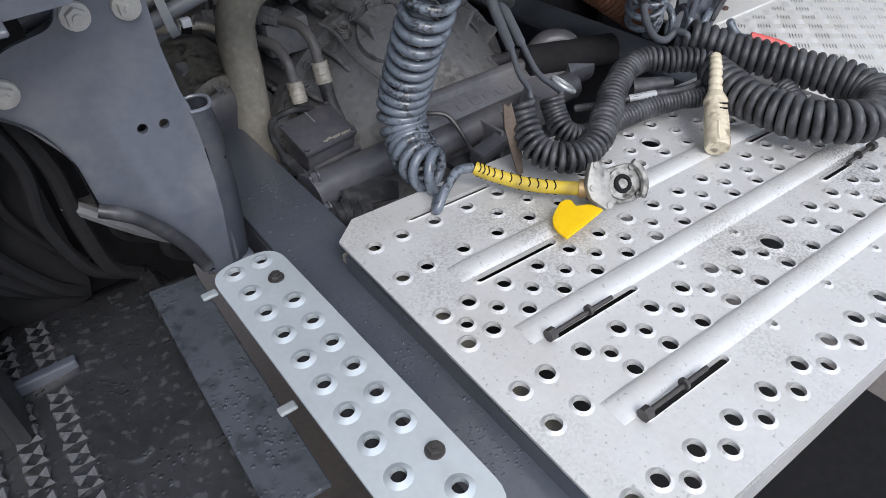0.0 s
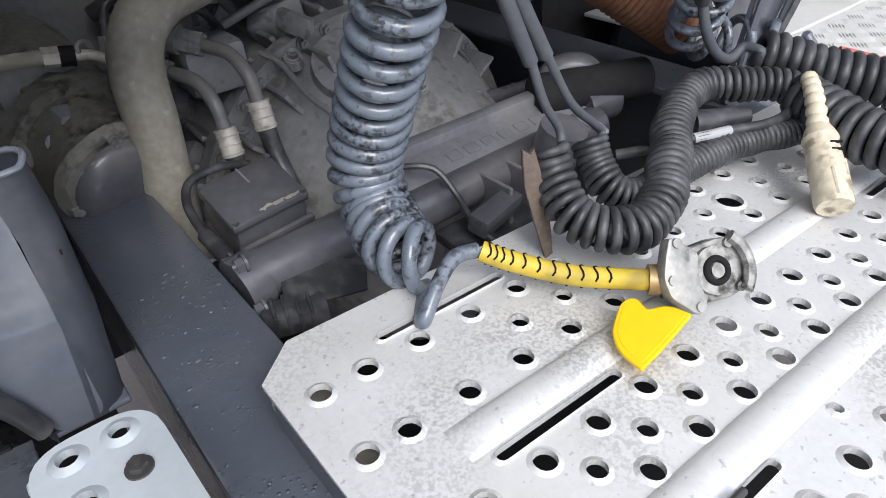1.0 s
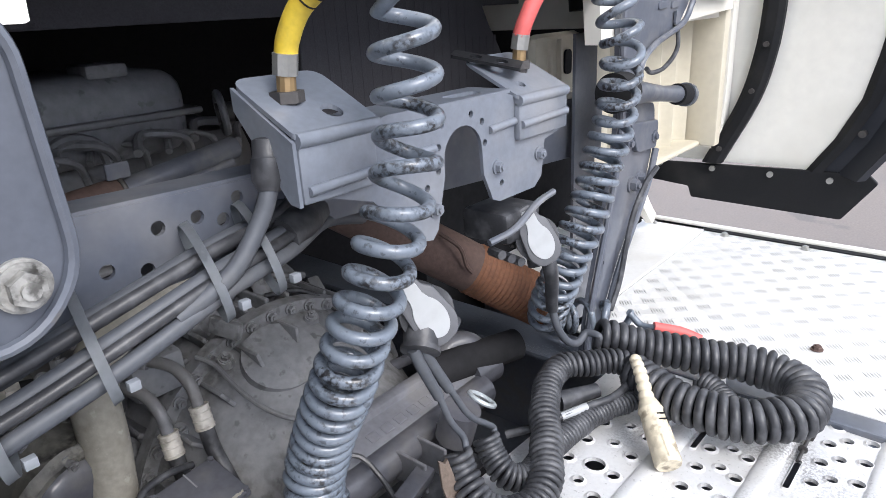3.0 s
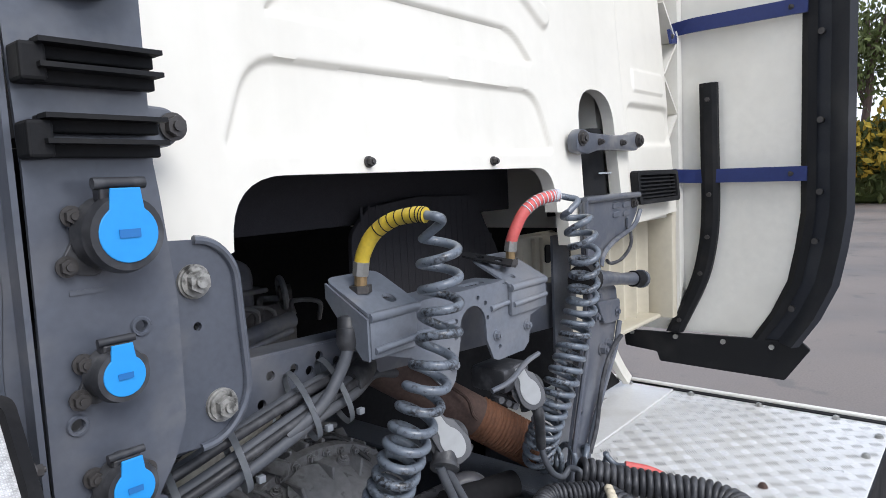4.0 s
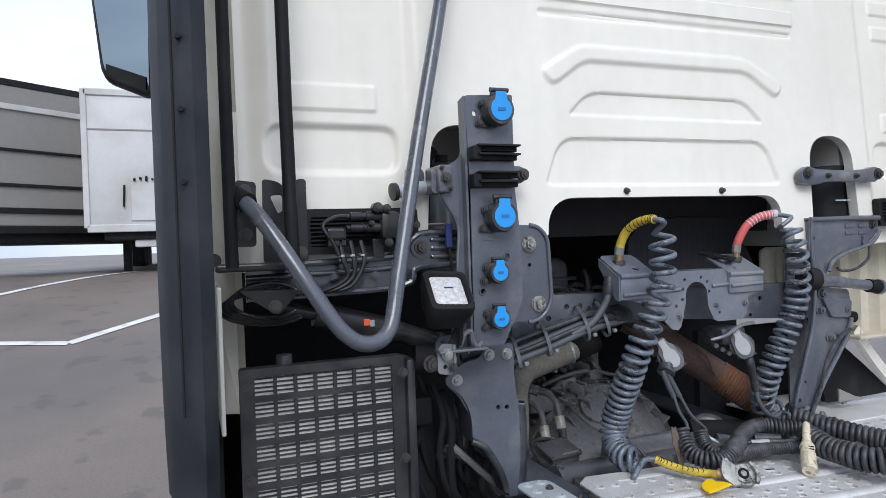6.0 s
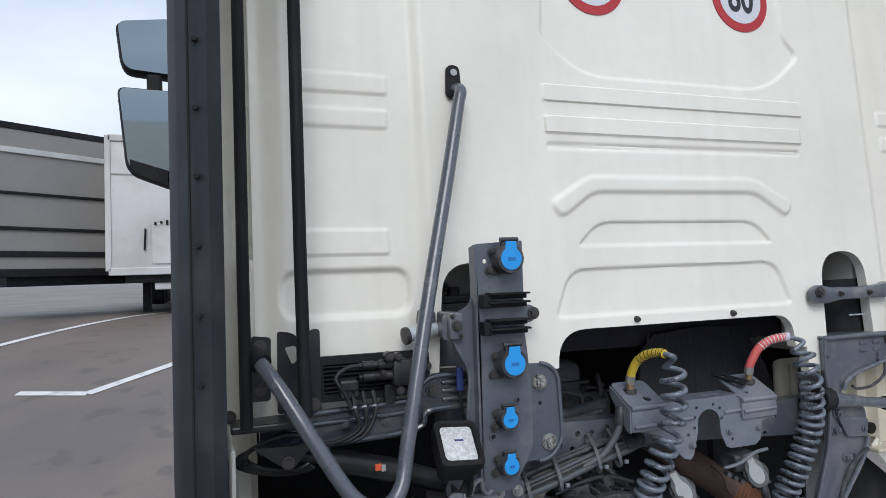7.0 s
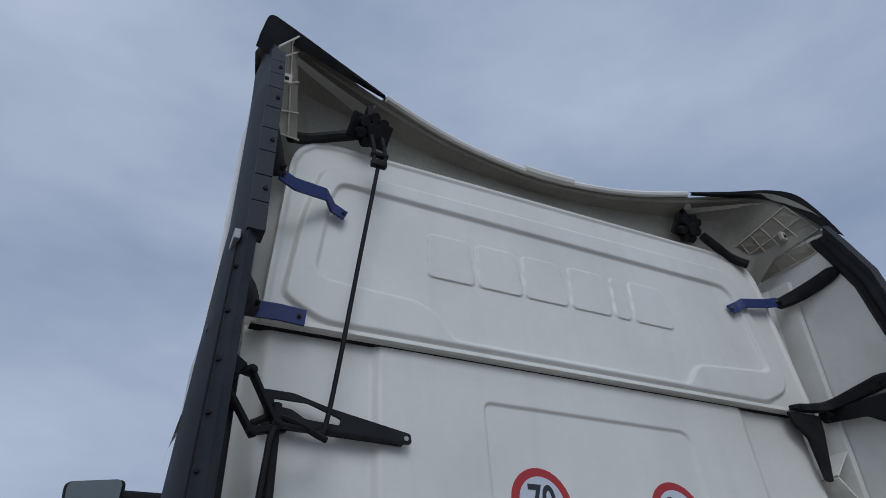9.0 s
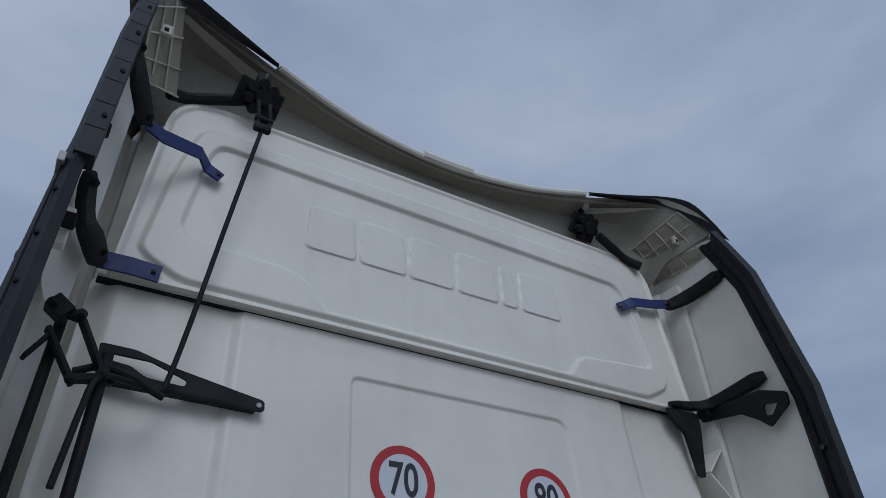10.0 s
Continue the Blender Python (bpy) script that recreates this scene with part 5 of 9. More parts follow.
part("sleeve", tube(B(), sl, 0.0092, 14), YELLOW, yellow_hose, "slit yellow plastic sleeve", smooth=True)
f = frames(sl)
for k in range(2, 24, 2):
    d, a, b = f[k]
    part("slit", tube(B(), [sl[k] + (a * math.cos(q) + b * math.sin(q)) * 0.0094 + d * 0.002 * math.sin(3 * q) for q in np.linspace(0.1, 5.2, 14)], 0.0009, 5), RUBBER, yellow_hose)

# coupling head lying on the walkway
glad = thing("coupling_head", "cast aluminium air coupling head with a yellow flap, on the walkway", "coupling head", (-0.07, -0.27, 1.075))
part("collar", cyl(B(), (-0.109, -0.239, 1.091), (-0.102, -0.246, 1.091), 0.013, n=16), BRASS, glad, smooth=True)
part("neck", cyl(B(), (-0.102, -0.246, 1.091), (-0.088, -0.258, 1.092), 0.0155, n=8), CAST, glad)
ax = Vector((-0.25, -0.75, 0.62)).normalized()
gm = Matrix.Translation((-0.062, -0.268, 1.092)) @ ax.to_track_quat("Z", "Y").to_matrix().to_4x4()
bm = B()
prism(bm, rounded([(-0.036, -0.024), (0.020, -0.026), (0.036, -0.012), (0.036, 0.014), (0.020, 0.026), (-0.036, 0.022)], 0.010), 0.022, gm @ Matrix.Translation((0, 0, -0.022)), 0.003)
part("body", bm, CAST, glad, smooth=True)
bm = cyl(B(), gm @ Vector((0, 0, -0.002)), gm @ Vector((0, 0, 0.006)), 0.0205, n=28)
part("face_ring", bm, CAST, glad, smooth=True)
part("seal", tube(B(), torus_pts(gm @ Vector((0, 0, 0.0065)), ax, 0.0098, 28), 0.0030, 10, False), RUBBER, glad, "black rubber seal", smooth=True)
part("bore", cyl(B(), gm @ Vector((0, 0, 0.0075)), gm @ Vector((0, 0, 0.0084)), 0.0062, n=18), CAST, glad)
part("claw", tube(B(), [gm @ Vector((0.033 * math.cos(q), 0.033 * math.sin(q), 0.004)) for q in np.linspace(-0.75, 0.85, 14)], 0.0055, 8), CAST, glad, smooth=True)
part("cover_plate", prism(B(), rounded([(-0.0385, 0.038), (-0.0165, 0.0197), (-0.0217, 0.0005), (-0.0202, -0.0238), (-0.0304, -0.0305), (-0.0510, -0.0102), (-0.0530, 0.0072), (-0.0440, 0.0278)], 0.005), 0.013, gm, 0.0015), CAST, glad, "worn cover plate with three screws", smooth=True)
for u, v in ((-0.034, 0.031), (-0.028, -0.0235), (-0.046, 0.003), (0.02, 0.019), (0.021, -0.019)):
    part("screw", cyl(B(), gm @ Vector((u, v, 0)), gm @ Vector((u, v, 0.0150 if u < 0 else 0.0035)), 0.0042, n=10), CAST, glad)
heart = rounded([(-0.160, -0.246), (-0.141, -0.236), (-0.126, -0.240), (-0.1315, -0.2575), (-0.113, -0.266), (-0.107, -0.287), (-0.150, -0.294), (-0.188, -0.298), (-0.187, -0.272), (-0.174, -0.254)], [0.012, 0.012, 0.010, 0.003, 0.008, 0.003, 0.03, 0.003, 0.02, 0.012], 6)
heart = [(-0.128 + (x + 0.128) * 0.92, -0.250 + (y + 0.250) * 0.90) for x, y in heart]
mid_x, mid_y = sum(x for x, y in heart) / len(heart), sum(y for x, y in heart) / len(heart)
fm = Matrix.Translation((mid_x, mid_y, 1.0785)) @ Euler((radians(4), radians(-2), 0)).to_matrix().to_4x4() @ Matrix.Translation((-mid_x, -mid_y, 0))
flap = part("flap", prism(B(), heart, 0.004, fm, 0.0012), YELLOW2, glad, "heart-shaped yellow plastic flap")
part("flap_boss", prism(B(), [(mid_x + (x - mid_x) * 0.86, mid_y + (y - mid_y) * 0.86) for x, y in heart], 0.0008, fm @ Matrix.Translation((0, 0, 0.0036)), 0.0004), YELLOW2, flap)

# second air coil and its red end
red_hose = thing("air_coil", "blue-grey coiled air hose with a red sleeve", "air hose", (0.3, -0.05, 1.2))
line = smooth_path([(0.318, -0.082, 1.668), (0.322, -0.098, 1.60), (0.338, -0.088, 1.54), (0.350, -0.074, 1.47), (0.336, -0.062, 1.40), (0.306, -0.052, 1.33), (0.284, -0.036, 1.26), (0.284, -0.010, 1.20), (0.302, 0.012, 1.155), (0.328, 0.022, 1.130), (0.373, 0.002, 1.118), (0.410, -0.035, 1.112), (0.412, -0.085, 1.106)], 10)
coil = coil_line(line, [0.025, 0.027, 0.028, 0.029, 0.029, 0.028, 0.026], 25.5, 20, 0.04, 0.7, [0, 0.06, 0.12, 0.18, 0.235, 0.285, 0.33, 0.375, 0.42, 0.465, 0.51, 0.55, 0.59, 0.63, 0.67, 0.72, 0.78, 0.85, 0.92, 1.0])
lead = smooth_path([r_end, r_end + Vector((0.012, -0.012, -0.004)), (r_end + coil[0]) / 2 + Vector((0.02, -0.02, 0.004)), coil[0]], 6)
part("coil", tube(B(), lead + coil[1:], 0.0064, 12), HOSE, red_hose, smooth=True)
part("end", tube(B(), smooth_path([coil[-1], (0.414, -0.110, 1.115), (0.412, -0.138, 1.118)]), 0.0062, 10), HOSE, red_hose, smooth=True)
part("sleeve", tube(B(), smooth_path([(0.410, -0.134, 1.120), (0.424, -0.152, 1.115), (0.442, -0.174, 1.107), (0.453, -0.20, 1.096)]), 0.0092, 12), RED, red_hose, "slit red plastic sleeve", smooth=True)


# electric coils lying on the walkway
def cable_coil(label, pts, radius, r, turns, seed, ends=(), even=None, lead_r=0.0):
    t = thing("cable_coil", label, "coiled cable", pts[0], group="electric coils")
    ln = smooth_path(pts, 10)
    a = list(ends[0]) if ends and ends[0] else []
    if lead_r:
        # the turns begin where the lead comes in
        seed = min((0.26 * k for k in range(24)), key=lambda q: (coil_line(ln, radius, turns, 16, 0.05, q, even)[0] - Vector(a[-1])).length)
    c = coil_line(ln, radius, turns, 16, 0.05, seed, even)
    b = list(ends[1]) if len(ends) > 1 and ends[1] else []
    part("coil", tube(B(), c, r, 12), CABLE, t, smooth=True)
    if a:
        part("lead", tube(B(), smooth_path([Vector(q) for q in a] + [c[0], c[1]], 7), lead_r or r, 12), BUNDLE if lead_r else CABLE, t, smooth=True)
    if b:
        part("tail", tube(B(), smooth_path([c[-2], c[-1]] + [Vector(q) for q in b], 7), r, 8), CABLE, t, smooth=True)
    return t


cable_coil("thick black coiled cable looped on the walkway", [(0.292, -0.086, 1.143), (0.306, -0.106, 1.138), (0.328, -0.145, 1.127), (0.362, -0.215, 1.115), (0.392, -0.285, 1.108), (0.398, -0.345, 1.104), (0.362, -0.388, 1.10), (0.305, -0.388, 1.10), (0.266, -0.355, 1.10), (0.245, -0.30, 1.10), (0.242, -0.25, 1.103), (0.25, -0.205, 1.108), (0.265, -0.165, 1.112)], [0.020, 0.023, 0.025, 0.025, 0.025, 0.024], 0.0070, 46, 0.4, ([(0.205, -0.056, 1.214), (0.211, -0.064, 1.180), (0.230, -0.070, 1.152), (0.256, -0.074, 1.140), (0.275, -0.078, 1.150)],), lead_r=0.0062)
cable_coil("black coiled cable hanging in a loop onto the walkway", [(-0.100, -0.114, 1.164), (-0.104, -0.124, 1.144), (-0.110, -0.156, 1.116), (-0.085, -0.190, 1.104), (-0.034, -0.190, 1.103), (0.033, -0.154, 1.112), (0.105, -0.106, 1.120), (0.184, -0.076, 1.124), (0.232, -0.100, 1.122), (0.272, -0.138, 1.118), (0.285, -0.170, 1.11)], [0.0150, 0.0180, 0.018, 0.017, 0.0165, 0.016], 0.0045, 56, 1.4, ([(-0.110, -0.100, 1.243), (-0.099, -0.106, 1.204), (-0.083, -0.110, 1.176)],), lead_r=0.0042)
cable_coil("thin black coiled cable beside the walkway edge", [(-0.036, -0.108, 1.146), (-0.040, -0.120, 1.128), (-0.042, -0.142, 1.110), (-0.020, -0.156, 1.098), (0.040, -0.150, 1.091), (0.077, -0.147, 1.090), (0.165, -0.157, 1.089), (0.240, -0.190, 1.089)], [0.0145, 0.0145, 0.0135, 0.0115], 0.0038, 52, 0.2, ([(-0.092, -0.100, 1.244), (-0.065, -0.106, 1.194), (-0.032, -0.106, 1.163), (-0.018, -0.106, 1.150)],), lead_r=0.0042)
cable_coil("short black cable coil inside the larger loop", [(0.300, -0.30, 1.082), (0.325, -0.275, 1.086), (0.335, -0.245, 1.09)], [0.014, 0.015], 0.0045, 9, 0.0)
part("black_plug", cyl(B(), (0.139, -0.108, 1.105), (0.198, -0.139, 1.105), 0.015, 0.011, 14), CABLE, thing("cable_plug", "black ribbed cable plug on the walkway", "plug", (0.2, -0.12, 1.08)), smooth=True)
tie_cable = thing("spare_cable", "grey cable with a white tape mark across the coils", "cable", (0.15, -0.17, 1.09))
part("cable", tube(B(), smooth_path([(0.045, -0.080, 1.09), (0.070, -0.110, 1.10), (0.107, -0.131, 1.105), (0.149, -0.148, 1.106), (0.189, -0.166, 1.106), (0.234, -0.168, 1.105), (0.262, -0.150, 1.10)]), 0.006, 10), CABLE, tie_cable, smooth=True)
part("tape", tube(B(), [(0.107, -0.131, 1.105), (0.128, -0.140, 1.1056), (0.149, -0.148, 1.106)], 0.0064, 10), WHITECAP, tie_cable, "white tape", smooth=True)

plug = thing("cream_plug", "dirty cream plastic trailer plug with a ribbed cable boot", "plug", (0.15, -0.25, 1.07))
p0, p1 = Vector((0.139, -0.277, 1.070)), Vector((0.204, -0.215, 1.112))
d = (p0 - p1).normalized()
part("body", tube(B(), [p0.lerp(p1, t) for t in (0, 0.03, 0.10, 0.50, 0.80, 0.84, 0.90, 1.0)], 0.0, 14, radii=[0.0170, 0.0185, 0.0185, 0.0178, 0.0165, 0.0182, 0.0165, 0.0125]), CREAM, plug, smooth=True)
for s_ in (-1, 1):
    part("grip_bar", tube(B(), [p0.lerp(p1, t) + Vector((0.011 * s_, -0.008, 0.0125)) for t in (0.12, 0.45)], 0.0022, 6), CREAM, plug, smooth=True)
for i in range(2):
    part("slit", box(B(), -0.006, 0.006, -0.0008, 0.0008, -0.001, 0.002, 0, Matrix.Translation(p0.lerp(p1, 0.62 + 0.09 * i) + Vector((0.0, -0.010, 0.0135))) @ Euler((0.5, 0, -0.75)).to_matrix().to_4x4()), RUBBER, plug)
boot = [p1.lerp(Vector((0.259, -0.168, 1.142)), k / 18) + Vector((0, 0, 0.006 * math.sin(math.pi * k / 18))) for k in range(19)]
part("boot", tube(B(), boot, 0.0, 12, radii=[(0.0114 if i % 3 else 0.0092) - 0.00014 * i for i in range(19)]), CREAM, plug, "ribbed cable boot", smooth=True)
part("cable", tube(B(), smooth_path([boot[-1], (0.262, -0.160, 1.135), (0.268, -0.140, 1.115), (0.262, -0.115, 1.10)]), 0.0055, 10), CABLE, plug, smooth=True)


def reflector_plug(c, face, up, label, boot=None):
    """A parked cable plug with a white reflector on its cap."""
    t = thing("reflector_plug", label, "plug", c, group="reflector plugs")
    n, up = Vector(face).normalized(), Vector(up).normalized()
    sx = up.cross(n).normalized()
    up = n.cross(sx).normalized()
    m = Matrix((sx, up, n)).transposed().to_4x4()
    m.translation = Vector(c)
    m = m @ Matrix.Scale(0.76, 4)
    rim_ = rounded([(-0.034, -0.032), (-0.018, -0.056), (0.018, -0.056), (0.034, -0.032), (0.029, 0.026), (0.018, 0.036), (0.016, 0.062), (-0.016, 0.062), (-0.018, 0.036), (-0.029, 0.026)], 0.012)
    bm = B()
    prism(bm, rim_, 0.016, m @ Matrix.Translation((0, 0, -0.010)), 0.004)
    part("cap", bm, PLUGCAP, t, "dark grey hinged cap", smooth=True)
    inner = [(0.0235 * math.cos(q), 0.034 * math.sin(q) - 0.010) for q in np.linspace(-math.pi * 1.28, math.pi * 0.28, 26)] + [(0.0115, 0.028), (0.0115, 0.052), (0.008, 0.055), (-0.008, 0.055), (-0.0115, 0.052), (-0.0115, 0.028)]
    bm = B()
    prism(bm, inner, 0.0022, m @ Matrix.Translation((0, 0, 0.006)), 0.0006)
    part("reflector", bm, WHITECAP, t, "white reflector")
    part("body", cyl(B(), m @ Vector((0, -0.006, -0.008)), m @ Vector((0, 0.0, -0.066)), 0.032, 0.027, 20), CABLE, t, smooth=True)
    part("collar", cyl(B(), m @ Vector((0, -0.038, -0.030)), m @ Vector((0, -0.052, -0.030)), 0.024, 0.027, 18), CABLE, t, smooth=True)
    if boot:
        a, b = m @ Vector((0, -0.010, -0.034)), Vector(boot)
        part("boot", tube(B(), [a.lerp(b, k) for k in (0.0, 0.5, 0.84, 0.86, 0.97, 1.0)], 0.0, 20, radii=[0.024, 0.022, 0.0195, 0.0225, 0.0225, 0.018]), CABLE, t, "black flared rubber boot", smooth=True)
    for u, v in ((-0.034, 0.022), (-0.036, 0.002)):
        part("screw", bolt(B(), m @ Vector((u, v, -0.03)), m.to_3x3() @ Vector((-1, 0, 0.3)), 0.005, 0.006), DARKBOLT, t)
    return m


PLUGCAP = mat("grey_plug_cap", (0.10, 0.102, 0.11), 0.5, var=0.1, scale=20, fine=160, bump=0.05)
reflector_plug((-0.112, -0.091, 1.347), (-0.52, -0.80, 0.20), (-0.55, -0.02, 0.84), "black trailer plug with a white reflector cap, hanging from the bracket", (-0.127, -0.092, 1.302))
m2 = reflector_plug((0.150, -0.066, 1.350), (-0.62, -0.74, 0.20), (-0.45, -0.02, 0.88), "black trailer plug with a white reflector cap in its socket")
hinge_box = thing("parking_socket", "black cable parking socket with lever under the bracket", "socket", (0.13, -0.02, 1.37))
part("housing", box(B(), 0.10, 0.185, -0.05, 0.03, 1.345, 1.392, 0.01), CABLE, hinge_box, smooth=True)
part("lever", tube(B(), smooth_path([(0.06, -0.05, 1.365), (0.10, -0.062, 1.375), (0.15, -0.065, 1.398), (0.20, -0.06, 1.402)]), 0.005, 8), STEEL, hinge_box, smooth=True)
for i in range(3):
    part("stud", cyl(B(), (0.07 + 0.022 * i, -0.045, 1.35 - 0.012 * i), (0.06 + 0.022 * i, -0.07, 1.352 - 0.012 * i), 0.0065, n=8), CABLE, hinge_box)
# sleeves where the cables leave the parked plugs
lead1 = thing("cable_lead", "grey double cable lead below the parked plug", "cable", (-0.06, -0.08, 1.25))
for k, (e, dx) in enumerate((((-0.110, -0.100, 1.241), -0.007), ((-0.092, -0.100, 1.242), 0.007))):
    part("sleeve", tube(B(), smooth_path([(-0.128 + dx, -0.090, 1.310), (-0.123 + dx, -0.094, 1.290), e]), 0.0, 12, radii=[0.0074 - 0.00005 * i for i in range(17)]), BUNDLE, lead1, smooth=True)
lead2 = thing("cable_lead", "black cable sleeve below the socketed plug", "cable", (0.18, -0.05, 1.28))
part("sleeve", tube(B(), smooth_path([m2 @ Vector((0, -0.045, -0.030)), m2 @ Vector((0, -0.075, -0.026)), (0.205, -0.056, 1.215)]), 0.0, 12, radii=[0.0125 - 0.0002 * i for i in range(17)]), CABLE, lead2, smooth=True)

# splintered wooden chock behind the coil
chock = thing("wood_splinter", "weathered splinter of wood stuck at the walkway edge", "wood", (-0.12, -0.125, 1.07))
WOOD = mat("weathered_wood", (0.135, 0.103, 0.082), 0.8, var=0.35, scale=30, fine=160, bump=0.5, dirt=(0.07, 0.055, 0.045), dirt_amount=0.3, dirt_scale=30)
wz = (Vector((-0.130, -0.114, 1.176)) - Vector((-0.117, -0.134, 1.064))).normalized()
wx = Vector((0.90, -0.42, 0)).cross(wz).normalized()
wm = Matrix((wz.cross(wx), wz, wx)).transposed().to_4x4()
wm.translation = (-0.117, -0.134, 1.064)
bm = prism(B(), [(-0.004, 0.0), (0.004, 0.004), (0.007, 0.030), (0.010, 0.062), (0.007, 0.112), (0.002, 0.108), (-0.004, 0.114), (-0.009, 0.080), (-0.007, 0.040)], 0.006, wm, 0.001)
part("splinter", bm, WOOD, chock)


# ---- socket post, lamp and rails at the near side ----
post = thing("socket_post", "dark grey steel post with four trailer sockets behind the cab", "socket post", (-0.6, -0.12, 1.4))
face = rounded([(-0.664, 1.970), (-0.548, 1.977), (-0.551, 1.785), (-0.545, 1.735), (-0.536, 1.630), (-0.538, 1.516), (-0.552, 1.480), (-0.567, 1.458), (-0.586, 1.420), (-0.660, 1.418), (-0.657, 1.76)], 0.006)
plate("face", face, -0.113, 0.005, STEEL2, post, [circle(-0.642, 1.931, 0.0055, 12), circle(-0.574, 1.615, 0.0055, 12), circle(-0.636, 1.540, 0.0055, 12)])
for x, z in ((-0.574, 1.615), (-0.636, 1.540)):
    part("weld_nut", tube(B(), torus_pts((x, -0.119, z), (0, -1, 0), 0.0075, 18), 0.0022, 6, False), STEEL2, post, smooth=True)
bm = B()
prism(bm, [(-0.117, 1.969), (-0.085, 1.963), (-0.088, 1.86), (-0.090, 1.40), (-0.117, 1.418)], 0.005, YZ(-0.667))
part("side_flange", bm, STEEL2, post)
bm = B()
prism(bm, [(-0.117, 1.975), (-0.09, 1.96), (-0.09, 1.64), (-0.117, 1.62)], 0.004, YZ(-0.552))
part("far_flange", bm, STEEL2, post)
plate("wing", rounded([(-0.738, 1.760), (-0.720, 1.757), (-0.700, 1.728), (-0.683, 1.697), (-0.678, 1.665), (-0.684, 1.590), (-0.678, 1.42), (-0.662, 1.42), (-0.660, 1.93), (-0.660, 1.862), (-0.676, 1.832), (-0.712, 1.815), (-0.738, 1.812)], 0.010), -0.088, 0.006, STEEL2, post)
part("wing_lip", tube(B(), smooth_path([(-0.716, -0.094, 1.757), (-0.700, -0.095, 1.728), (-0.683, -0.095, 1.697), (-0.678, -0.095, 1.665), (-0.684, -0.095, 1.59), (-0.681, -0.094, 1.50)]), 0.0045, 8), STEEL2, post, smooth=True)
part("clamp_block", box(B(), -0.728, -0.694, -0.112, -0.020, 1.759, 1.820, 0.007), STEEL2, post, smooth=True)
for x, z in ((-0.711, 1.79), (-0.721, 1.812), (-0.701, 1.767)):
    part("clamp_bolt", bolt(B(), (x, -0.112, z), (0, -1, 0), 0.0095 if z == 1.79 else 0.004, 0.008), DARKBOLT, post)
bm = B()
prism(bm, rounded([(-0.772, 1.785), (-0.725, 1.765), (-0.725, 1.822), (-0.768, 1.828)], 0.014), 0.012, XZ(0.0), 0.003)
part("left_ear", bm, STEEL2, post)
part("ear_bolt", bolt(B(), (-0.752, -0.013, 1.804), (0, -1, 0), 0.011, 0.009), DARKBOLT, post)
bm = B()
prism(bm, rounded([(-0.575, 1.775), (-0.49, 1.785), (-0.478, 1.805), (-0.49, 1.825), (-0.575, 1.83)], 0.012), 0.012, XZ(-0.04), 0.003)
part("right_ear", bm, STEEL2, post)
part("ear_bolt", bolt(B(), (-0.492, -0.054, 1.805), (0, -1, 0), 0.011, 0.009), DARKBOLT, post)
rear = rounded([(-0.56, 1.46), (-0.465, 1.455), (-0.427, 1.497), (-0.434, 1.655), (-0.462, 1.684), (-0.56, 1.688)], [0.01, 0.035, 0.03, 0.03, 0.02, 0.01])
plate("rear_plate", rear, -0.05, 0.006, STEEL2, post, [circle(-0.484, 1.59, 0.005, 10)])
rim_pts = [Vector((x, -0.058, z)) for x, z in rear[6:-6]]
part("rear_plate_rim", tube(B(), rim_pts, 0.005, 8), STEEL2, post, smooth=True)
for x, z in ((-0.485, 1.640), (-0.464, 1.497)):
    part("washer", cyl(B(), (x, -0.056, z), (x, -0.060, z), 0.019, n=22), CAST, post)
    part("plate_bolt", bolt(B(), (x, -0.060, z), (0, -1, 0), 0.0125, 0.010), CAST, post)


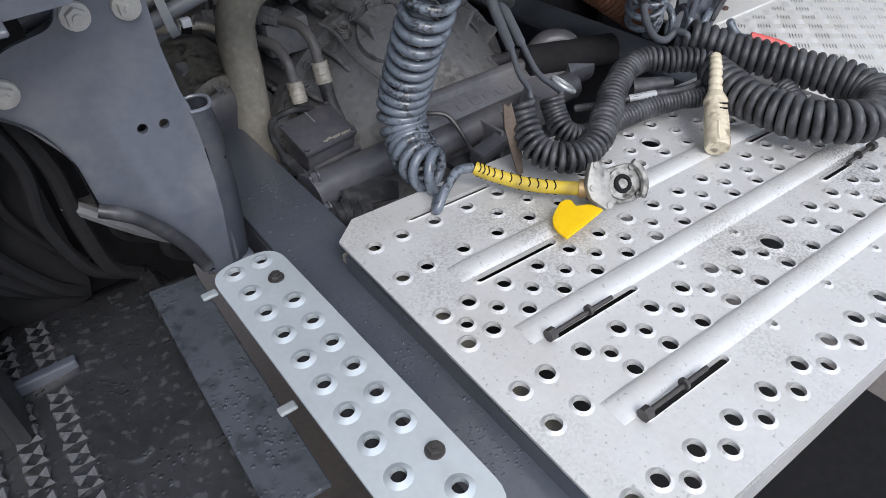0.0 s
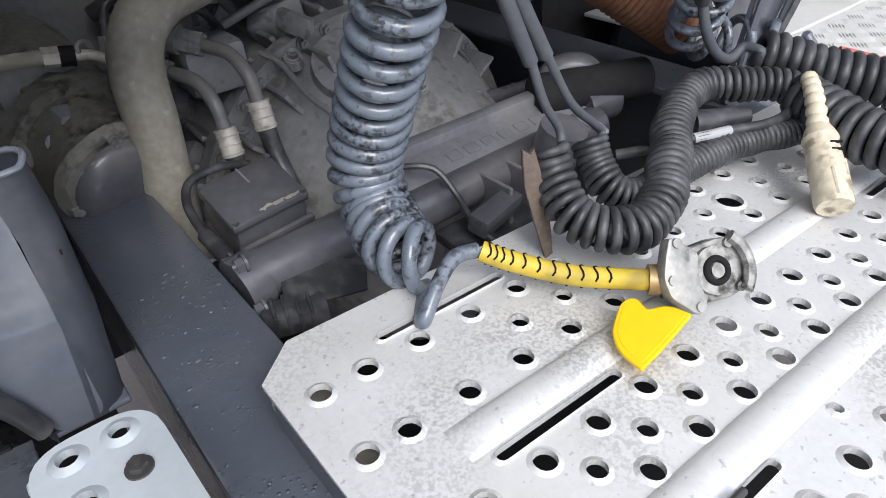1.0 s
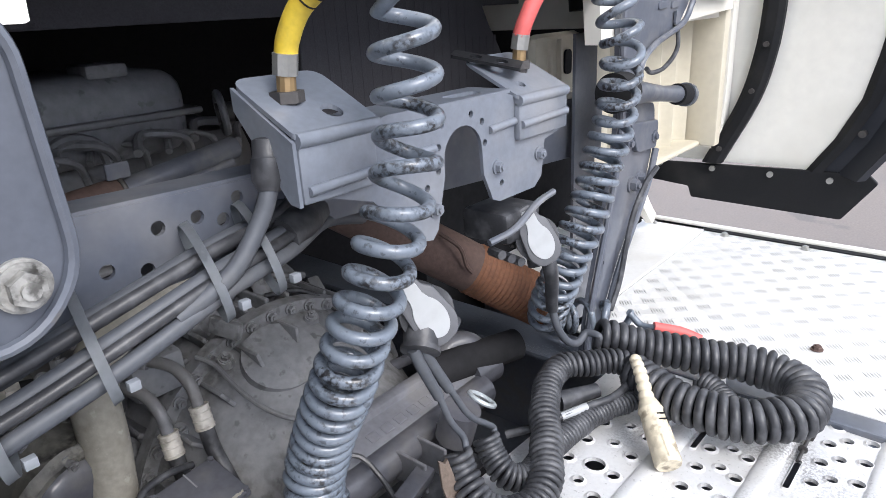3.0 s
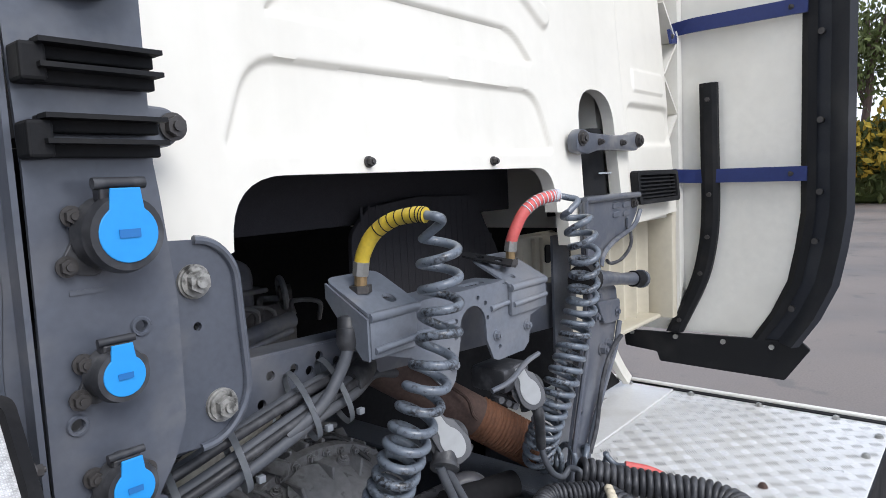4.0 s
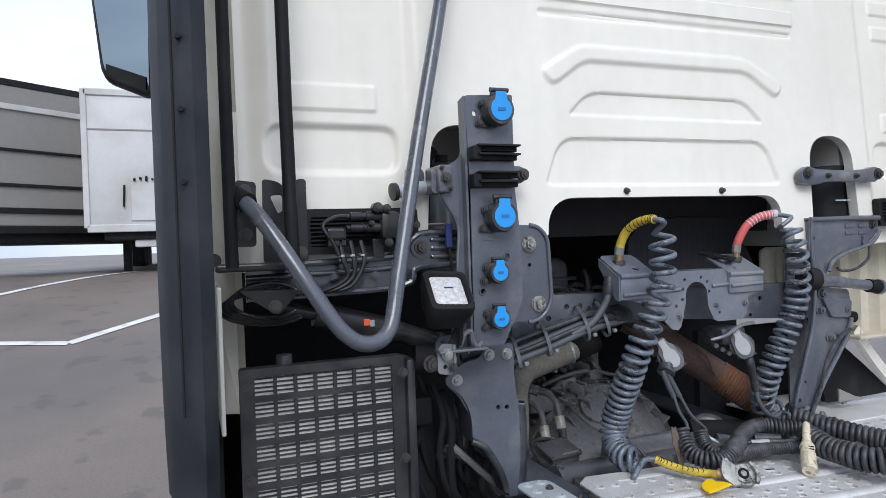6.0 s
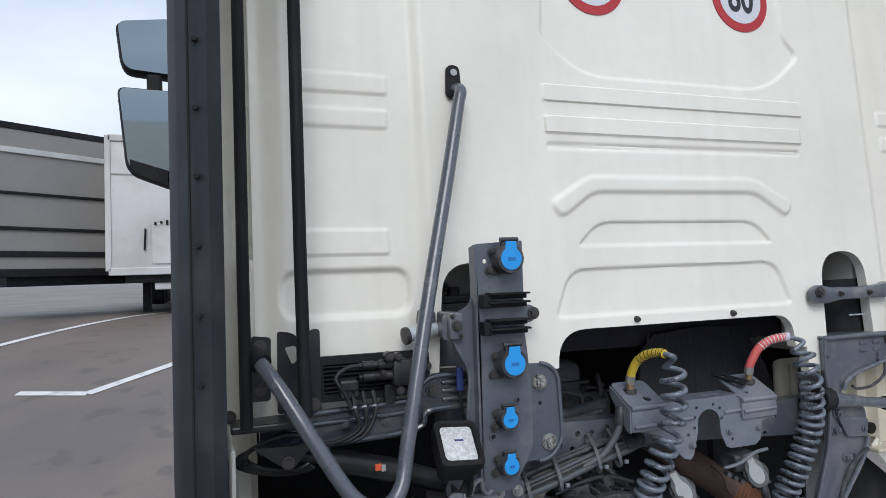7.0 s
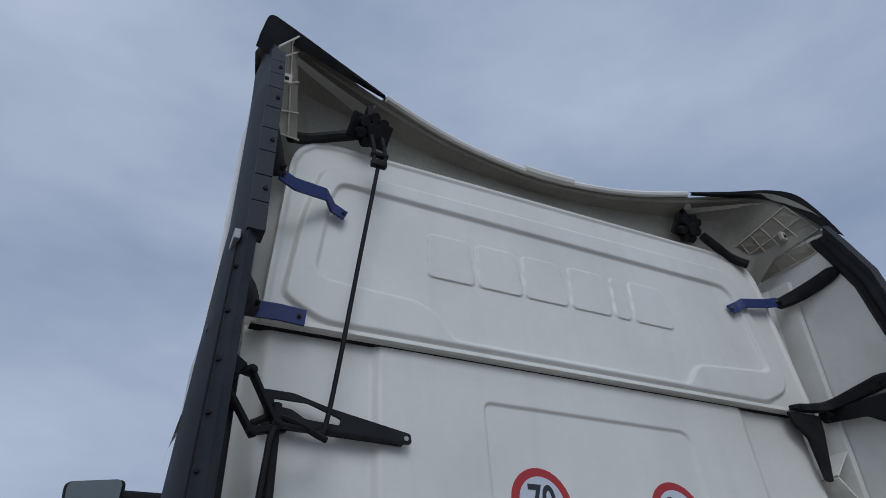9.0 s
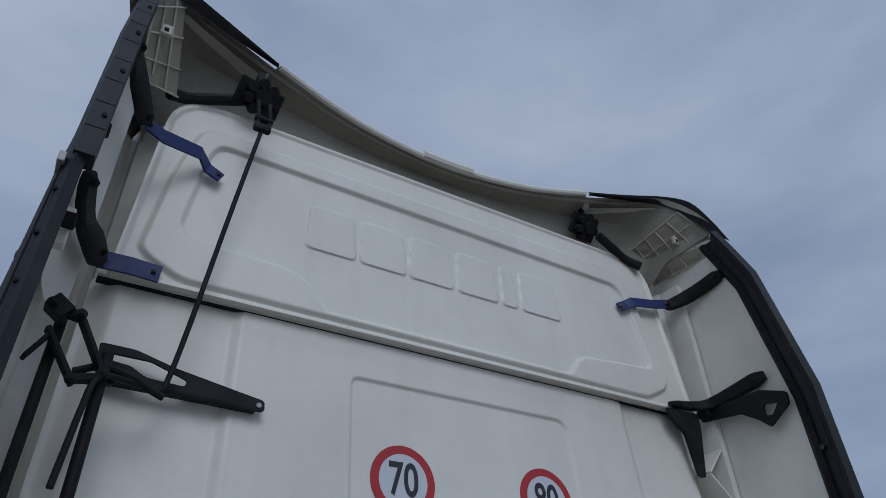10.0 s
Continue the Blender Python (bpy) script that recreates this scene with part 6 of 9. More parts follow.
def socket(cx, cz, r, large):
    """A trailer socket: flange, housing, hinged cap with a blue lid."""
    t = post
    y = -0.118
    s = part("socket", flat(prism(B(), rounded([(-1.55 * r, -1.0 * r), (-0.4 * r, -1.25 * r), (1.1 * r, 0.6 * r), (0.5 * r, 1.25 * r), (-0.2 * r, 1.25 * r)], 0.3 * r), 0.005, None, 0.001), XZ(y) @ Matrix.Translation((cx, cz, 0))), CABLE, t, "black trailer socket with a blue lid")

    def sub(name, bm, material, smooth=False, label=""):
        return part(name, bm, material, s, label, smooth)

    c = Vector((cx, y - 0.005, cz))
    out = Vector((0.05, -1, 0.0)).normalized()
    depth = 0.024 if large else 0.016
    sub("housing", cyl(B(), c, c + out * depth, r * 1.12, r * 1.04, 26), CABLE, True)
    cap0 = c + out * depth
    bm = cyl(B(), cap0, cap0 + out * 0.0095, r * 1.16, r * 1.06, 28)
    sub("cap", bm, CABLE, True)
    lid = [(0.84 * r * math.cos(q), 0.84 * r * math.sin(q)) for q in np.linspace(-math.pi * 1.3, math.pi * 0.3, 26)] + [(0.42 * r, 1.28 * r), (-0.42 * r, 1.28 * r)]
    bm = B()
    prism(bm, lid, 0.003, Matrix.Translation(cap0 + out * 0.0085) @ XZ(0), 0.0008)
    sub("lid", bm, BLUE, False, "blue plastic lid")
    sub("mark", box(B(), -0.3 * r, 0.3 * r, -0.0006, 0.0, -0.12 * r, 0.12 * r, 0, Matrix.Translation(cap0 + out * 0.0121)), mat_mark, False)
    sub("hinge", cyl(B(), cap0 + Vector((-0.75 * r, -0.002, 1.42 * r)), cap0 + Vector((0.7 * r, -0.002, 1.42 * r)), 0.17 * r, n=10), CABLE, True)
    sub("hinge_block", box(B(), -0.6 * r, 0.55 * r, -0.004, 0.012, 0.9 * r, 1.35 * r, 0.003, Matrix.Translation(cap0)), CABLE)
    for u, v in ((-1.25 * r, -0.85 * r), (-1.0 * r, 0.55 * r), (1.15 * r, 0.1 * r)):
        sub("bolt", bolt(B(), (cx + u, y - 0.005, cz + v), (0, -1, 0), 0.0068, 0.006), DARKBOLT)


mat_mark = mat("faded_print", (0.02, 0.16, 0.45), 0.5, var=0.05)
socket(-0.596, 1.935, 0.030, True)
socket(-0.596, 1.703, 0.030, True)
socket(-0.607, 1.581, 0.0215, False)
socket(-0.608, 1.480, 0.0215, False)
for z in (1.853, 1.834, 1.795, 1.775):
    bm = box(B(), -0.648, -0.549, -0.136, -0.124, z - 0.007, z + 0.007, 0.0015)
    box(bm, -0.648, -0.549, -0.154, -0.136, z + 0.003, z + 0.007)
    part("holder_slat", bm, BLACK, post, "black cable holder slat")
for z in (1.842, 1.782):
    part("holder_clip", box(B(), -0.660, -0.640, -0.146, -0.118, z - 0.015, z + 0.015, 0.003), BLACK, post)
part("stamp", box(B(), -0.632, -0.598, -0.1195, -0.1182, 1.652, 1.656), STEEL, post)

gusset = thing("gusset_bracket", "dark grey triangular steel bracket bolted to the chassis rail", "bracket", (-0.56, -0.01, 1.04))
g_out = rounded([(-0.512, 1.402), (-0.513, 1.330), (-0.508, 1.277), (-0.502, 1.255), (-0.502, 1.034), (-0.535, 1.032), (-0.556, 1.085), (-0.596, 1.148), (-0.628, 1.178), (-0.632, 1.240), (-0.660, 1.290), (-0.690, 1.318), (-0.690, 1.335), (-0.648, 1.365), (-0.600, 1.374), (-0.588, 1.402)], 0.012)
plate("plate", g_out, -0.006, 0.007, STEEL2, gusset, [circle(-0.558, 1.2515, 0.0058, 12), circle(-0.535, 1.2495, 0.0058, 12)])
for x, z in ((-0.663, 1.328), (-0.579, 1.380), (-0.532, 1.378)):
    part("washer", cyl(B(), (x, -0.013, z), (x, -0.016, z), 0.0140, n=22), ZINC, gusset)
    part("bolt", bolt(B(), (x, -0.016, z), (0, -1, 0), 0.0100, 0.009), ZINC, gusset, "zinc-plated bolt")
part("arch_lip", tube(B(), smooth_path([(-0.632, -0.022, 1.182), (-0.612, -0.03, 1.172), (-0.590, -0.028, 1.148), (-0.560, -0.022, 1.095), (-0.545, -0.018, 1.05)]), 0.0085, 10), CABLE, gusset, "ribbed rubber edge trim", smooth=True)
al_ = smooth_path([(-0.690, 0, 1.320), (-0.652, 0, 1.285), (-0.634, 0, 1.24), (-0.630, 0, 1.182), (-0.612, 0, 1.172), (-0.590, 0, 1.148), (-0.560, 0, 1.095), (-0.540, 0, 1.035)], 6)
bm = B()
g = [[bm.verts.new(p + Vector((0, dy, 0))) for dy in (-0.024, 0.05)] for p in al_]
for a, b in zip(g, g[1:]):
    bm.faces.new((a[0], a[1], b[1], b[0]))
bmesh.ops.solidify(bm, geom=bm.faces[:], thickness=0.005)
part("arch_flange", bm, STEEL2, gusset, smooth=True)
bend = [(-0.504, -0.0132), (-0.495, -0.0128), (-0.486, -0.0095), (-0.4795, -0.004), (-0.4755, 0.004), (-0.4745, 0.014), (-0.477, 0.022), (-0.484, 0.028), (-0.496, 0.030), (-0.520, 0.026)]
bm = loft([[Vector((x + dx, y, z + 0.14 * (x + 0.49) * (-1 if y < 0 else 0.3))) for x, y in bend] for z, dx in ((1.250, -0.001), (1.20, 0.003), (1.12, 0.001), (1.031, -0.008))])
bmesh.ops.solidify(bm, geom=bm.faces[:], thickness=0.004)
part("bent_edge", bm, STEEL2, gusset, smooth=True)
part("pocket_rim", tube(B(), smooth_path([(x - 0.001, y, 1.2505 + 0.14 * (x + 0.49) * (-1 if y < 0 else 0.3)) for x, y in bend], 3), 0.0023, 8), HBPAINT, gusset, "worn paint on the cut edge", smooth=True)
part("pocket_floor", box(B(), -0.515, -0.480, -0.008, 0.026, 1.180, 1.184), RUBBER, gusset)
part("foot", box(B(), -0.545, -0.482, -0.012, 0.05, 1.030, 1.036, 0.002), STEEL2, gusset)

lamp = thing("work_lamp", "square black work lamp with a ribbed glass lens on the post", "work lamp", (-0.74, -0.2, 1.55))
lx, lu, ln_ = Vector((0.997, -0.050, -0.060)), Vector((0.077, 0.743, 0.665)), Vector((0.011, -0.667, 0.745))
lm = Matrix((lx, lu, ln_)).transposed().to_4x4()
lm.translation = (-0.737, -0.172, 1.553)
sq = rounded([(-0.047, -0.0545), (0.047, -0.0545), (0.047, 0.0545), (-0.047, 0.0545)], 0.015, 6)
bm = B()
rings = []
for f_, zz in ((1.0, 0.0), (1.02, -0.004), (1.02, -0.020), (0.97, -0.036), (0.80, -0.072), (0.45, -0.082)):
    rings.append([bm.verts.new(lm @ Vector((x * f_, y * f_, zz))) for x, y in sq])
for a, b in zip(rings, rings[1:]):
    for i in range(len(sq)):
        bm.faces.new((a[i], a[(i + 1) % len(sq)], b[(i + 1) % len(sq)], b[i]))
bm.faces.new(rings[-1])
part("housing", bm, BLACK, lamp, smooth=True)
bm = B()
oring = [bm.verts.new(lm @ Vector((x, y, 0.0))) for x, y in sq]
iring = [bm.verts.new(lm @ Vector((x * 0.80, y * 0.82, 0.003))) for x, y in sq]
dring = [bm.verts.new(lm @ Vector((x * 0.74, y * 0.76, -0.006))) for x, y in sq]
for a, b in ((oring, iring), (iring, dring)):
    for i in range(len(sq)):
        bm.faces.new((a[i], a[(i + 1) % len(sq)], b[(i + 1) % len(sq)], b[i]))
part("bezel", bm, RUBBER, lamp, smooth=True)
bm = B()
g = [[bm.verts.new(lm @ Vector((0.0700 * (i / 12 - 0.5), 0.0832 * (j / 12 - 0.5), -0.005 + 0.006 * (1 - (2 * i / 12 - 1) ** 2) * (1 - (2 * j / 12 - 1) ** 2)))) for i in range(13)] for j in range(13)]
for a, b in zip(g, g[1:]):
    for i in range(12):
        bm.faces.new((a[i], a[i + 1], b[i + 1], b[i]))
part("lens", bm, LENS, lamp, "ribbed glass lens", smooth=True)
part("print", box(B(), -0.010, 0.010, -0.0018, 0.0018, 0, 0.0008, 0, lm @ Matrix.Translation((0.0, 0.004, 0.0012))), STRAP, lamp)
part("stirrup", tube(B(), smooth_path([lm @ Vector((0.03, -0.040, -0.03)), (-0.705, -0.150, 1.465), (-0.700, -0.140, 1.445), (-0.700, -0.135, 1.43)]), 0.006, 8), BLACK, lamp, smooth=True)
part("foot_plate", box(B(), -0.752, -0.640, -0.150, -0.118, 1.416, 1.422, 0.002), STEEL2, lamp)
part("angle", flat(pierced(rounded([(-0.752, 1.372), (-0.716, 1.366), (-0.708, 1.40), (-0.714, 1.432), (-0.742, 1.436), (-0.752, 1.42)], 0.008), [circle(-0.735, 1.385, 0.005, 10)], 0.006), XZ(-0.132)), HBPAINT, lamp, "worn grey-painted angle plate")
part("angle_side", box(B(), -0.718, -0.712, -0.138, -0.06, 1.372, 1.432, 0.002), HBPAINT, lamp)
part("angle_bolt", bolt(B(), (-0.733, -0.139, 1.413), (0, -1, 0), 0.0095, 0.009), ZINC, lamp)
part("angle_bolt", bolt(B(), (-0.721, -0.139, 1.384), (0, -1, 0), 0.0075, 0.009), DARKBOLT, lamp)
part("pivot", cyl(B(), (-0.785, -0.075, 1.400), (-0.745, -0.085, 1.396), 0.030, n=24), RUBBER, lamp, smooth=True)
part("pivot_bolt", bolt(B(), (-0.760, -0.112, 1.392), (0, -1, 0), 0.014, 0.012), DARKBOLT, lamp)
part("hook", tube(B(), smooth_path([(-0.700, -0.135, 1.428), (-0.694, -0.142, 1.452), (-0.678, -0.142, 1.458), (-0.672, -0.138, 1.436), (-0.660, -0.136, 1.424), (-0.648, -0.136, 1.430)]), 0.0055, 8), STEEL2, lamp, smooth=True)
part("stay", flat(prism(B(), [(-0.742, 1.40), (-0.706, 1.404), (-0.690, 1.468), (-0.704, 1.472)], 0.006, None, 0.001), XZ(-0.124)), BLACK, lamp)
part("screw", bolt(B(), lm @ Vector((0.048, -0.012, -0.012)), lx, 0.005, 0.005), DARKBOLT, lamp)

bar = thing("grab_rail", "bent grey steel grab rail standing off the cab wall", "grab rail", (-0.9, -0.2, 1.47))
bar_line = smooth_path([(-1.140, -0.100, 1.752), (-1.128, -0.130, 1.735), (-1.10, -0.165, 1.695), (-1.05, -0.205, 1.61), (-1.0, -0.230, 1.525), (-0.972, -0.238, 1.488), (-0.942, -0.240, 1.468), (-0.908, -0.236, 1.468), (-0.882, -0.225, 1.490), (-0.866, -0.210, 1.535), (-0.85, -0.195, 1.60), (-0.78, -0.13, 1.86), (-0.70, -0.06, 2.14), (-0.652, -0.012, 2.31), (-0.640, 0.0, 2.345), (-0.638, 0.018, 2.358), (-0.640, 0.045, 2.362)], 7)
part("tube", tube(B(), bar_line, 0.0155, 16), TUBE, bar, smooth=True)
bm = B()
prism(bm, rounded([(-0.665, 2.34), (-0.622, 2.34), (-0.626, 2.425), (-0.660, 2.425)], 0.018), 0.012, XZ(-0.002), 0.003)
part("wall_flange", bm, BLACK, bar, lean=True)
part("flange_hole", cyl(B(), (-0.643, -0.0145, 2.405), (-0.643, -0.0165, 2.405), 0.009, n=14), WHITECAP, bar, lean=True)
part("lower_socket", cyl(B(), (-1.15, -0.085, 1.757), (-1.128, -0.125, 1.738), 0.021, n=14), BLACK, bar, smooth=True)

for x, y, z0, z1, r in ((-1.160, -0.098, 1.615, 2.93, 0.0125), (-1.047, -0.105, 1.63, 2.86, 0.0135)):
    t = solo("upright_rod", tube(B(), [(x, y - 0.03, z0), (x, y, z0 + 0.3), (x, y + 0.02, z1 - 0.3), (x, y + 0.045, z1)], r, 12), BLACK, "slim black upright rod along the cab wall", "rod", group="upright rods", smooth=True)

snorkel = thing("bent_pipe", "thin black bent pipe running up the cab wall", "pipe", (-0.9, 0, 2.8))
part("pipe", tube(B(), smooth_path([(-1.083, -0.150, 2.535), (-1.070, -0.125, 2.70), (-1.060, -0.108, 2.775), (-1.035, -0.085, 2.80), (-0.96, -0.035, 2.812), (-0.915, 0.002, 2.822), (-0.898, 0.012, 2.86), (-0.872, 0.015, 3.05), (-0.832, 0.012, 3.4), (-0.782, 0.012, 3.81)], 8), 0.0072, 10), BLACK, snorkel, smooth=True)
def adjuster(owner, c):
    """A star-headed adjusting screw with its forked bracket."""
    c = Vector(c)
    ax2 = Vector((0.15, -0.75, -0.55)).normalized()
    q = ax2.to_track_quat("Z", "Y")
    part("hub", cyl(B(), c, c + ax2 * 0.055, 0.030, n=16), BLACK, owner, smooth=True)
    for k in range(7):
        e = q @ Vector((math.cos(k * 0.898), math.sin(k * 0.898), 0))
        part("lobe", cyl(B(), c + ax2 * 0.006 + e * 0.048, c + ax2 * 0.040 + e * 0.048, 0.020, n=10), BLACK, owner, smooth=True)
    part("plate", box(B(), -0.085, 0.085, -0.05, 0.05, -0.008, 0.008, 0.006, Matrix.Translation(c) @ q.to_matrix().to_4x4()), BLACK, owner)
    part("tongue", box(B(), -0.012, 0.012, -0.03, 0.01, 0.0, 0.085, 0.004, Matrix.Translation(c + Vector((-0.01, 0.0, 0.02)))), BLACK, owner)


adjuster(snorkel, (-0.800, 0.085, 4.005))
for dx in (-0.020, 0.020):
    part("clevis", tube(B(), smooth_path([(-0.784 + dx, 0.004, 3.795), (-0.786 + dx, 0.010, 3.86), (-0.790 + dx, 0.030, 3.93)]), 0.008, 8), BLACK, snorkel, smooth=True)
part("clevis_pin", cyl(B(), (-0.815, 0.006, 3.825), (-0.755, 0.006, 3.825), 0.012, n=12), BLACK, snorkel, smooth=True)
part("clevis_foot", box(B(), -0.815, -0.757, -0.006, 0.018, 3.772, 3.800, 0.006), BLACK, snorkel, smooth=True)
latch = thing("roof_latch", "black roof deflector adjuster at the far end", "latch", (0.8, 0.1, 4.05))
adjuster(latch, (0.800, 0.150, 4.050))

arm = thing("hinge_arm", "black triangular fairing arm bolted to the cab wall", "bracket", (-0.85, 0.03, 2.87))
a_out = rounded([(-1.068, 2.944), (-0.982, 2.942), (-0.877, 2.912), (-0.640, 2.866), (-0.638, 2.836), (-0.90, 2.842), (-1.05, 2.852)], 0.010)
a_hole = rounded([(-1.035, 2.921), (-0.94, 2.919), (-0.845, 2.885), (-0.85, 2.866), (-0.945, 2.872), (-0.985, 2.895), (-1.03, 2.90)], 0.008)
plate("arm_plate", a_out, -0.022, 0.010, BLACK, arm, [a_hole], lean=True)
part("tip_bolt", cyl(B(), (-0.655, -0.032, 2.851), (-0.655, -0.035, 2.851), 0.007, n=12), WHITECAP, arm, lean=True)
def link_bar(a, b, w, d=0.010):
    a, b = Vector(a), Vector(b)
    m_ = (b - a).to_track_quat("Z", "Y").to_matrix().to_4x4()
    m_.translation = a
    part("link", box(B(), -w / 2, w / 2, -d / 2, d / 2, 0, (b - a).length, 0.003, m_), BLACK, arm)


link_bar((-1.190, -0.095, 2.945), (-1.150, -0.095, 2.915), 0.045, 0.04)
link_bar((-1.152, -0.095, 2.925), (-1.122, -0.092, 2.920), 0.020, 0.022)
link_bar((-1.125, -0.092, 2.925), (-1.050, -0.080, 2.805), 0.030, 0.012)
link_bar((-1.180, -0.095, 2.880), (-1.100, -0.088, 2.765), 0.030, 0.012)
link_bar((-1.110, -0.075, 2.785), (-1.020, -0.055, 2.800), 0.022, 0.018)
link_bar((-1.110, -0.098, 2.772), (-1.050, -0.090, 2.790), 0.026, 0.018)
link_bar((-1.205, -0.100, 2.80), (-1.175, -0.095, 2.86), 0.030, 0.010)
part("link", tube(B(), smooth_path([(-1.105, -0.075, 2.800), (-1.050, -0.065, 2.828), (-0.985, -0.050, 2.820), (-0.935, -0.030, 2.806), (-0.905, -0.02, 2.798)], 5), 0.009, 8), BLACK, arm, smooth=True)
for p in ((-1.105, -0.105, 2.770), (-1.048, -0.095, 2.800), (-1.185, -0.118, 2.93), (-1.125, -0.105, 2.922)):
    part("link_bolt", bolt(B(), p, (0, -1, 0), 0.010, 0.010), BLACK, arm)
part("rib", flat(prism(B(), [(-1.06, 2.846), (-0.66, 2.836), (-0.66, 2.842), (-1.06, 2.856)], 0.03), XZ(-0.002)), BLACK, arm, lean=True)

# straps between cab and fairings
def strap(pts, w, label, material=STRAP):
    t = thing("fairing_strap", label, "strap", pts[0], group="fairing straps")
    ln2 = [Vector(p) for p in pts]
    bm = B()
    rows = []
    for k, p in enumerate(ln2):
        d = (ln2[min(k + 1, len(ln2) - 1)] - ln2[max(k - 1, 0)]).normalized()
        n = Vector((-0.6 if p.x > 0 else 0.6, -0.8, 0))
        n = (n - d * n.dot(d)).normalized()
        u = d.cross(n)
        rows.append([bm.verts.new(p + u * a * w / 2 + n * b * 0.004) for a, b in ((-1, -1), (1, -1), (1, 1), (-1, 1))])
    for a, b in zip(rows, rows[1:]):
        for k in range(4):
            bm.faces.new((a[k], a[(k + 1) % 4], b[(k + 1) % 4], b[k]))
    bm.faces.new(rows[0])
    bm.faces.new(rows[-1][::-1])
    part("band", bm, material, t)
    for p in (ln2[0].lerp(ln2[1], 0.3), ln2[-2].lerp(ln2[-1], 0.85)):
        part("bolt", bolt(B(), p + Vector((0.003 if p.x < 0 else -0.003, -0.004, 0)), (0.6 if p.x < 0 else -0.6, -0.8, 0), 0.006, 0.006), DARKBOLT, t)


strap([(1.13, 0.03, 2.135), (1.21, 0.05, 2.145), (1.245, 0.06, 2.175), (1.25, 0.0, 2.180), (1.238, -0.315, 2.176)], 0.042, "dark blue steel strap from cab wall to side fairing")
strap([(1.13, 0.03, 1.722), (1.21, 0.05, 1.724), (1.245, 0.06, 1.722), (1.25, 0.0, 1.718), (1.238, -0.315, 1.713)], 0.042, "dark blue steel strap from cab wall to side fairing")
strap([(0.872, 0.096, 3.600), (0.915, 0.094, 3.622), (0.945, 0.082, 3.640), (1.09, 0.082, 3.668), (1.175, 0.075, 3.69)], 0.045, "short dark blue strap on the upper cab panel")
strap([(-0.868, 0.088, 3.592), (-0.915, 0.086, 3.612), (-0.950, 0.045, 3.628), (-1.066, -0.020, 3.586), (-1.120, -0.045, 3.592)], 0.045, "stepped dark blue strap on the upper cab panel")
strap([(-0.972, 0.066, 3.175), (-1.05, 0.066, 3.180), (-1.130, 0.066, 3.178)], 0.052, "short dark blue strap at the cab panel seam")


def moulded_arm(pts, widths, label):
    """A cast black arm with rounded ends, its faces turned towards the back of the truck."""
    t = thing("mounting_arm", label, "bracket", pts[0], group="fairing arms")
    ln2 = smooth_path(pts, 5)
    n2 = len(ln2)
    wid = np.interp(np.linspace(0, 1, n2), np.linspace(0, 1, len(widths)), widths)
    inward = -1 if pts[0][0] > 0 else 1
    bm, rows = B(), []
    for k, (p, (d, a, b)) in enumerate(zip(ln2, frames(ln2))):
        n = Vector((0.7 * inward, -0.7, -0.1))
        n = (n - d * n.dot(d)).normalized()
        u = d.cross(n)
        h = wid[k] / 2 * (0.55 if k in (0, n2 - 1) else 0.85 if k in (1, n2 - 2) else 1)
        rows.append([bm.verts.new(p + u * x * h + n * y) for x, y in ((-1, -0.010), (1, -0.010), (1, 0.006), (0.7, 0.013), (-0.7, 0.013), (-1, 0.006))])
    for a, b in zip(rows, rows[1:]):
        for k in range(6):
            bm.faces.new((a[k], a[(k + 1) % 6], b[(k + 1) % 6], b[k]))
    bm.faces.new(rows[0])
    bm.faces.new(rows[-1][::-1])
    part("arm", bm, BLACK, t, smooth=True)
    part("end_bolt", bolt(B(), ln2[-3] + Vector((0.010 * inward, -0.012, 0)), (0.7 * inward, -0.7, 0), 0.010, 0.008), INSIDE, t)
    part("root_bolt", bolt(B(), ln2[2] + Vector((0.010 * inward, -0.012, 0)), (0.7 * inward, -0.7, 0), 0.008, 0.008), INSIDE, t)
    return t


moulded_arm([(1.16, 0.080, 3.675), (1.20, 0.060, 3.692), (1.235, 0.0, 3.708), (1.25, -0.09, 3.722), (1.25, -0.185, 3.735)], [0.045, 0.062, 0.060], "black moulded arm from the cab panel to the side fairing")
moulded_arm([(1.00, 0.055, 3.165), (1.13, 0.055, 3.178), (1.215, 0.030, 3.192), (1.25, -0.09, 3.215), (1.25, -0.225, 3.228)], [0.028, 0.045, 0.062], "black moulded arm from the cab seam to the side fairing")
brace = thing("fairing_brace", "black triangular brace plate with a hole at the cab seam", "bracket", (1.24, 0, 3.1))
part("plate", flat(pierced(rounded([(0.10, 3.185), (-0.194, 3.172), (-0.300, 3.128), (-0.295, 3.080), (-0.195, 3.022), (-0.160, 3.060), (-0.085, 3.112), (0.10, 3.140)], 0.012), [rounded([(-0.255, 3.10), (-0.195, 3.115), (-0.185, 3.075), (-0.215, 3.060)], 0.014)], 0.010), YZ(1.240)), BLACK, brace)
part("hinge", cyl(B(), (1.19, 0.06, 3.155), (1.235, 0.06, 3.16), 0.024, n=16), BLACK, brace, smooth=True)
part("leg", flat(prism(B(), rounded([(0.985, 3.150), (1.165, 3.150), (1.162, 3.09), (1.115, 2.885), (1.080, 2.89), (1.060, 3.05), (1.0, 3.105)], 0.010), 0.016, None, 0.003), XZ(0.075)), BLACK, brace, smooth=True)
moulded_arm([(-1.122, -0.040, 3.588), (-1.142, -0.075, 3.625), (-1.172, -0.14, 3.655), (-1.192, -0.21, 3.655), (-1.203, -0.28, 3.638)], [0.060, 0.065, 0.075, 0.070, 0.05], "black moulded arm from the cab panel to the near fairing")
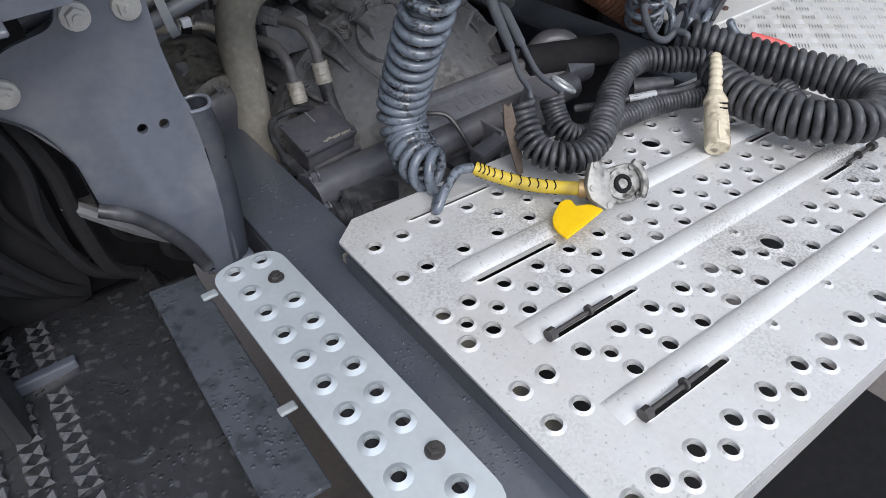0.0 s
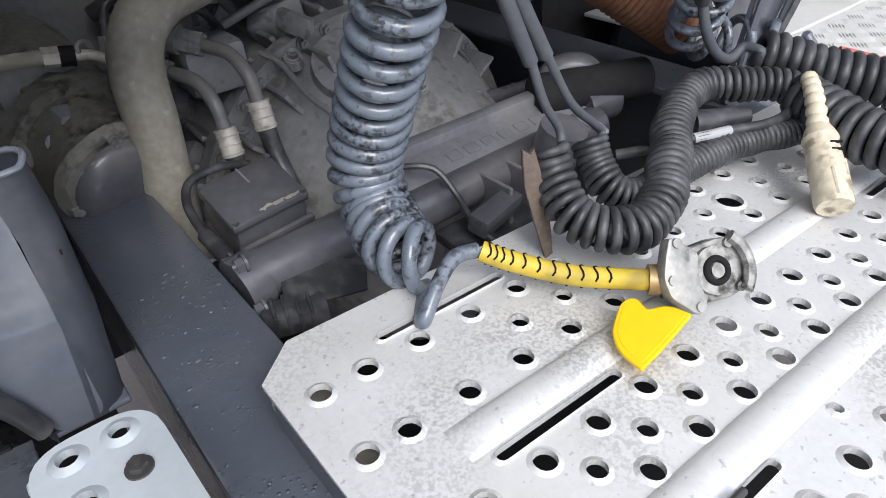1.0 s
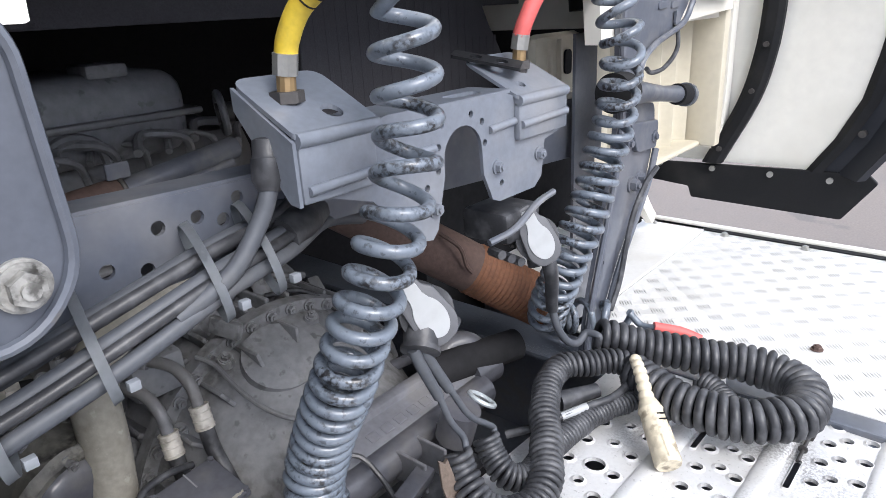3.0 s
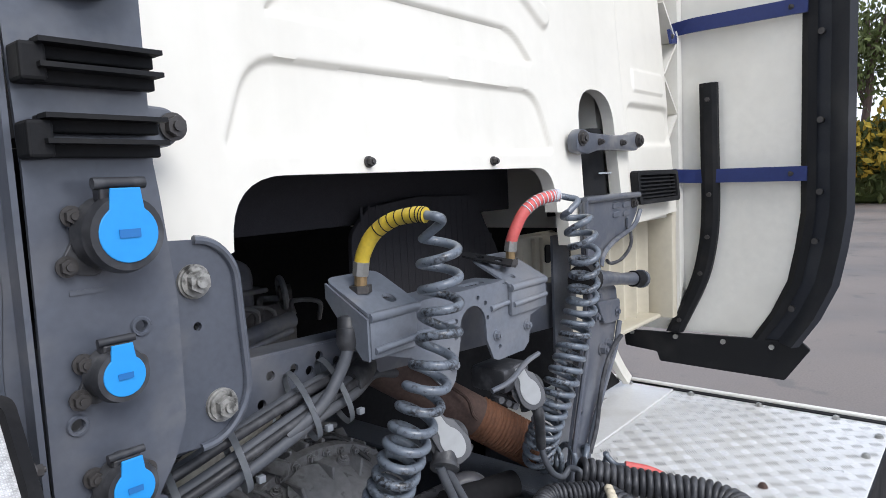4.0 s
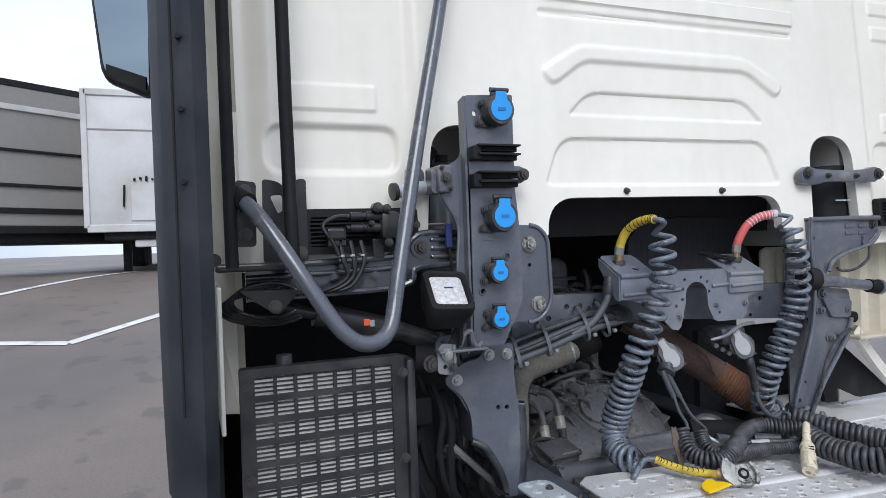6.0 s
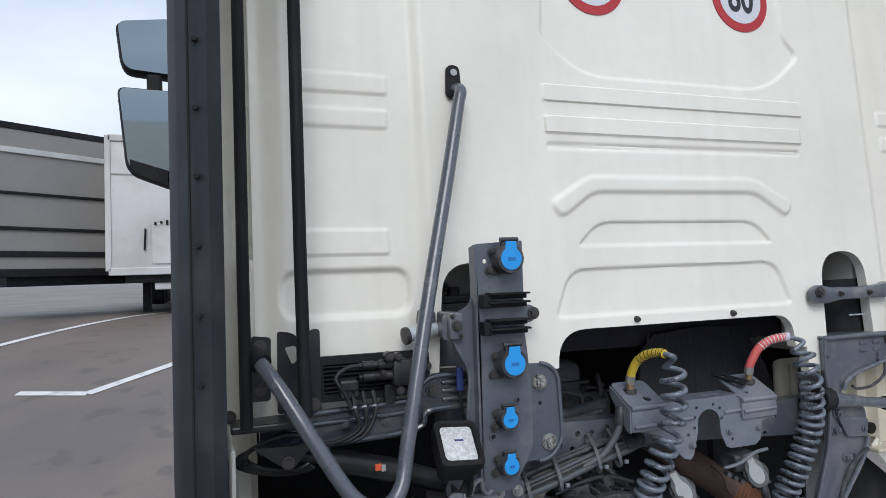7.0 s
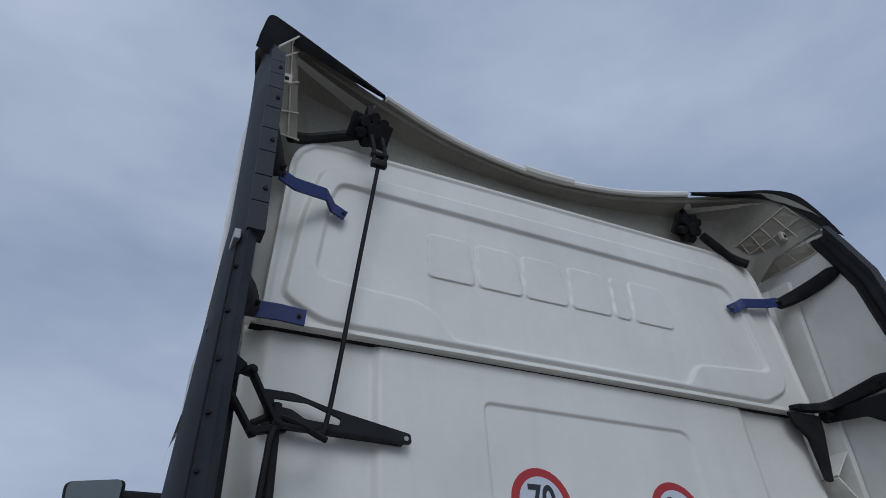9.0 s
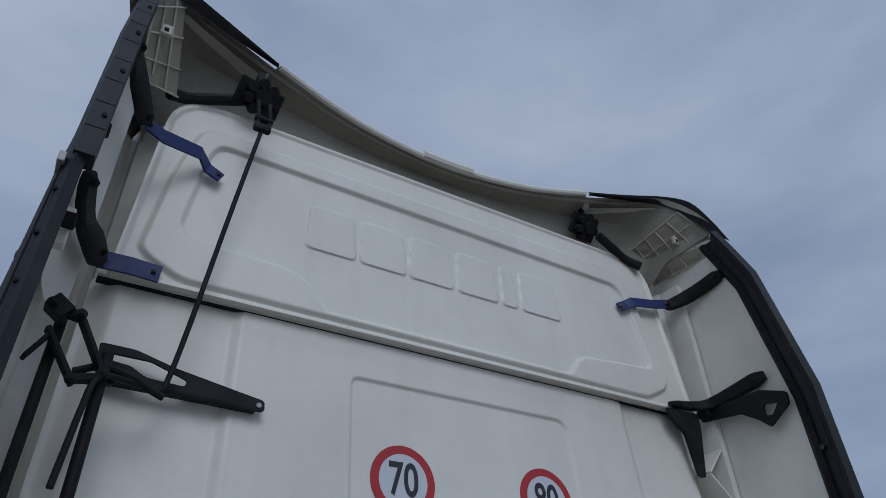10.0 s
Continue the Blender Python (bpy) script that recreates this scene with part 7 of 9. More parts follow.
moulded_arm([(-1.125, 0.050, 3.165), (-1.150, -0.015, 3.172), (-1.178, -0.07, 3.185), (-1.192, -0.13, 3.205), (-1.202, -0.205, 3.240)], [0.075, 0.080, 0.060, 0.055, 0.045], "black moulded arm from the cab seam to the near fairing")
def corner_web(s, sheet_, label, ribs):
    """A ribbed plastic sheet that closes the corner under the roof deflector."""
    t = thing("corner_web", label, "plastic web", sheet_[0])
    a, b, c, d = (Vector(p) for p in sheet_)
    n = (b - a).cross(d - a).normalized()
    n = n if n.y < 0 else -n
    at_ = lambda u, v, h=0.0: (a * (1 - u) + b * u) * (1 - v) + (d * (1 - u) + c * u) * v + n * h
    bm = loft([[at_(u, v) for u in (0, 0.25, 0.5, 0.75, 1)] for v in (0, 0.25, 0.5, 0.75, 1)])
    bmesh.ops.solidify(bm, geom=bm.faces[:], thickness=0.004)
    part("web", bm, SHELL, t)
    for u0, v0, u1, v1 in ribs:
        part("rib", tube(B(), [at_(u0, v0, 0.004), at_(u1, v1, 0.004)], 0.0032, 6), SHELL, t)
    part("rim", tube(B(), [at_(0, 0, 0.004), at_(1, 0, 0.004), at_(1, 1, 0.004), at_(0, 1, 0.004)], 0.004, 6), SHELL, t, smooth=True)
    part("clip", box(B(), -0.018, 0.018, -0.012, 0.006, -0.022, 0.022, 0.004, Matrix.Translation(at_(0.62, 0.42, 0.012))), SHELL, t)
    part("clip_gap", box(B(), -0.007, 0.007, -0.014, -0.010, -0.012, 0.004, 0.001, Matrix.Translation(at_(0.62, 0.42, 0.012))), INSIDE, t)
    part("top_arm", tube(B(), smooth_path([(s * 1.085, 0.10, 3.885), (s * 1.02, 0.13, 3.925), (s * 0.94, 0.12, 3.955), (s * 0.85, 0.11, 3.99)]), 0.021, 8), BLACK, t, smooth=True)


corner_web(1, ((1.12, 0.16, 4.03), (1.215, -0.09, 4.135), (1.285, -0.22, 3.87), (1.25, 0.18, 3.87)), "pale ribbed plastic web between the roof deflector and the far fairing", ((0.1, 0, 0.1, 1), (0.3, 0, 0.3, 1), (0.5, 0, 0.5, 1), (0.75, 0, 0.75, 1), (0, 0.33, 1, 0.33), (0, 0.66, 1, 0.66)))
corner_web(-1, ((-1.130, -0.05, 4.225), (-1.205, -0.18, 3.99), (-1.185, -0.03, 3.77), (-1.062, 0.08, 3.86)), "pale moulded plastic web between the roof deflector and the near fairing", ((0, 0.15, 1, 0.15), (0.35, 0, 0.35, 1), (0, 0.45, 1, 0.45), (0.7, 0.1, 0.7, 0.9), (0, 0.75, 1, 0.75)))
near_panel = thing("fairing_liner", "pale moulded liner strip inside the near fairing", "liner", (-1.21, -0.1, 3.4))
bm = loft([[Vector((-1.230, -0.30 + 0.25 * max(0, z - 3.45), z)), Vector((-1.226, -0.24 + 0.25 * max(0, z - 3.45), z)), Vector((-1.222, -0.10, z)), Vector((-1.205, 0.0, z)), Vector((-1.165, 0.06, z))] for z in np.linspace(2.98, 3.95, 12)])
part("liner", bm, WHITE_SIDE, near_panel, smooth=True)
for z in (3.02, 3.08, 3.30, 3.36, 3.62, 3.70):
    part("tab", box(B(), -1.225, -1.198, -0.225, -0.185, z, z + 0.035, 0.004), WHITE_SIDE, near_panel)
for z in (3.05, 3.33):
    part("clip", box(B(), -1.222, -1.190, -0.26, -0.23, z, z + 0.03, 0.004), INSIDE, near_panel)
skirt = thing("fairing_skirt", "scuffed black plastic skirt under the side fairing", "skirt", (1.28, 0, 1.1))
bm = B()
prism(bm, rounded([(0.252, 1.203), (0.245, 1.148), (0.135, 1.139), (0.125, 1.108), (-0.255, 1.100), (-0.323, 1.20), (-0.30, 1.222)], 0.006), 0.012, YZ(1.255), 0.002)
part("flap", bm, BLACK, skirt)
for y in (0.22, 0.07, -0.08, -0.22):
    part("rivet", cyl(B(), (1.256, y, 1.198), (1.248, y, 1.198), 0.008, n=10), ZINC, skirt)
rod = thing("fairing_stay", "black curved channel stay inside the side fairing", "stay", (1.25, 0, 1.2))
rl = smooth_path([(1.252, -0.042, 2.0), (1.252, -0.044, 1.8), (1.252, -0.045, 1.62), (1.252, -0.035, 1.50), (1.252, -0.005, 1.38), (1.252, 0.072, 1.215)], 8)
bm = B()
rows = [[bm.verts.new(p + Vector((dx, dy, 0))) for dx, dy in ((0.012, -0.026), (-0.006, -0.026), (-0.012, -0.012), (-0.012, 0.012), (-0.006, 0.026), (0.012, 0.026))] for p in rl]
for a, b in zip(rows, rows[1:]):
    for i in range(5):
        bm.faces.new((a[i], a[i + 1], b[i + 1], b[i]))
part("channel", bm, BLACK, rod)
for k in (2, 14, 22, 30, 38):
    part("bolt", cyl(B(), rl[min(k, len(rl) - 1)] + Vector((-0.010, 0, 0)), rl[min(k, len(rl) - 1)] + Vector((-0.020, 0, 0)), 0.007, n=8), DARKBOLT, rod)

# speed discs: a white disc with a red ring and black figures
def speed_disc(x, z, digits):
    t = thing("speed_sticker", "round white and red speed sticker reading " + digits + " on the cab wall", "sticker", (x, 0.07, z), group="speed stickers")
    y = -0.001
    part("red_disc", cyl(B(), (x, y + 0.011, z), (x, y + 0.007, z), 0.105, n=64), SIGN_R, t, lean=True)
    part("white_disc", cyl(B(), (x, y + 0.008, z), (x, y + 0.006, z), 0.079, n=64), SIGN_W, t, lean=True)
    cu = bpy.data.curves.new("digits", "FONT")
    cu.body, cu.size, cu.align_x, cu.align_y, cu.extrude, cu.offset = digits, 0.115, "CENTER", "CENTER", 0.0006, 0.0018
    tmp = bpy.data.objects.new("digits", cu)
    scene.collection.objects.link(tmp)
    me = bpy.data.meshes.new_from_object(tmp.evaluated_get(bpy.context.evaluated_depsgraph_get()))
    bpy.data.objects.remove(tmp)
    bm = B()
    bm.from_mesh(me)
    bpy.data.meshes.remove(me)
    bm.transform(XZ(y + 0.005) @ Matrix.Diagonal((0.86, 1.18, 1, 1)))
    bm.transform(Matrix.Translation((x, 0, z)))
    part("number", bm, SIGN_K, t, lean=True)


speed_disc(-0.203, 2.716, "70")
speed_disc(0.322, 2.718, "80")

# ---- near-side fittings below the wall ----
louvre = thing("wall_louvre", "black louvred vent in the cab wall", "vent", (-0.88, 0, 1.69))
part("frame", flat(pierced(rr(-1.004, -0.748, 1.634, 1.732, 0.010), [rr(-0.992, -0.765, 1.650, 1.714, 0.005)], 0.014), XZ(-0.016)), BLACK, louvre, lean=True)
part("backing", box(B(), -0.998, -0.755, -0.003, 0.003, 1.640, 1.727), RUBBER, louvre, lean=True)
for i in range(7):
    part("blade", box(B(), -0.992, -0.765, -0.014, -0.004, 1.653 + 0.0090 * i, 1.6565 + 0.0090 * i), BLACK, louvre, lean=True)
louvre2 = thing("wall_louvre", "black louvred vent in the cab wall", "vent", (0.87, 0, 1.70))
part("frame", flat(pierced(rr(0.757, 1.036, 1.655, 1.742, 0.015), [rr(0.770, 1.020, 1.667, 1.730, 0.008)], 0.02), XZ(-0.022)), BLACK, louvre2, lean=True)
part("backing", box(B(), 0.762, 1.03, -0.004, 0.003, 1.660, 1.738), RUBBER, louvre2, lean=True)
for i in range(6):
    part("blade", box(B(), 0.770, 1.020, -0.016, -0.006, 1.670 + 0.010 * i, 1.674 + 0.010 * i), BLACK, louvre2, lean=True)

pipe_end = thing("wall_spigot", "short grey pipe stub with a black cap on the cab wall", "pipe stub", (-0.8, -0.03, 1.775))
part("stub", tube(B(), [Vector((-0.722, -0.018, 1.778)).lerp(Vector((-0.800, -0.030, 1.768)), t) for t in (0, 0.30, 0.32, 0.42, 0.44, 0.62, 0.64, 0.74, 0.76, 1.0)], 0, 20, radii=[0.0165, 0.0165, 0.0185, 0.0185, 0.0160, 0.0160, 0.0180, 0.0180, 0.0160, 0.0160]), ALU2, pipe_end, smooth=True)
part("elbow", tube(B(), smooth_path([(-0.724, -0.018, 1.778), (-0.712, -0.010, 1.779), (-0.706, 0.010, 1.779), (-0.706, 0.040, 1.779)]), 0.0150, 16), ALU2, pipe_end, smooth=True)
part("cap", tube(B(), [Vector((-0.798, -0.0297, 1.7683)).lerp(Vector((-0.811, -0.0317, 1.7666)), t) for t in (0, 0.1, 0.5, 0.9, 1.0)], 0, 22, radii=[0.014, 0.0195, 0.0205, 0.0195, 0.012]), GLOSSBLACK, pipe_end, smooth=True)

tilt = thing("tilt_beam", "glossy dark grey cab tilt beam under the wall", "beam", (-0.85, -0.03, 1.6))
t_out = rounded([(-1.13, 1.545), (-0.80, 1.553), (-0.765, 1.592), (-0.66, 1.601), (-0.64, 1.601), (-0.64, 1.672), (-0.735, 1.676), (-0.768, 1.664), (-0.80, 1.625), (-1.13, 1.615)], 0.012)
plate("web", t_out, -0.02, 0.02, GLOSSBEAM, tilt)
part("top_lip", tube(B(), smooth_path([(-1.13, -0.043, 1.613), (-0.82, -0.043, 1.622), (-0.79, -0.043, 1.634), (-0.768, -0.043, 1.662), (-0.735, -0.043, 1.674), (-0.645, -0.043, 1.671)]), 0.007, 8), GLOSSBEAM, tilt, smooth=True)
part("bottom_lip", tube(B(), smooth_path([(-1.13, -0.043, 1.547), (-0.81, -0.043, 1.556), (-0.765, -0.043, 1.593), (-0.72, -0.043, 1.599), (-0.645, -0.043, 1.602)]), 0.007, 8), GLOSSBEAM, tilt, smooth=True)
part("boss", cyl(B(), (-0.751, -0.04, 1.642), (-0.751, -0.047, 1.642), 0.024, n=24), GLOSSBEAM, tilt, smooth=True)
part("boss_bolt", bolt(B(), (-0.751, -0.047, 1.642), (0, -1, 0), 0.012, 0.010), DARKBOLT, tilt)
for x in (-0.86, -0.95):
    part("bolt", bolt(B(), (x, -0.041, 1.585), (0, -1, 0), 0.009, 0.008), GLOSSBEAM, tilt)
part("mid_bead", tube(B(), smooth_path([(-1.13, -0.042, 1.590), (-0.84, -0.042, 1.598), (-0.80, -0.042, 1.606)]), 0.0065, 10), GLOSSBEAM, tilt, smooth=True)
for i in range(3):
    part("pressed_slot", box(B(), -0.728, -0.655, -0.048, -0.038, 1.614 + 0.019 * i, 1.625 + 0.019 * i, 0.0048), GLOSSBEAM, tilt)
pullcord = thing("blue_pull_tab", "blue release tab on a dark cord", "release tab", (-0.69, -0.06, 1.66))
part("tab", box(B(), -0.698, -0.682, -0.068, -0.058, 1.638, 1.692, 0.003), STRAP, pullcord)
part("cord", tube(B(), smooth_path([(-0.69, -0.063, 1.64), (-0.688, -0.068, 1.60), (-0.682, -0.07, 1.55), (-0.684, -0.07, 1.50)]), 0.003, 6), RUBBER, pullcord)
part("rod_eye", cyl(B(), (-0.731, -0.045, 1.692), (-0.696, -0.058, 1.692), 0.0035, n=8), DARKBOLT, pullcord)

valve = thing("tilt_valve", "black hydraulic valve block with thin hoses on the beam", "valve", (-0.86, -0.05, 1.70))
part("block", box(B(), -0.850, -0.806, -0.080, -0.02, 1.662, 1.722, 0.010), GLOSSBLACK, valve, smooth=True)
part("side_block", box(B(), -0.808, -0.772, -0.070, -0.02, 1.668, 1.718, 0.012), GLOSSBLACK, valve, smooth=True)
for z in (1.712, 1.688):
    part("body", tube(B(), [(-0.922, -0.062, z), (-0.915, -0.062, z), (-0.914, -0.062, z), (-0.888, -0.062, z), (-0.887, -0.062, z), (-0.880, -0.062, z), (-0.879, -0.062, z), (-0.845, -0.062, z)], 0, 14, radii=[0.006, 0.006, 0.010, 0.010, 0.0075, 0.0075, 0.0105, 0.0105]), GLOSSBLACK, valve, smooth=True)
for x, z, q in ((-0.858, 1.730, 0.011), (-0.838, 1.728, 0.009), (-0.836, 1.655, 0.010), (-0.872, 1.697, 0.006)):
    part("knob", cyl(B(), (x, -0.085, z), (x, -0.062, z), q, n=14), GLOSSBLACK, valve, smooth=True)
    part("knob_bolt", bolt(B(), (x, -0.085, z), (0, -1, 0), q * 0.6, 0.006), DARKBOLT, valve)
part("connector", box(B(), -0.969, -0.928, -0.090, -0.055, 1.662, 1.688, 0.006), GLOSSBLACK, valve)
for i in range(3):
    part("connector_leg", box(B(), -0.967 + 0.014 * i, -0.957 + 0.014 * i, -0.086, -0.068, 1.650, 1.664, 0.002), GLOSSBLACK, valve)
part("tail_bracket", box(B(), -0.862, -0.838, -0.05, -0.03, 1.620, 1.664, 0.003), GLOSSBLACK, valve)
for i in range(3):
    x = -0.94 + 0.022 * i
    part("hose", tube(B(), smooth_path([(x, -0.075, 1.66), (x + 0.004, -0.085, 1.62), (x + 0.01 * (1 - i), -0.085, 1.585), (x - 0.04, -0.08, 1.56), (x - 0.12, -0.06, 1.555)]), 0.005, 8), GLOSSBLACK, valve, smooth=True)
    part("ferrule", cyl(B(), (x + 0.002, -0.083, 1.631), (x + 0.002, -0.084, 1.627), 0.0055, n=10), WHITECAP, valve)
part("arched_hose", tube(B(), smooth_path([(-0.920, -0.062, 1.712), (-0.95, -0.07, 1.710), (-0.976, -0.08, 1.692), (-0.958, -0.085, 1.66), (-0.945, -0.085, 1.63)]), 0.005, 8), GLOSSBLACK, valve, smooth=True)
for z in (1.823,):
    part("stud", bolt(B(), (-0.751, -0.012, z - 0.13), (0, -1, 0), 0.008, 0.01), DARKBOLT, valve)

mounts = thing("rod_mount", "black steel mount plates at the foot of the upright rods", "bracket", (-1.08, -0.05, 1.6))
plate("outer_plate", rounded([(-1.15, 1.655), (-1.108, 1.655), (-1.105, 1.785), (-1.145, 1.79)], 0.008), -0.055, 0.006, GLOSSBLACK, mounts, [circle(-1.128, 1.77, 0.005, 8)])
plate("inner_plate", rounded([(-1.092, 1.62), (-1.0, 1.62), (-1.0, 1.795), (-1.02, 1.795), (-1.035, 1.77), (-1.06, 1.79), (-1.09, 1.795)], 0.008), -0.028, 0.006, GLOSSBLACK, mounts, [rounded([(-1.076, 1.760), (-1.050, 1.762), (-1.050, 1.728), (-1.060, 1.722)], 0.008)])
part("foot_arm", box(B(), -1.19, -1.04, -0.13, -0.05, 1.607, 1.622, 0.004), GLOSSBLACK, mounts)
part("triangle", flat(prism(B(), rounded([(-1.15, 1.57), (-1.03, 1.565), (-1.075, 1.515)], 0.012), 0.01), XZ(-0.09)), GLOSSBLACK, mounts)
for x, z in ((-1.128, 1.768), (-1.128, 1.68), (-1.08, 1.535), (-1.19, 1.63), (-1.02, 1.64)):
    part("bolt", bolt(B(), (x, -0.064 if z > 1.6 else -0.102, z), (0, -1, 0), 0.010, 0.008), DARKBOLT, mounts)
for k in range(4):
    c = Vector((-1.09, -0.06 + 0.012 * k, 1.545 - 0.006 * k))
    part("loose_hose", tube(B(), [c + Vector((0.07 * math.cos(q) * (1 + 0.1 * k), 0.02 * math.sin(2 * q), 0.035 * math.sin(q))) for q in np.linspace(0.5, 5.6, 22)], 0.0045, 8), GLOSSBLACK, mounts, smooth=True)

strut = thing("tilt_cylinder", "dark hydraulic tilt cylinder with a red marking tag", "cylinder", (-0.85, 0.0, 1.46))
part("rod", cyl(B(), (-1.06, 0.0, 1.525), (-0.97, 0.0, 1.50), 0.013, n=14), GLOSSBLACK, strut, smooth=True)
part("barrel", cyl(B(), (-0.985, 0.0, 1.505), (-0.80, 0.0, 1.452), 0.028, n=22), GLOSSBLACK, strut, smooth=True)
part("end", cyl(B(), (-0.80, 0.0, 1.452), (-0.68, 0.0, 1.405), 0.024, n=20), GLOSSBLACK, strut, smooth=True)
part("tag", box(B(), -0.884, -0.870, -0.032, -0.024, 1.474, 1.488, 0.001), mat("orange_red_tag", (0.75, 0.12, 0.04), 0.5), strut)
part("tag_white", box(B(), -0.870, -0.860, -0.032, -0.024, 1.471, 1.485, 0.001), WHITECAP, strut)
part("clevis", cyl(B(), (-0.69, -0.03, 1.408), (-0.69, 0.03, 1.408), 0.03, n=18), STEEL, strut, smooth=True)

COOLER = mat("dusty_black_cooler_frame", (0.020, 0.021, 0.024), 0.5, var=0.2, scale=9, fine=140, bump=0.08, dirt=(0.10, 0.098, 0.09), dirt_amount=0.2, dirt_scale=12, dirt_sharp=0.15)
cooler = thing("cooler_grille", "black framed cooler with a slatted grille beside the chassis", "cooler", (-0.98, -0.05, 0.95))
part("frame", flat(pierced(rr(-1.152, -0.812, 0.98, 1.412, 0.008), [rr(-1.124, -0.840, 1.0, 1.394, 0.004)], 0.03), XZ(-0.085)), COOLER, cooler)
part("core", box(B(), -1.13, -0.835, -0.0738, -0.02, 0.985, 1.40), FINS, cooler, "dusty aluminium fins")
for i in range(6):
    x = -1.124 + 0.0406 * (i + 1)
    part("upright", box(B(), x - 0.0035, x + 0.0035, -0.082, -0.072, 1.0, 1.394), COOLER, cooler)
for j in range(9):
    z = 1.394 - 0.044 * (j + 1)
    part("cross_bar", box(B(), -1.124, -0.84, -0.0832, -0.071, z - 0.006, z + 0.006), COOLER, cooler)
for j in range(44):
    z = 1.390 - 0.0088 * j
    part("slat", box(B(), -1.124, -0.84, -0.0785, -0.0735, z - 0.0015, z + 0.0015), COOLER, cooler)
for x in (-1.138, -0.826):
    for z in (1.38, 1.2):
        part("bolt", bolt(B(), (x, -0.116, z), (0, -1, 0), 0.008, 0.006), DARKBOLT, cooler)
part("side_tank", box(B(), -0.812, -0.79, -0.10, -0.02, 0.98, 1.405, 0.01), COOLER, cooler, smooth=True)
part("filler_cap", cyl(B(), (-1.06, -0.05, 1.41), (-1.06, -0.05, 1.43), 0.016, n=14), CABLE, cooler)
part("side_panel_edge", box(B(), -1.190, -1.182, -0.14, 0.1, 1.30, 1.58, 0.003), WHITE_SIDE, cooler)

# hoses and housings beside the rail, the shade there put into their near-black colour
side_gear = thing("side_hoses", "dirty hoses and housings between cooler and rail, blackened for shade", "hoses", (-0.68, 0.0, 1.1))
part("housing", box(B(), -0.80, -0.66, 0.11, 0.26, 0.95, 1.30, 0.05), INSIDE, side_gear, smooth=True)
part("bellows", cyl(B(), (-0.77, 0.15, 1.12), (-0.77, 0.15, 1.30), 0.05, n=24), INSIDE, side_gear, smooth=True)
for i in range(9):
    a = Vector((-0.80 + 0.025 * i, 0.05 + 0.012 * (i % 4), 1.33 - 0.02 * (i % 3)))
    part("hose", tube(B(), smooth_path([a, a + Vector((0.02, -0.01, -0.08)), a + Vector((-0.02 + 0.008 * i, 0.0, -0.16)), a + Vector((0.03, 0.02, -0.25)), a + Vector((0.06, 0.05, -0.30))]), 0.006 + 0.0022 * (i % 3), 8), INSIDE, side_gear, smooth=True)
part("conduit_box", box(B(), -0.79, -0.71, 0.02, 0.09, 1.22, 1.29, 0.012), BLACK, side_gear, smooth=True)
for i in range(4):
    part("pipe", tube(B(), smooth_path([(-0.66, 0.06 + 0.03 * i, 1.16 - 0.02 * i), (-0.60, 0.05 + 0.03 * i, 1.10), (-0.55, 0.06 + 0.03 * i, 1.05), (-0.50, 0.12, 0.99)]), 0.009, 8), ENGINE2, side_gear, smooth=True)

WETSTRIP = mat("beaded_wet_plastic", (0.075, 0.084, 0.10), 0.28, var=0.2, scale=20, fine=120, bump=0.1, dirt=(0.03, 0.034, 0.04), dirt_amount=0.3, dirt_scale=55, dirt_sharp=0.06, drops=130)
fender = thing("mudguard", "dirty black plastic mudguard with moulded tread studs", "mudguard", (-0.7, -0.2, 1.0))
fl = []
for y in np.linspace(0.24, -0.95, 18):
    drop = -0.10 * max(0, (y - 0.06) / 0.18) ** 2 - 0.45 * max(0, (-0.5 - y) / 0.45) ** 2
    fl.append([Vector((x, y, 0.985 + drop + zz)) for x, zz in ((-1.20, -0.16), (-1.17, -0.05), (-1.10, -0.012), (-0.80, 0.0), (-0.72, 0.008), (-0.70, 0.0), (-0.622, 0.0), (-0.615, 0.012), (-0.60, 0.012), (-0.58, -0.02))])
part("shell", loft(fl), mat("wet_black_mudguard", (0.036, 0.037, 0.041), 0.24, var=0.25, scale=12, fine=90, spec=0.8, bump=0.25, dirt=(0.10, 0.105, 0.11), dirt_amount=0.24, dirt_scale=75, dirt_sharp=0.035, drops=120), fender, smooth=True)
part("cover_strip", flat(box(B(), -0.031, 0.031, -0.19, 0.19, -0.003, 0.003, 0.002), pose(-0.592, -0.182, 1.026, 0, 4, -1)), WETSTRIP, fender, "damp grey cover strip")
part("strip_edge", box(B(), -0.628, -0.572, 0.004, 0.012, 1.018, 1.030, 0.002), BLACK, fender)
for a in (-0.05, -0.27):
    part("clip", box(B(), -0.570, -0.550, a - 0.007, a + 0.005, 1.03, 1.035, 0.002), ALU2, fender)
part("rib", box(B(), -1.0, -0.725, -0.022, -0.008, 0.985, 1.004, 0.003), STEEL2, fender)
stud = B()
for u, v, a in ((-0.010, 0.009, 0.8), (0.010, 0.009, -0.8), (-0.010, -0.009, 2.3), (0.010, -0.009, -2.3)):
    c_, s_ = math.cos(a), math.sin(a)
    q = [stud.verts.new((0.8 * (u + x * c_ - y * s_), 0.8 * (v + x * s_ + y * c_), z)) for x, y, z in ((-0.009, -0.006, 0), (0.009, -0.006, 0), (0.0, 0.009, 0), (0.0, 0.004, 0.0075))]
    for f in ((0, 1, 3), (1, 2, 3), (2, 0, 3)):
        stud.faces.new([q[k] for k in f])
st_me = bpy.data.meshes.new("stud")
stud.to_mesh(st_me)
stud.free()
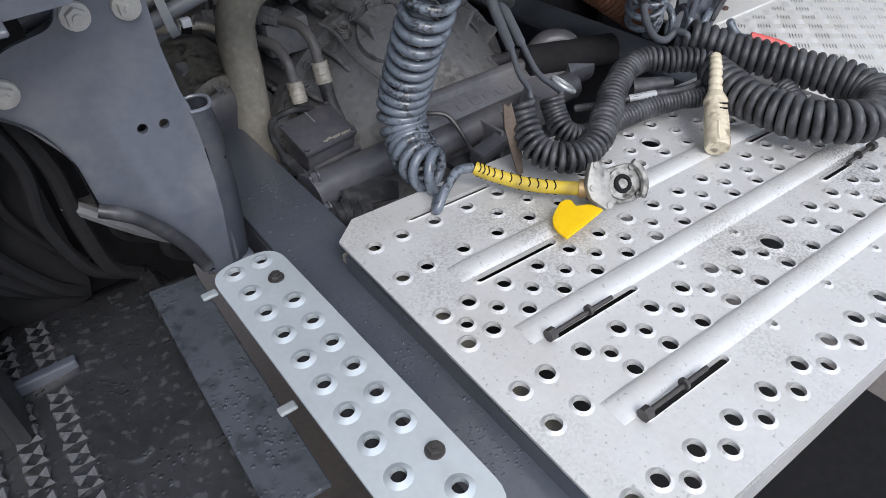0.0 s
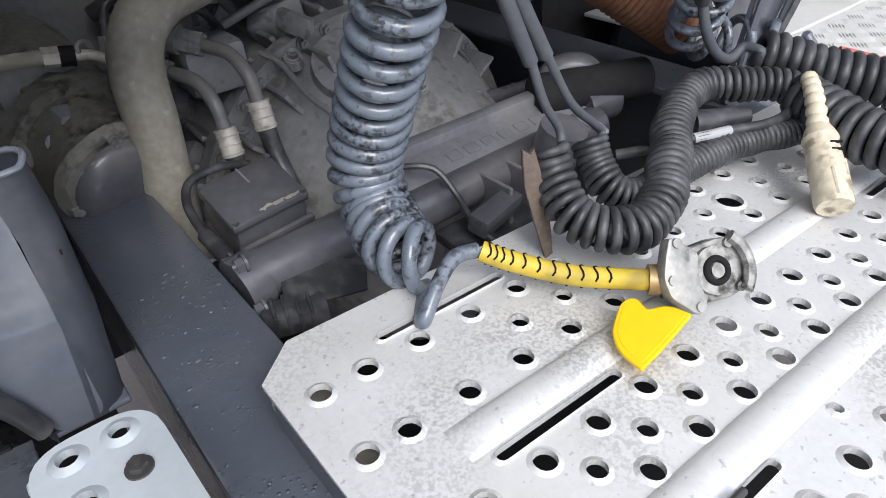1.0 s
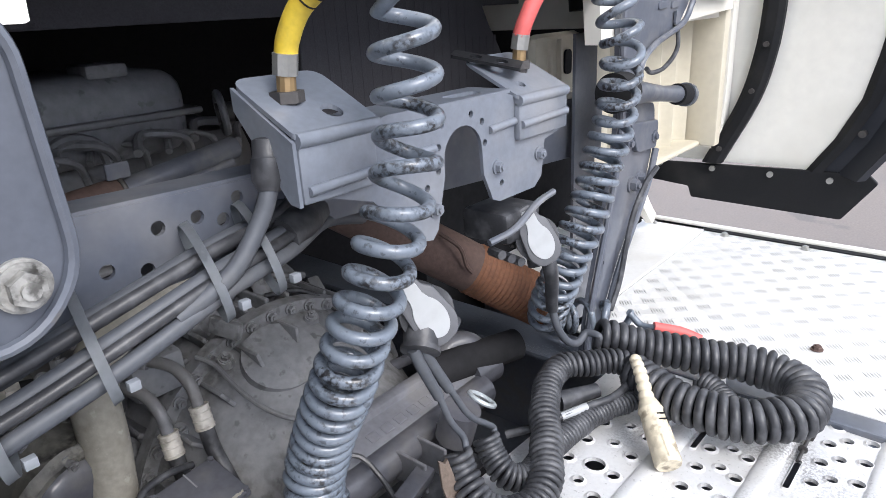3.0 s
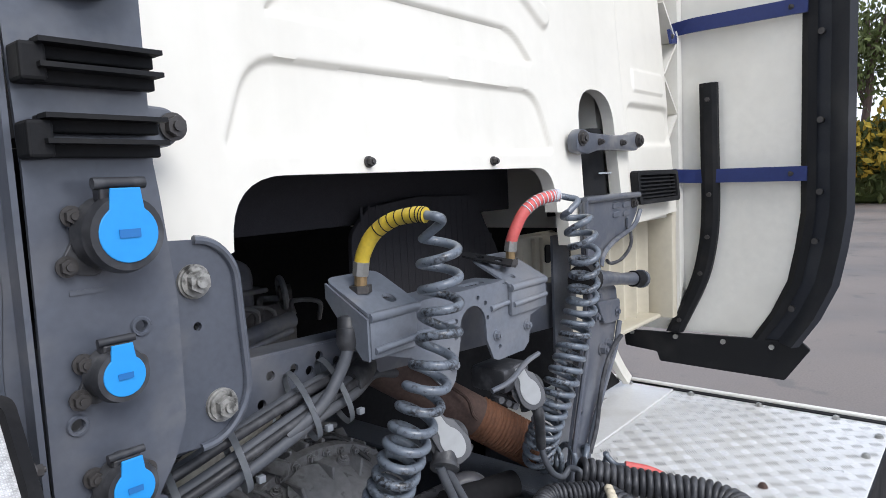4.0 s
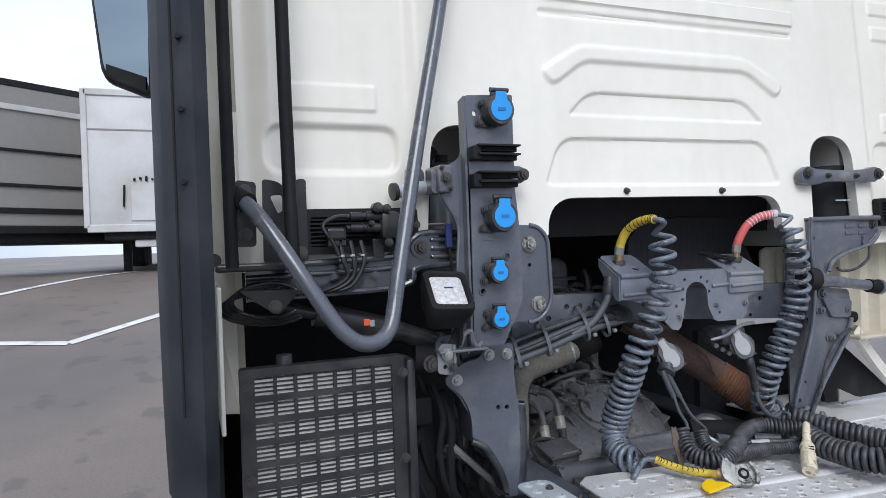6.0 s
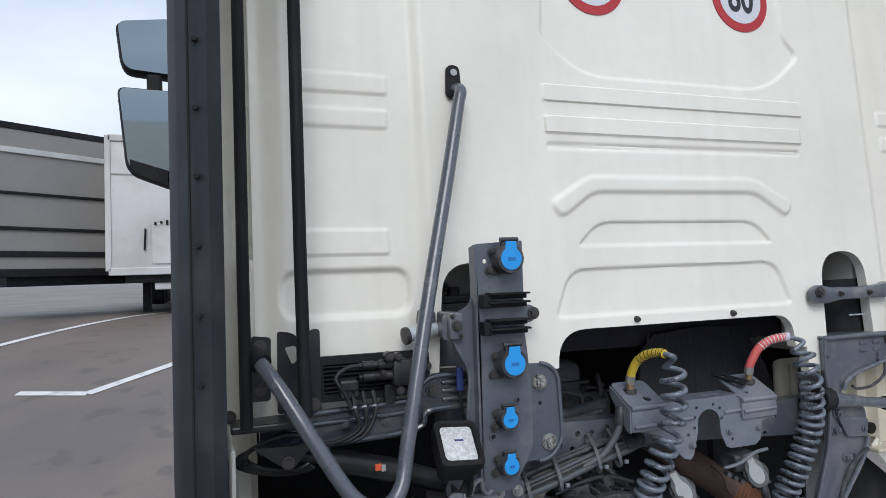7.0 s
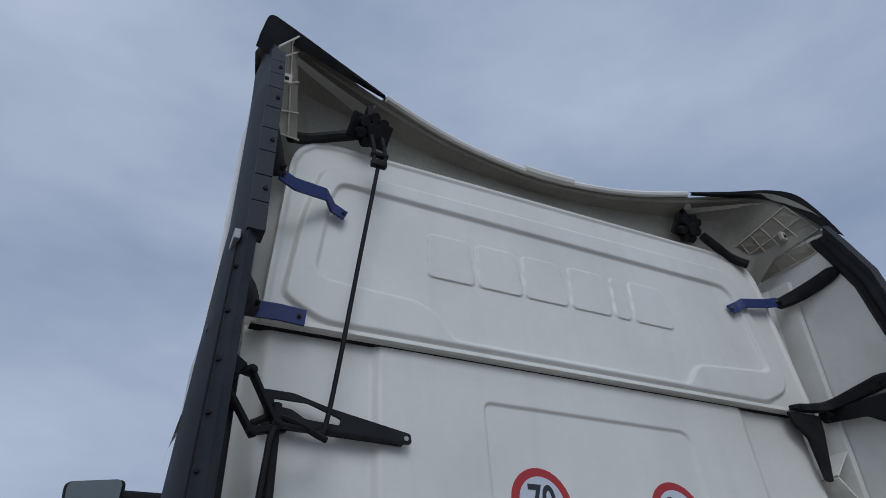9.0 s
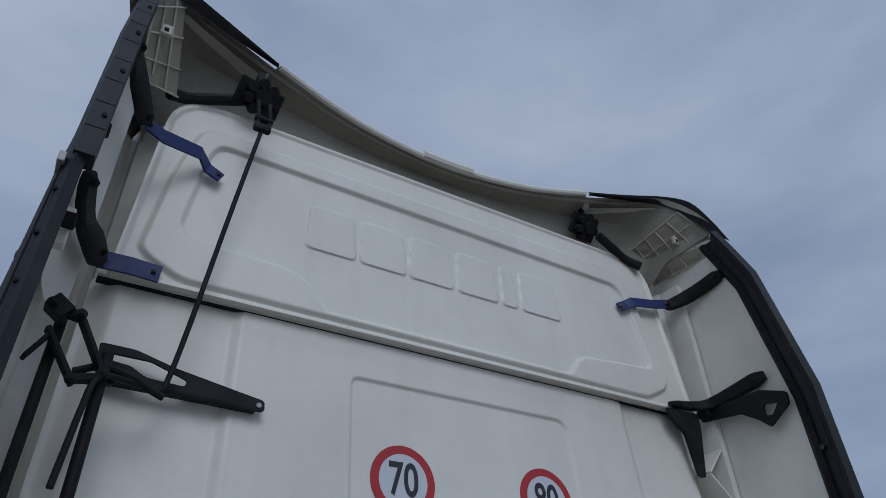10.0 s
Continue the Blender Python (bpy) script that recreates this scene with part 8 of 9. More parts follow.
# studs coloured paler than the shell to imitate their lit facets
st_me.materials.append(mat("lit_stud_plastic", (0.10, 0.10, 0.105), 0.3, var=0.2, scale=30, fine=120, bump=0.05))
for i in range(6):
    for j in range(13):
        y = 0.078 - 0.0335 * j
        if not (-0.045 < y < 0.0):
            s = new("stud", st_me)
            s.parent = fender
            s.location = Vector((-0.756 - 0.041 * i, y - 0.002 * (i % 2), 0.9895)) - fender.location

# ---- gearbox between the rails ----
FERRULE = mat("dull_cream_zinc", (0.56, 0.53, 0.475), 0.45, metal=0.2, var=0.12, scale=30, fine=160, bump=0.15, dirt=(0.24, 0.215, 0.18), dirt_amount=0.28, dirt_scale=45, dirt_sharp=0.1)
gear = thing("gearbox", "grimy cast bell housing with pipes and fittings between the rails", "gearbox", (0.0, 0.45, 0.85))
gx0, gz0 = 0.03, 0.84


def turned(profile, cx, cz, n=72, rough=0.0, seed=0.0):
    """A casting turned about the truck's long axis: rows of depth and radius."""
    bm = B()
    rows = []
    for y, r in profile:
        rows.append([bm.verts.new((cx + rr_ * math.sin(q), y, cz + rr_ * math.cos(q))) for q, rr_ in ((2 * math.pi * k / n, r * (1 + rough * noise.noise(Vector((math.cos(2 * math.pi * k / n) * 3, math.sin(2 * math.pi * k / n) * 3, y * 14 + seed))))) for k in range(n))])
    for a, b in zip(rows, rows[1:]):
        for k in range(n):
            bm.faces.new((a[k], a[(k + 1) % n], b[(k + 1) % n], b[k]))
    return bm


part("bell_housing", turned([(0.17, 0.02), (0.175, 0.15), (0.20, 0.185), (0.26, 0.215), (0.33, 0.25), (0.40, 0.282), (0.43, 0.29)], gx0, gz0, 96, 0.012), ENGINE, gear, smooth=True)
part("flange", turned([(0.428, 0.28), (0.428, 0.315), (0.452, 0.318), (0.454, 0.28)], gx0, gz0), ENGINE, gear, smooth=True)
part("clutch_housing", turned([(0.452, 0.29), (0.56, 0.305), (0.80, 0.34), (0.95, 0.35)], gx0, gz0, 72, 0.02, 4.0), ENGINE, gear, smooth=True)
for k in range(17):
    q = radians(-75 + 8.2 * k)
    u = Vector((math.sin(q), 0, math.cos(q)))
    part("flange_bolt", bolt(B(), Vector((gx0, 0.428, gz0)) + u * 0.302, (0, -1, 0), 0.0085, 0.009), ENGINE, gear)
    if k % 2:
        part("rib", box(B(), -0.004, 0.004, 0.352, 0.43, 0.245, 0.300, 0.003, Matrix.Translation((gx0, 0, gz0)) @ Euler((0, q, 0)).to_matrix().to_4x4()), ENGINE, gear, smooth=True)
    part("rear_rib", box(B(), -0.005, 0.005, 0.455, 0.60, 0.285, 0.325, 0.004, Matrix.Translation((gx0, 0, gz0)) @ Euler((0, q + 0.05, 0)).to_matrix().to_4x4()), ENGINE, gear)
# round cover and bosses on the slope
un = Vector((-0.15, -0.50, 0.85)).normalized()
cv = Vector((-0.015, 0.355, 1.100))
part("round_cover", cyl(B(), cv - un * 0.02, cv + un * 0.006, 0.070, 0.067, 44), ENGINE, gear, smooth=True)
for p in ((-0.098, 0.393, 1.115), (0.09, 0.40, 1.115), (-0.19, 0.41, 1.02), (0.04, 0.28, 1.06)):
    part("boss", cyl(B(), p, Vector(p) + un * 0.014, 0.016, 0.013, 14), ENGINE, gear, smooth=True)
    part("boss_bolt", bolt(B(), Vector(p) + un * 0.014, un, 0.008, 0.008), ENGINE, gear)
part("lug", box(B(), -0.008, 0.008, -0.03, 0.03, -0.012, 0.02, 0.004, Matrix.Translation((-0.07, 0.425, 1.155)) @ Euler((0.2, 0.1, 0.4)).to_matrix().to_4x4()), ENGINE, gear, smooth=True)
rng = random.Random(5)
for i in range(26):
    x, y = rng.uniform(-0.27, 0.28), rng.uniform(0.47, 0.80)
    z = gz0 + math.sqrt(max(0.01, 0.105 - (x - gx0) ** 2))
    m = Matrix.Translation((x, y, z)) @ Euler((rng.uniform(-0.4, 0.4), rng.uniform(-0.4, 0.4) + (x - gx0) * 2.5, rng.uniform(0, 3))).to_matrix().to_4x4()
    w = rng.uniform(0.018, 0.045)
    part("cast_lump", box(B(), -w, w, -w * 0.6, w * 0.6, -0.03, 0.022, w * 0.25, m), ENGINE if i % 3 else ENGINE2, gear, smooth=True)
for i, (a, b, c, d_) in enumerate((((-0.30, 0.60, 1.19), (-0.20, 0.56, 1.235), (-0.08, 0.60, 1.25), (0.08, 0.66, 1.22)), ((-0.28, 0.66, 1.22), (-0.18, 0.60, 1.265), (-0.02, 0.64, 1.27), (0.15, 0.70, 1.22)), ((-0.24, 0.53, 1.12), (-0.26, 0.58, 1.19), (-0.22, 0.64, 1.25), (-0.10, 0.75, 1.29)), ((-0.15, 0.50, 1.16), (-0.05, 0.49, 1.19), (0.06, 0.52, 1.185), (0.16, 0.50, 1.16)), ((0.05, 0.48, 1.16), (0.12, 0.46, 1.15), (0.17, 0.42, 1.10), (0.20, 0.36, 1.04)))):
    part("thin_hose", tube(B(), smooth_path([a, b, c, d_]), 0.012 - 0.0016 * i, 10), ENGINE2 if i % 2 else CABLE, gear, smooth=True)
for i in range(9):
    a = Vector((-0.31 + 0.035 * i, 0.50 + 0.03 * (i % 3), 1.17 + 0.02 * (i % 4)))
    part("loom_hose", tube(B(), smooth_path([a, a + Vector((0.02, 0.03, 0.045)), a + Vector((0.07 + 0.01 * (i % 3), 0.02, 0.05)), a + Vector((0.13, -0.01 + 0.03 * (i % 2), 0.02)), a + Vector((0.17, 0.03, -0.03))]), 0.006 + 0.0025 * (i % 3), 10), (CABLE, ENGINE2, ENGINE)[i % 3], gear, smooth=True)
    part("loom_nut", cyl(B(), a - Vector((0, 0, 0.012)), a + Vector((0.004, 0.006, 0.012)), 0.012, n=6), ENGINE, gear)
part("wire", tube(B(), smooth_path([(-0.134, 0.420, 1.134), (-0.120, 0.385, 1.122), (-0.115, 0.33, 1.092), (-0.100, 0.27, 1.068), (-0.075, 0.235, 1.056), (-0.03, 0.215, 1.05)]), 0.0042, 8), ENGINE2, gear, smooth=True)
for k, (x, y, z) in enumerate(((-0.187, 0.326, 1.085), (-0.236, 0.338, 1.058))):
    c = Vector((x, y, z))
    up_ = Vector((0.02, 0.30, 0.95)).normalized()
    part("fitting", cyl(B(), c - up_ * 0.019, c + up_ * 0.019, 0.0148, n=16), FERRULE, gear, "crimped silver hose fitting", smooth=True)
    for s_ in (-0.015, -0.003, 0.009, 0.018):
        part("crimp", tube(B(), torus_pts(c + up_ * s_, up_, 0.0146, 18), 0.0014, 6, False), FERRULE, gear, smooth=True)
    part("steel_elbow", tube(B(), smooth_path([c + up_ * 0.018, c + up_ * 0.055 + Vector((-0.002, 0, 0)), c + Vector((-0.008, 0.045, 0.075)), c + Vector((-0.026, 0.085, 0.082))]), 0.0095, 12), ENGINE2, gear, smooth=True)
    e = c + Vector((-0.026, 0.085, 0.082))
    part("elbow_nut", cyl(B(), e, e + Vector((-0.022, 0.022, 0.008)), 0.017, n=6), ENGINE, gear)
    part("port", cyl(B(), e + Vector((-0.022, 0.022, 0.008)), e + Vector((-0.06, 0.06, 0.02)), 0.02, n=14), ENGINE, gear, smooth=True)
    part("lower_hose", tube(B(), smooth_path([c - up_ * 0.018, c - up_ * 0.06 + Vector((0.002, 0, 0)), c - up_ * 0.12 + Vector((0.006, -0.02, 0))]), 0.0125, 12), CABLE, gear, smooth=True)
part("port_block", box(B(), -0.24, -0.15, 0.42, 0.50, 1.09, 1.16, 0.012), ENGINE, gear, smooth=True)

# auxiliary drive beside the pipe
def turned_to(p0, p1, rows):
    """A stepped round casting from p0 to p1: rows of share and radius."""
    p0, p1 = Vector(p0), Vector(p1)
    return tube(B(), [p0.lerp(p1, k) for k, r in rows], 0, 30, radii=[r for k, r in rows])


AUXCAST = mat("oily_brown_casting", (0.17, 0.165, 0.15), 0.5, var=0.3, scale=14, fine=90, bump=0.5, dirt=(0.19, 0.175, 0.135), dirt_amount=0.3, dirt_scale=16, dirt_sharp=0.1, grime=((0.03, 0.029, 0.027), 14, 60, 0.45, 0.62))
aux = thing("auxiliary_drive", "grimy bolted auxiliary drive casing with a brass-tipped pipe", "drive casing", (-0.40, 0.52, 1.05))
bm = turned_to((-0.366, 0.350, 1.045), (-0.425, 0.62, 1.115), [(0, 0.078), (0.05, 0.086), (0.06, 0.078), (0.18, 0.076), (0.35, 0.082), (0.36, 0.096), (0.45, 0.098), (0.46, 0.088), (0.75, 0.092), (1.0, 0.10)])
for v in bm.verts:
    v.co += 0.011 * noise.noise_vector(v.co * 21.0) + 0.004 * noise.noise_vector(v.co * 60.0)
part("casing", bm, AUXCAST, aux, smooth=True)
part("end_ring", turned_to((-0.370, 0.331, 1.040), (-0.376, 0.352, 1.046), [(0, 0.004), (0.1, 0.040), (0.3, 0.055), (0.7, 0.064), (1.0, 0.066)]), SERVO, aux, smooth=True)
rng = random.Random(8)
for i in range(14):
    q, k = rng.uniform(-0.4, 3.2), rng.uniform(0.15, 0.95)
    c_ = Vector((-0.376, 0.350, 1.045)).lerp(Vector((-0.440, 0.62, 1.115)), k) + Vector((0.078 * math.cos(q), 0, 0.078 * math.sin(q)))
    w = rng.uniform(0.008, 0.022)
    part("cast_lug", box(B(), -w, w, -w * 0.7, w * 0.7, -0.012, 0.010, w * 0.3, Matrix.Translation(c_) @ Euler((rng.uniform(-0.5, 0.5), 1.57 - q, rng.uniform(0, 3))).to_matrix().to_4x4()), AUXCAST, aux, smooth=True)
for k in range(8):
    q = 2 * math.pi * k / 8
    part("bolt", bolt(B(), (-0.374 + 0.066 * math.cos(q), 0.346, 1.044 + 0.066 * math.sin(q)), (0.23, -0.94, -0.25), 0.0085, 0.013), ENGINE, aux)
part("hex_nut", cyl(B(), (-0.398, 0.44, 1.192), (-0.378, 0.44, 1.189), 0.0125, n=6), FERRULE, aux, "cream hexagon union nut")
part("rubber_collar", cyl(B(), (-0.379, 0.44, 1.189), (-0.362, 0.438, 1.186), 0.0125, n=18), RUBBER, aux, smooth=True)
part("banjo", tube(B(), torus_pts((-0.350, 0.436, 1.192), (0.2, -0.9, 0.3), 0.008, 18), 0.004, 8, False), ENGINE2, aux, smooth=True)
part("pipe", tube(B(), smooth_path([(-0.362, 0.437, 1.186), (-0.342, 0.430, 1.183), (-0.325, 0.420, 1.172), (-0.312, 0.410, 1.158)]), 0.0068, 12), FERRULE, aux, smooth=True)
part("feed_pipe", cyl(B(), (-0.52, 0.445, 1.205), (-0.396, 0.44, 1.192), 0.0095, n=12), PIPE, aux, smooth=True)
for p in ((-0.417, 0.450, 1.139), (-0.43, 0.41, 1.10)):
    part("socket_screw", cyl(B(), p, Vector(p) + Vector((0.004, -0.020, 0.006)), 0.011, n=16), ENGINE, aux, smooth=True)
    part("screw_recess", cyl(B(), Vector(p) + Vector((0.004, -0.0195, 0.006)), Vector(p) + Vector((0.0042, -0.0206, 0.0063)), 0.0055, n=6), RUBBER, aux)
part("cast_clip", box(B(), -0.022, 0.022, -0.012, 0.012, -0.006, 0.010, 0.003, Matrix.Translation((-0.395, 0.405, 1.128)) @ Euler((0.5, 0.2, 0.4)).to_matrix().to_4x4()), ENGINE, aux)
part("bracket", box(B(), -0.46, -0.36, 0.46, 0.50, 1.12, 1.19, 0.01), ENGINE, aux, smooth=True)

charge = thing("charge_pipe", "dusty beige bent pipe beside the gearbox", "pipe", (-0.34, 0.28, 0.95))
part("pipe", tube(B(), smooth_path([(-0.024, 0.475, 1.276), (-0.069, 0.46, 1.268), (-0.139, 0.440, 1.256), (-0.202, 0.420, 1.245), (-0.258, 0.400, 1.235), (-0.298, 0.377, 1.208), (-0.316, 0.357, 1.168), (-0.321, 0.346, 1.105), (-0.328, 0.343, 1.016), (-0.335, 0.340, 0.916), (-0.338, 0.338, 0.86)]), 0.0325, 22), PIPE, charge, smooth=True)
part("clamp", tube(B(), torus_pts((-0.055, 0.465, 1.270), (-0.95, 0.30, -0.16), 0.035, 28), 0.006, 8, False), ALU2, charge, smooth=True)
part("rubber_joint", cyl(B(), (-0.05, 0.467, 1.271), (0.06, 0.505, 1.288), 0.038, n=20), RUBBER, charge, smooth=True)

SERVO2 = mat("dull_blue_black_paint", (0.165, 0.168, 0.188), 0.42, coat=0.25, var=0.22, scale=14, fine=90, bump=0.2, dirt=(0.2, 0.19, 0.175), dirt_amount=0.2, dirt_scale=12, dirt_sharp=0.12)
servo = thing("clutch_servo", "dark glossy box-shaped clutch servo with a worn lid edge", "servo", (-0.27, 0.19, 1.0))
sa, sb_, sd_ = Vector((-0.316, 0.247, 1.053)), Vector((-0.226, 0.252, 1.058)), Vector((-0.305, 0.172, 1.036))
ux, uy = (sb_ - sa).normalized(), (sd_ - sa).normalized()
uz = uy.cross(ux).normalized()
uy = ux.cross(uz).normalized()
sm = Matrix((ux, uy, uz)).transposed().to_4x4()
sm.translation = (sb_ + sd_) / 2
part("box", box(B(), -0.046, 0.048, -0.040, 0.042, -0.065, -0.006, 0.006, sm), SERVO, servo, smooth=True)
part("lid", box(B(), -0.050, 0.052, -0.044, 0.046, -0.008, 0.004, 0.004, sm), SERVO, servo, smooth=True)
part("side_rim", box(B(), -0.050, 0.052, 0.046, 0.054, -0.040, -0.028, 0.003, sm), SERVO, servo, smooth=True)
rng = random.Random(3)
for k in range(9):
    cx_, cy_ = -0.004 + 0.006 * k + rng.uniform(-0.003, 0.003), 0.040 - 0.004 * rng.random()
    bm = B()
    prism(bm, [(cx_ + rng.uniform(0.002, 0.006) * math.cos(q), cy_ + rng.uniform(0.001, 0.0045) * math.sin(q)) for q in np.linspace(0, 2 * math.pi, 8, endpoint=False)], 0.0006, sm @ Matrix.Translation((0, 0, 0.0038)))
    part("worn_patch", bm, PIPE, servo, "paint chipped to bare metal")
part("lid_seam", box(B(), 0.004, 0.006, -0.044, -0.012, 0.0038, 0.0046, 0, sm), ENGINE, servo)
for u, v in ((0.046, 0.040), (-0.044, 0.040), (-0.044, -0.038), (0.046, -0.038)):
    part("lid_screw", cyl(B(), sm @ Vector((u, v, 0.003)), sm @ Vector((u, v, 0.008)), 0.0045, n=6), SERVO, servo)
part("lead", tube(B(), smooth_path([(-0.235, 0.285, 1.045), (-0.275, 0.275, 1.060), (-0.318, 0.262, 1.062), (-0.336, 0.235, 1.05), (-0.338, 0.19, 1.03), (-0.332, 0.15, 1.02)]), 0.0055, 10), CABLE, servo, smooth=True)
part("lead_sleeve", tube(B(), smooth_path([(-0.338, 0.19, 1.03), (-0.334, 0.155, 1.02), (-0.335, 0.12, 1.015), (-0.338, 0.10, 1.02)]), 0.0095, 10), CABLE, servo, smooth=True)
for p in ((-0.346, 0.182, 0.975), (-0.326, 0.128, 0.972)):
    part("dark_hose", cyl(B(), Vector(p) + Vector((-0.03, 0.02, -0.01)), Vector(p) + Vector((0.035, -0.02, 0.005)), 0.021, n=16), RUBBER, servo, smooth=True)
    part("ferrule", cyl(B(), Vector(p) + Vector((-0.006, 0.003, -0.002)), Vector(p) + Vector((0.006, -0.004, 0.002)), 0.0228, n=18), ALU2, servo, "silver hose clamp", smooth=True)
part("connector", box(B(), -0.035, 0.035, -0.018, 0.018, -0.015, 0.012, 0.005, Matrix.Translation((-0.310, 0.040, 0.992)) @ Euler((0, 0, -0.3)).to_matrix().to_4x4()), CABLE, servo, smooth=True)
for i in range(4):
    part("connector_rib", box(B(), -0.002, 0.002, -0.019, 0.019, -0.012, 0.0145, 0.001, Matrix.Translation((-0.330 + 0.012 * i, 0.046 - 0.0037 * i, 0.992)) @ Euler((0, 0, -0.3)).to_matrix().to_4x4()), CABLE, servo)
# guard takes the cable black, so its colour carries the recess's shade
part("guard", flat(prism(B(), [(-0.05, -0.03), (0.04, -0.03), (0.05, 0.0), (0.02, 0.03), (-0.04, 0.03)], 0.003), Matrix.Translation((-0.265, 0.055, 1.005)) @ Euler((0.3, 0.1, -0.2)).to_matrix().to_4x4()), CABLE, servo)

shift = thing("shift_housing", "long dark gear shift housing with a cylinder end across the gearbox", "gear shift housing", (-0.05, 0.12, 1.0))
part("body", box(B(), -0.150, 0.235, 0.100, 0.178, 0.985, 1.043, 0.010, Matrix.Translation((0, 0.139, 1.02)) @ Euler((radians(14), 0, 0)).to_matrix().to_4x4() @ Matrix.Translation((0, -0.139, -1.02))), SERVO2, shift, smooth=True)
part("top_step", box(B(), -0.145, 0.215, 0.150, 0.176, 1.03, 1.060, 0.006), SERVO2, shift, smooth=True)
for i in range(6):
    part("raised_bar", box(B(), -0.034 + 0.030 * i, -0.014 + 0.030 * i, 0.118, 0.136, 1.0420, 1.0440, 0.0018, Matrix.Translation((0, 0.139, 1.02)) @ Euler((radians(14), 0, 0)).to_matrix().to_4x4() @ Matrix.Translation((0, -0.139, -1.02))), SERVO2, shift)
part("cylinder", cyl(B(), (-0.325, 0.098, 1.012), (-0.14, 0.098, 1.018), 0.029, n=28), SERVO, shift, smooth=True)
part("front_tube", cyl(B(), (-0.14, 0.094, 1.005), (0.22, 0.094, 1.012), 0.027, n=24), SERVO, shift, smooth=True)
part("end_cap", cyl(B(), (-0.345, 0.095, 1.010), (-0.318, 0.098, 1.012), 0.034, n=24), SERVO, shift, smooth=True)
for q in np.linspace(0.3, 2 * math.pi + 0.3, 4, endpoint=False):
    part("bolt", bolt(B(), (-0.332, 0.095 + 0.036 * math.cos(q), 1.011 + 0.036 * math.sin(q)), (-1, 0, 0), 0.008, 0.009), SERVO, shift)
part("saddle", box(B(), -0.155, -0.135, 0.062, 0.13, 0.98, 1.045, 0.006), SERVO, shift, smooth=True)
part("end_valve", cyl(B(), (0.215, 0.125, 1.03), (0.275, 0.12, 1.03), 0.034, n=20), SERVO, shift, smooth=True)
part("dark_elbow", tube(B(), smooth_path([(0.17, 0.16, 1.05), (0.21, 0.165, 1.075), (0.245, 0.15, 1.075), (0.262, 0.13, 1.05)]), 0.022, 12), SERVO, shift, smooth=True)
part("silver_clip", tube(B(), torus_pts((0.118, 0.018, 1.072), (0.5, -0.2, 0.8), 0.022, 26), 0.004, 8, False), ALU2, shift, smooth=True)
part("valve_head", cyl(B(), (0.06, 0.03, 1.03), (0.065, 0.015, 1.085), 0.030, n=20), SERVO, shift, smooth=True)
# ledge blackened too: shade of the gap by the walkway painted in
part("ledge", box(B(), -0.10, 0.10, 0.0, 0.075, 0.965, 0.980, 0.004), CABLE, shift, smooth=True)
for i in range(3):
    part("fin", box(B(), -0.02 + 0.045 * i, -0.014 + 0.045 * i, 0.02, 0.085, 0.975, 1.03, 0.002), SERVO2, shift)
part("wire", tube(B(), smooth_path([(-0.135, 0.135, 1.05), (-0.115, 0.11, 1.062), (-0.085, 0.085, 1.058), (-0.075, 0.055, 1.03), (-0.08, 0.02, 1.01), (-0.07, -0.01, 0.99)]), 0.0042, 8), CABLE, shift, smooth=True)
part("ribbed_connector", box(B(), -0.04, 0.04, -0.014, 0.014, -0.012, 0.014, 0.004, Matrix.Translation((-0.045, 0.02, 1.008)) @ Euler((0.2, 0, 0.25)).to_matrix().to_4x4()), SERVO, shift, smooth=True)
part("side_tube", cyl(B(), (0.12, 0.31, 1.0), (0.33, 0.28, 1.0), 0.012, n=12), SERVO, shift, smooth=True)
part("angle_bracket", box(B(), 0.06, 0.16, 0.28, 0.286, 1.0, 1.03, 0.002), ENGINE, shift)

exhaust = thing("exhaust_pipe", "rusty brown exhaust pipe with a corrugated flexible section", "exhaust", (0.3, 0.2, 1.2))
ex_a, ex_b = Vector((0.17, 0.235, 1.30)), Vector((0.345, 0.105, 1.155))
part("pipe", cyl(B(), ex_a + (ex_a - ex_b) * 0.6, ex_a.lerp(ex_b, 0.60), 0.046, n=26), RUST, exhaust, smooth=True)
fx = [ex_a.lerp(ex_b, 0.60 + 0.018 * i) for i in range(36)]
RUST2 = mat("orange_rust", (0.19, 0.085, 0.045), 0.8, var=0.3, scale=20, fine=160, bump=0.4, dirt=(0.10, 0.05, 0.03), dirt_amount=0.3, dirt_scale=12, dirt_sharp=0.12)
part("flexible_section", tube(B(), fx, 0, 26, radii=[0.046 + 0.003 * (i % 2) for i in range(36)]), RUST2, exhaust, "corrugated orange-rusted section", smooth=True)
part("heat_wire", tube(B(), smooth_path([(0.20, 0.16, 1.30), (0.215, 0.13, 1.275), (0.225, 0.125, 1.24), (0.235, 0.12, 1.225)]), 0.004, 6), RUST, exhaust)
part("damper_tube", cyl(B(), (0.15, 0.15, 1.06), (0.33, 0.10, 1.05), 0.03, n=18), INSIDE, exhaust, smooth=True)

# far-side cab post
fp = thing("cab_post", "grey steel cab suspension post at the far side", "cab post", (0.5, 0.03, 1.03))
f_out = rounded([(0.527, 1.682), (0.832, 1.684), (0.830, 1.642), (0.786, 1.603), (0.668, 1.574), (0.614, 1.549), (0.596, 1.522), (0.600, 1.470), (0.690, 1.462), (0.696, 1.425), (0.688, 1.370), (0.668, 1.318), (0.636, 1.275), (0.560, 1.180), (0.510, 1.100), (0.485, 1.006), (0.416, 1.006), (0.448, 1.150), (0.490, 1.270), (0.522, 1.370), (0.535, 1.480), (0.527, 1.590)], 0.016)
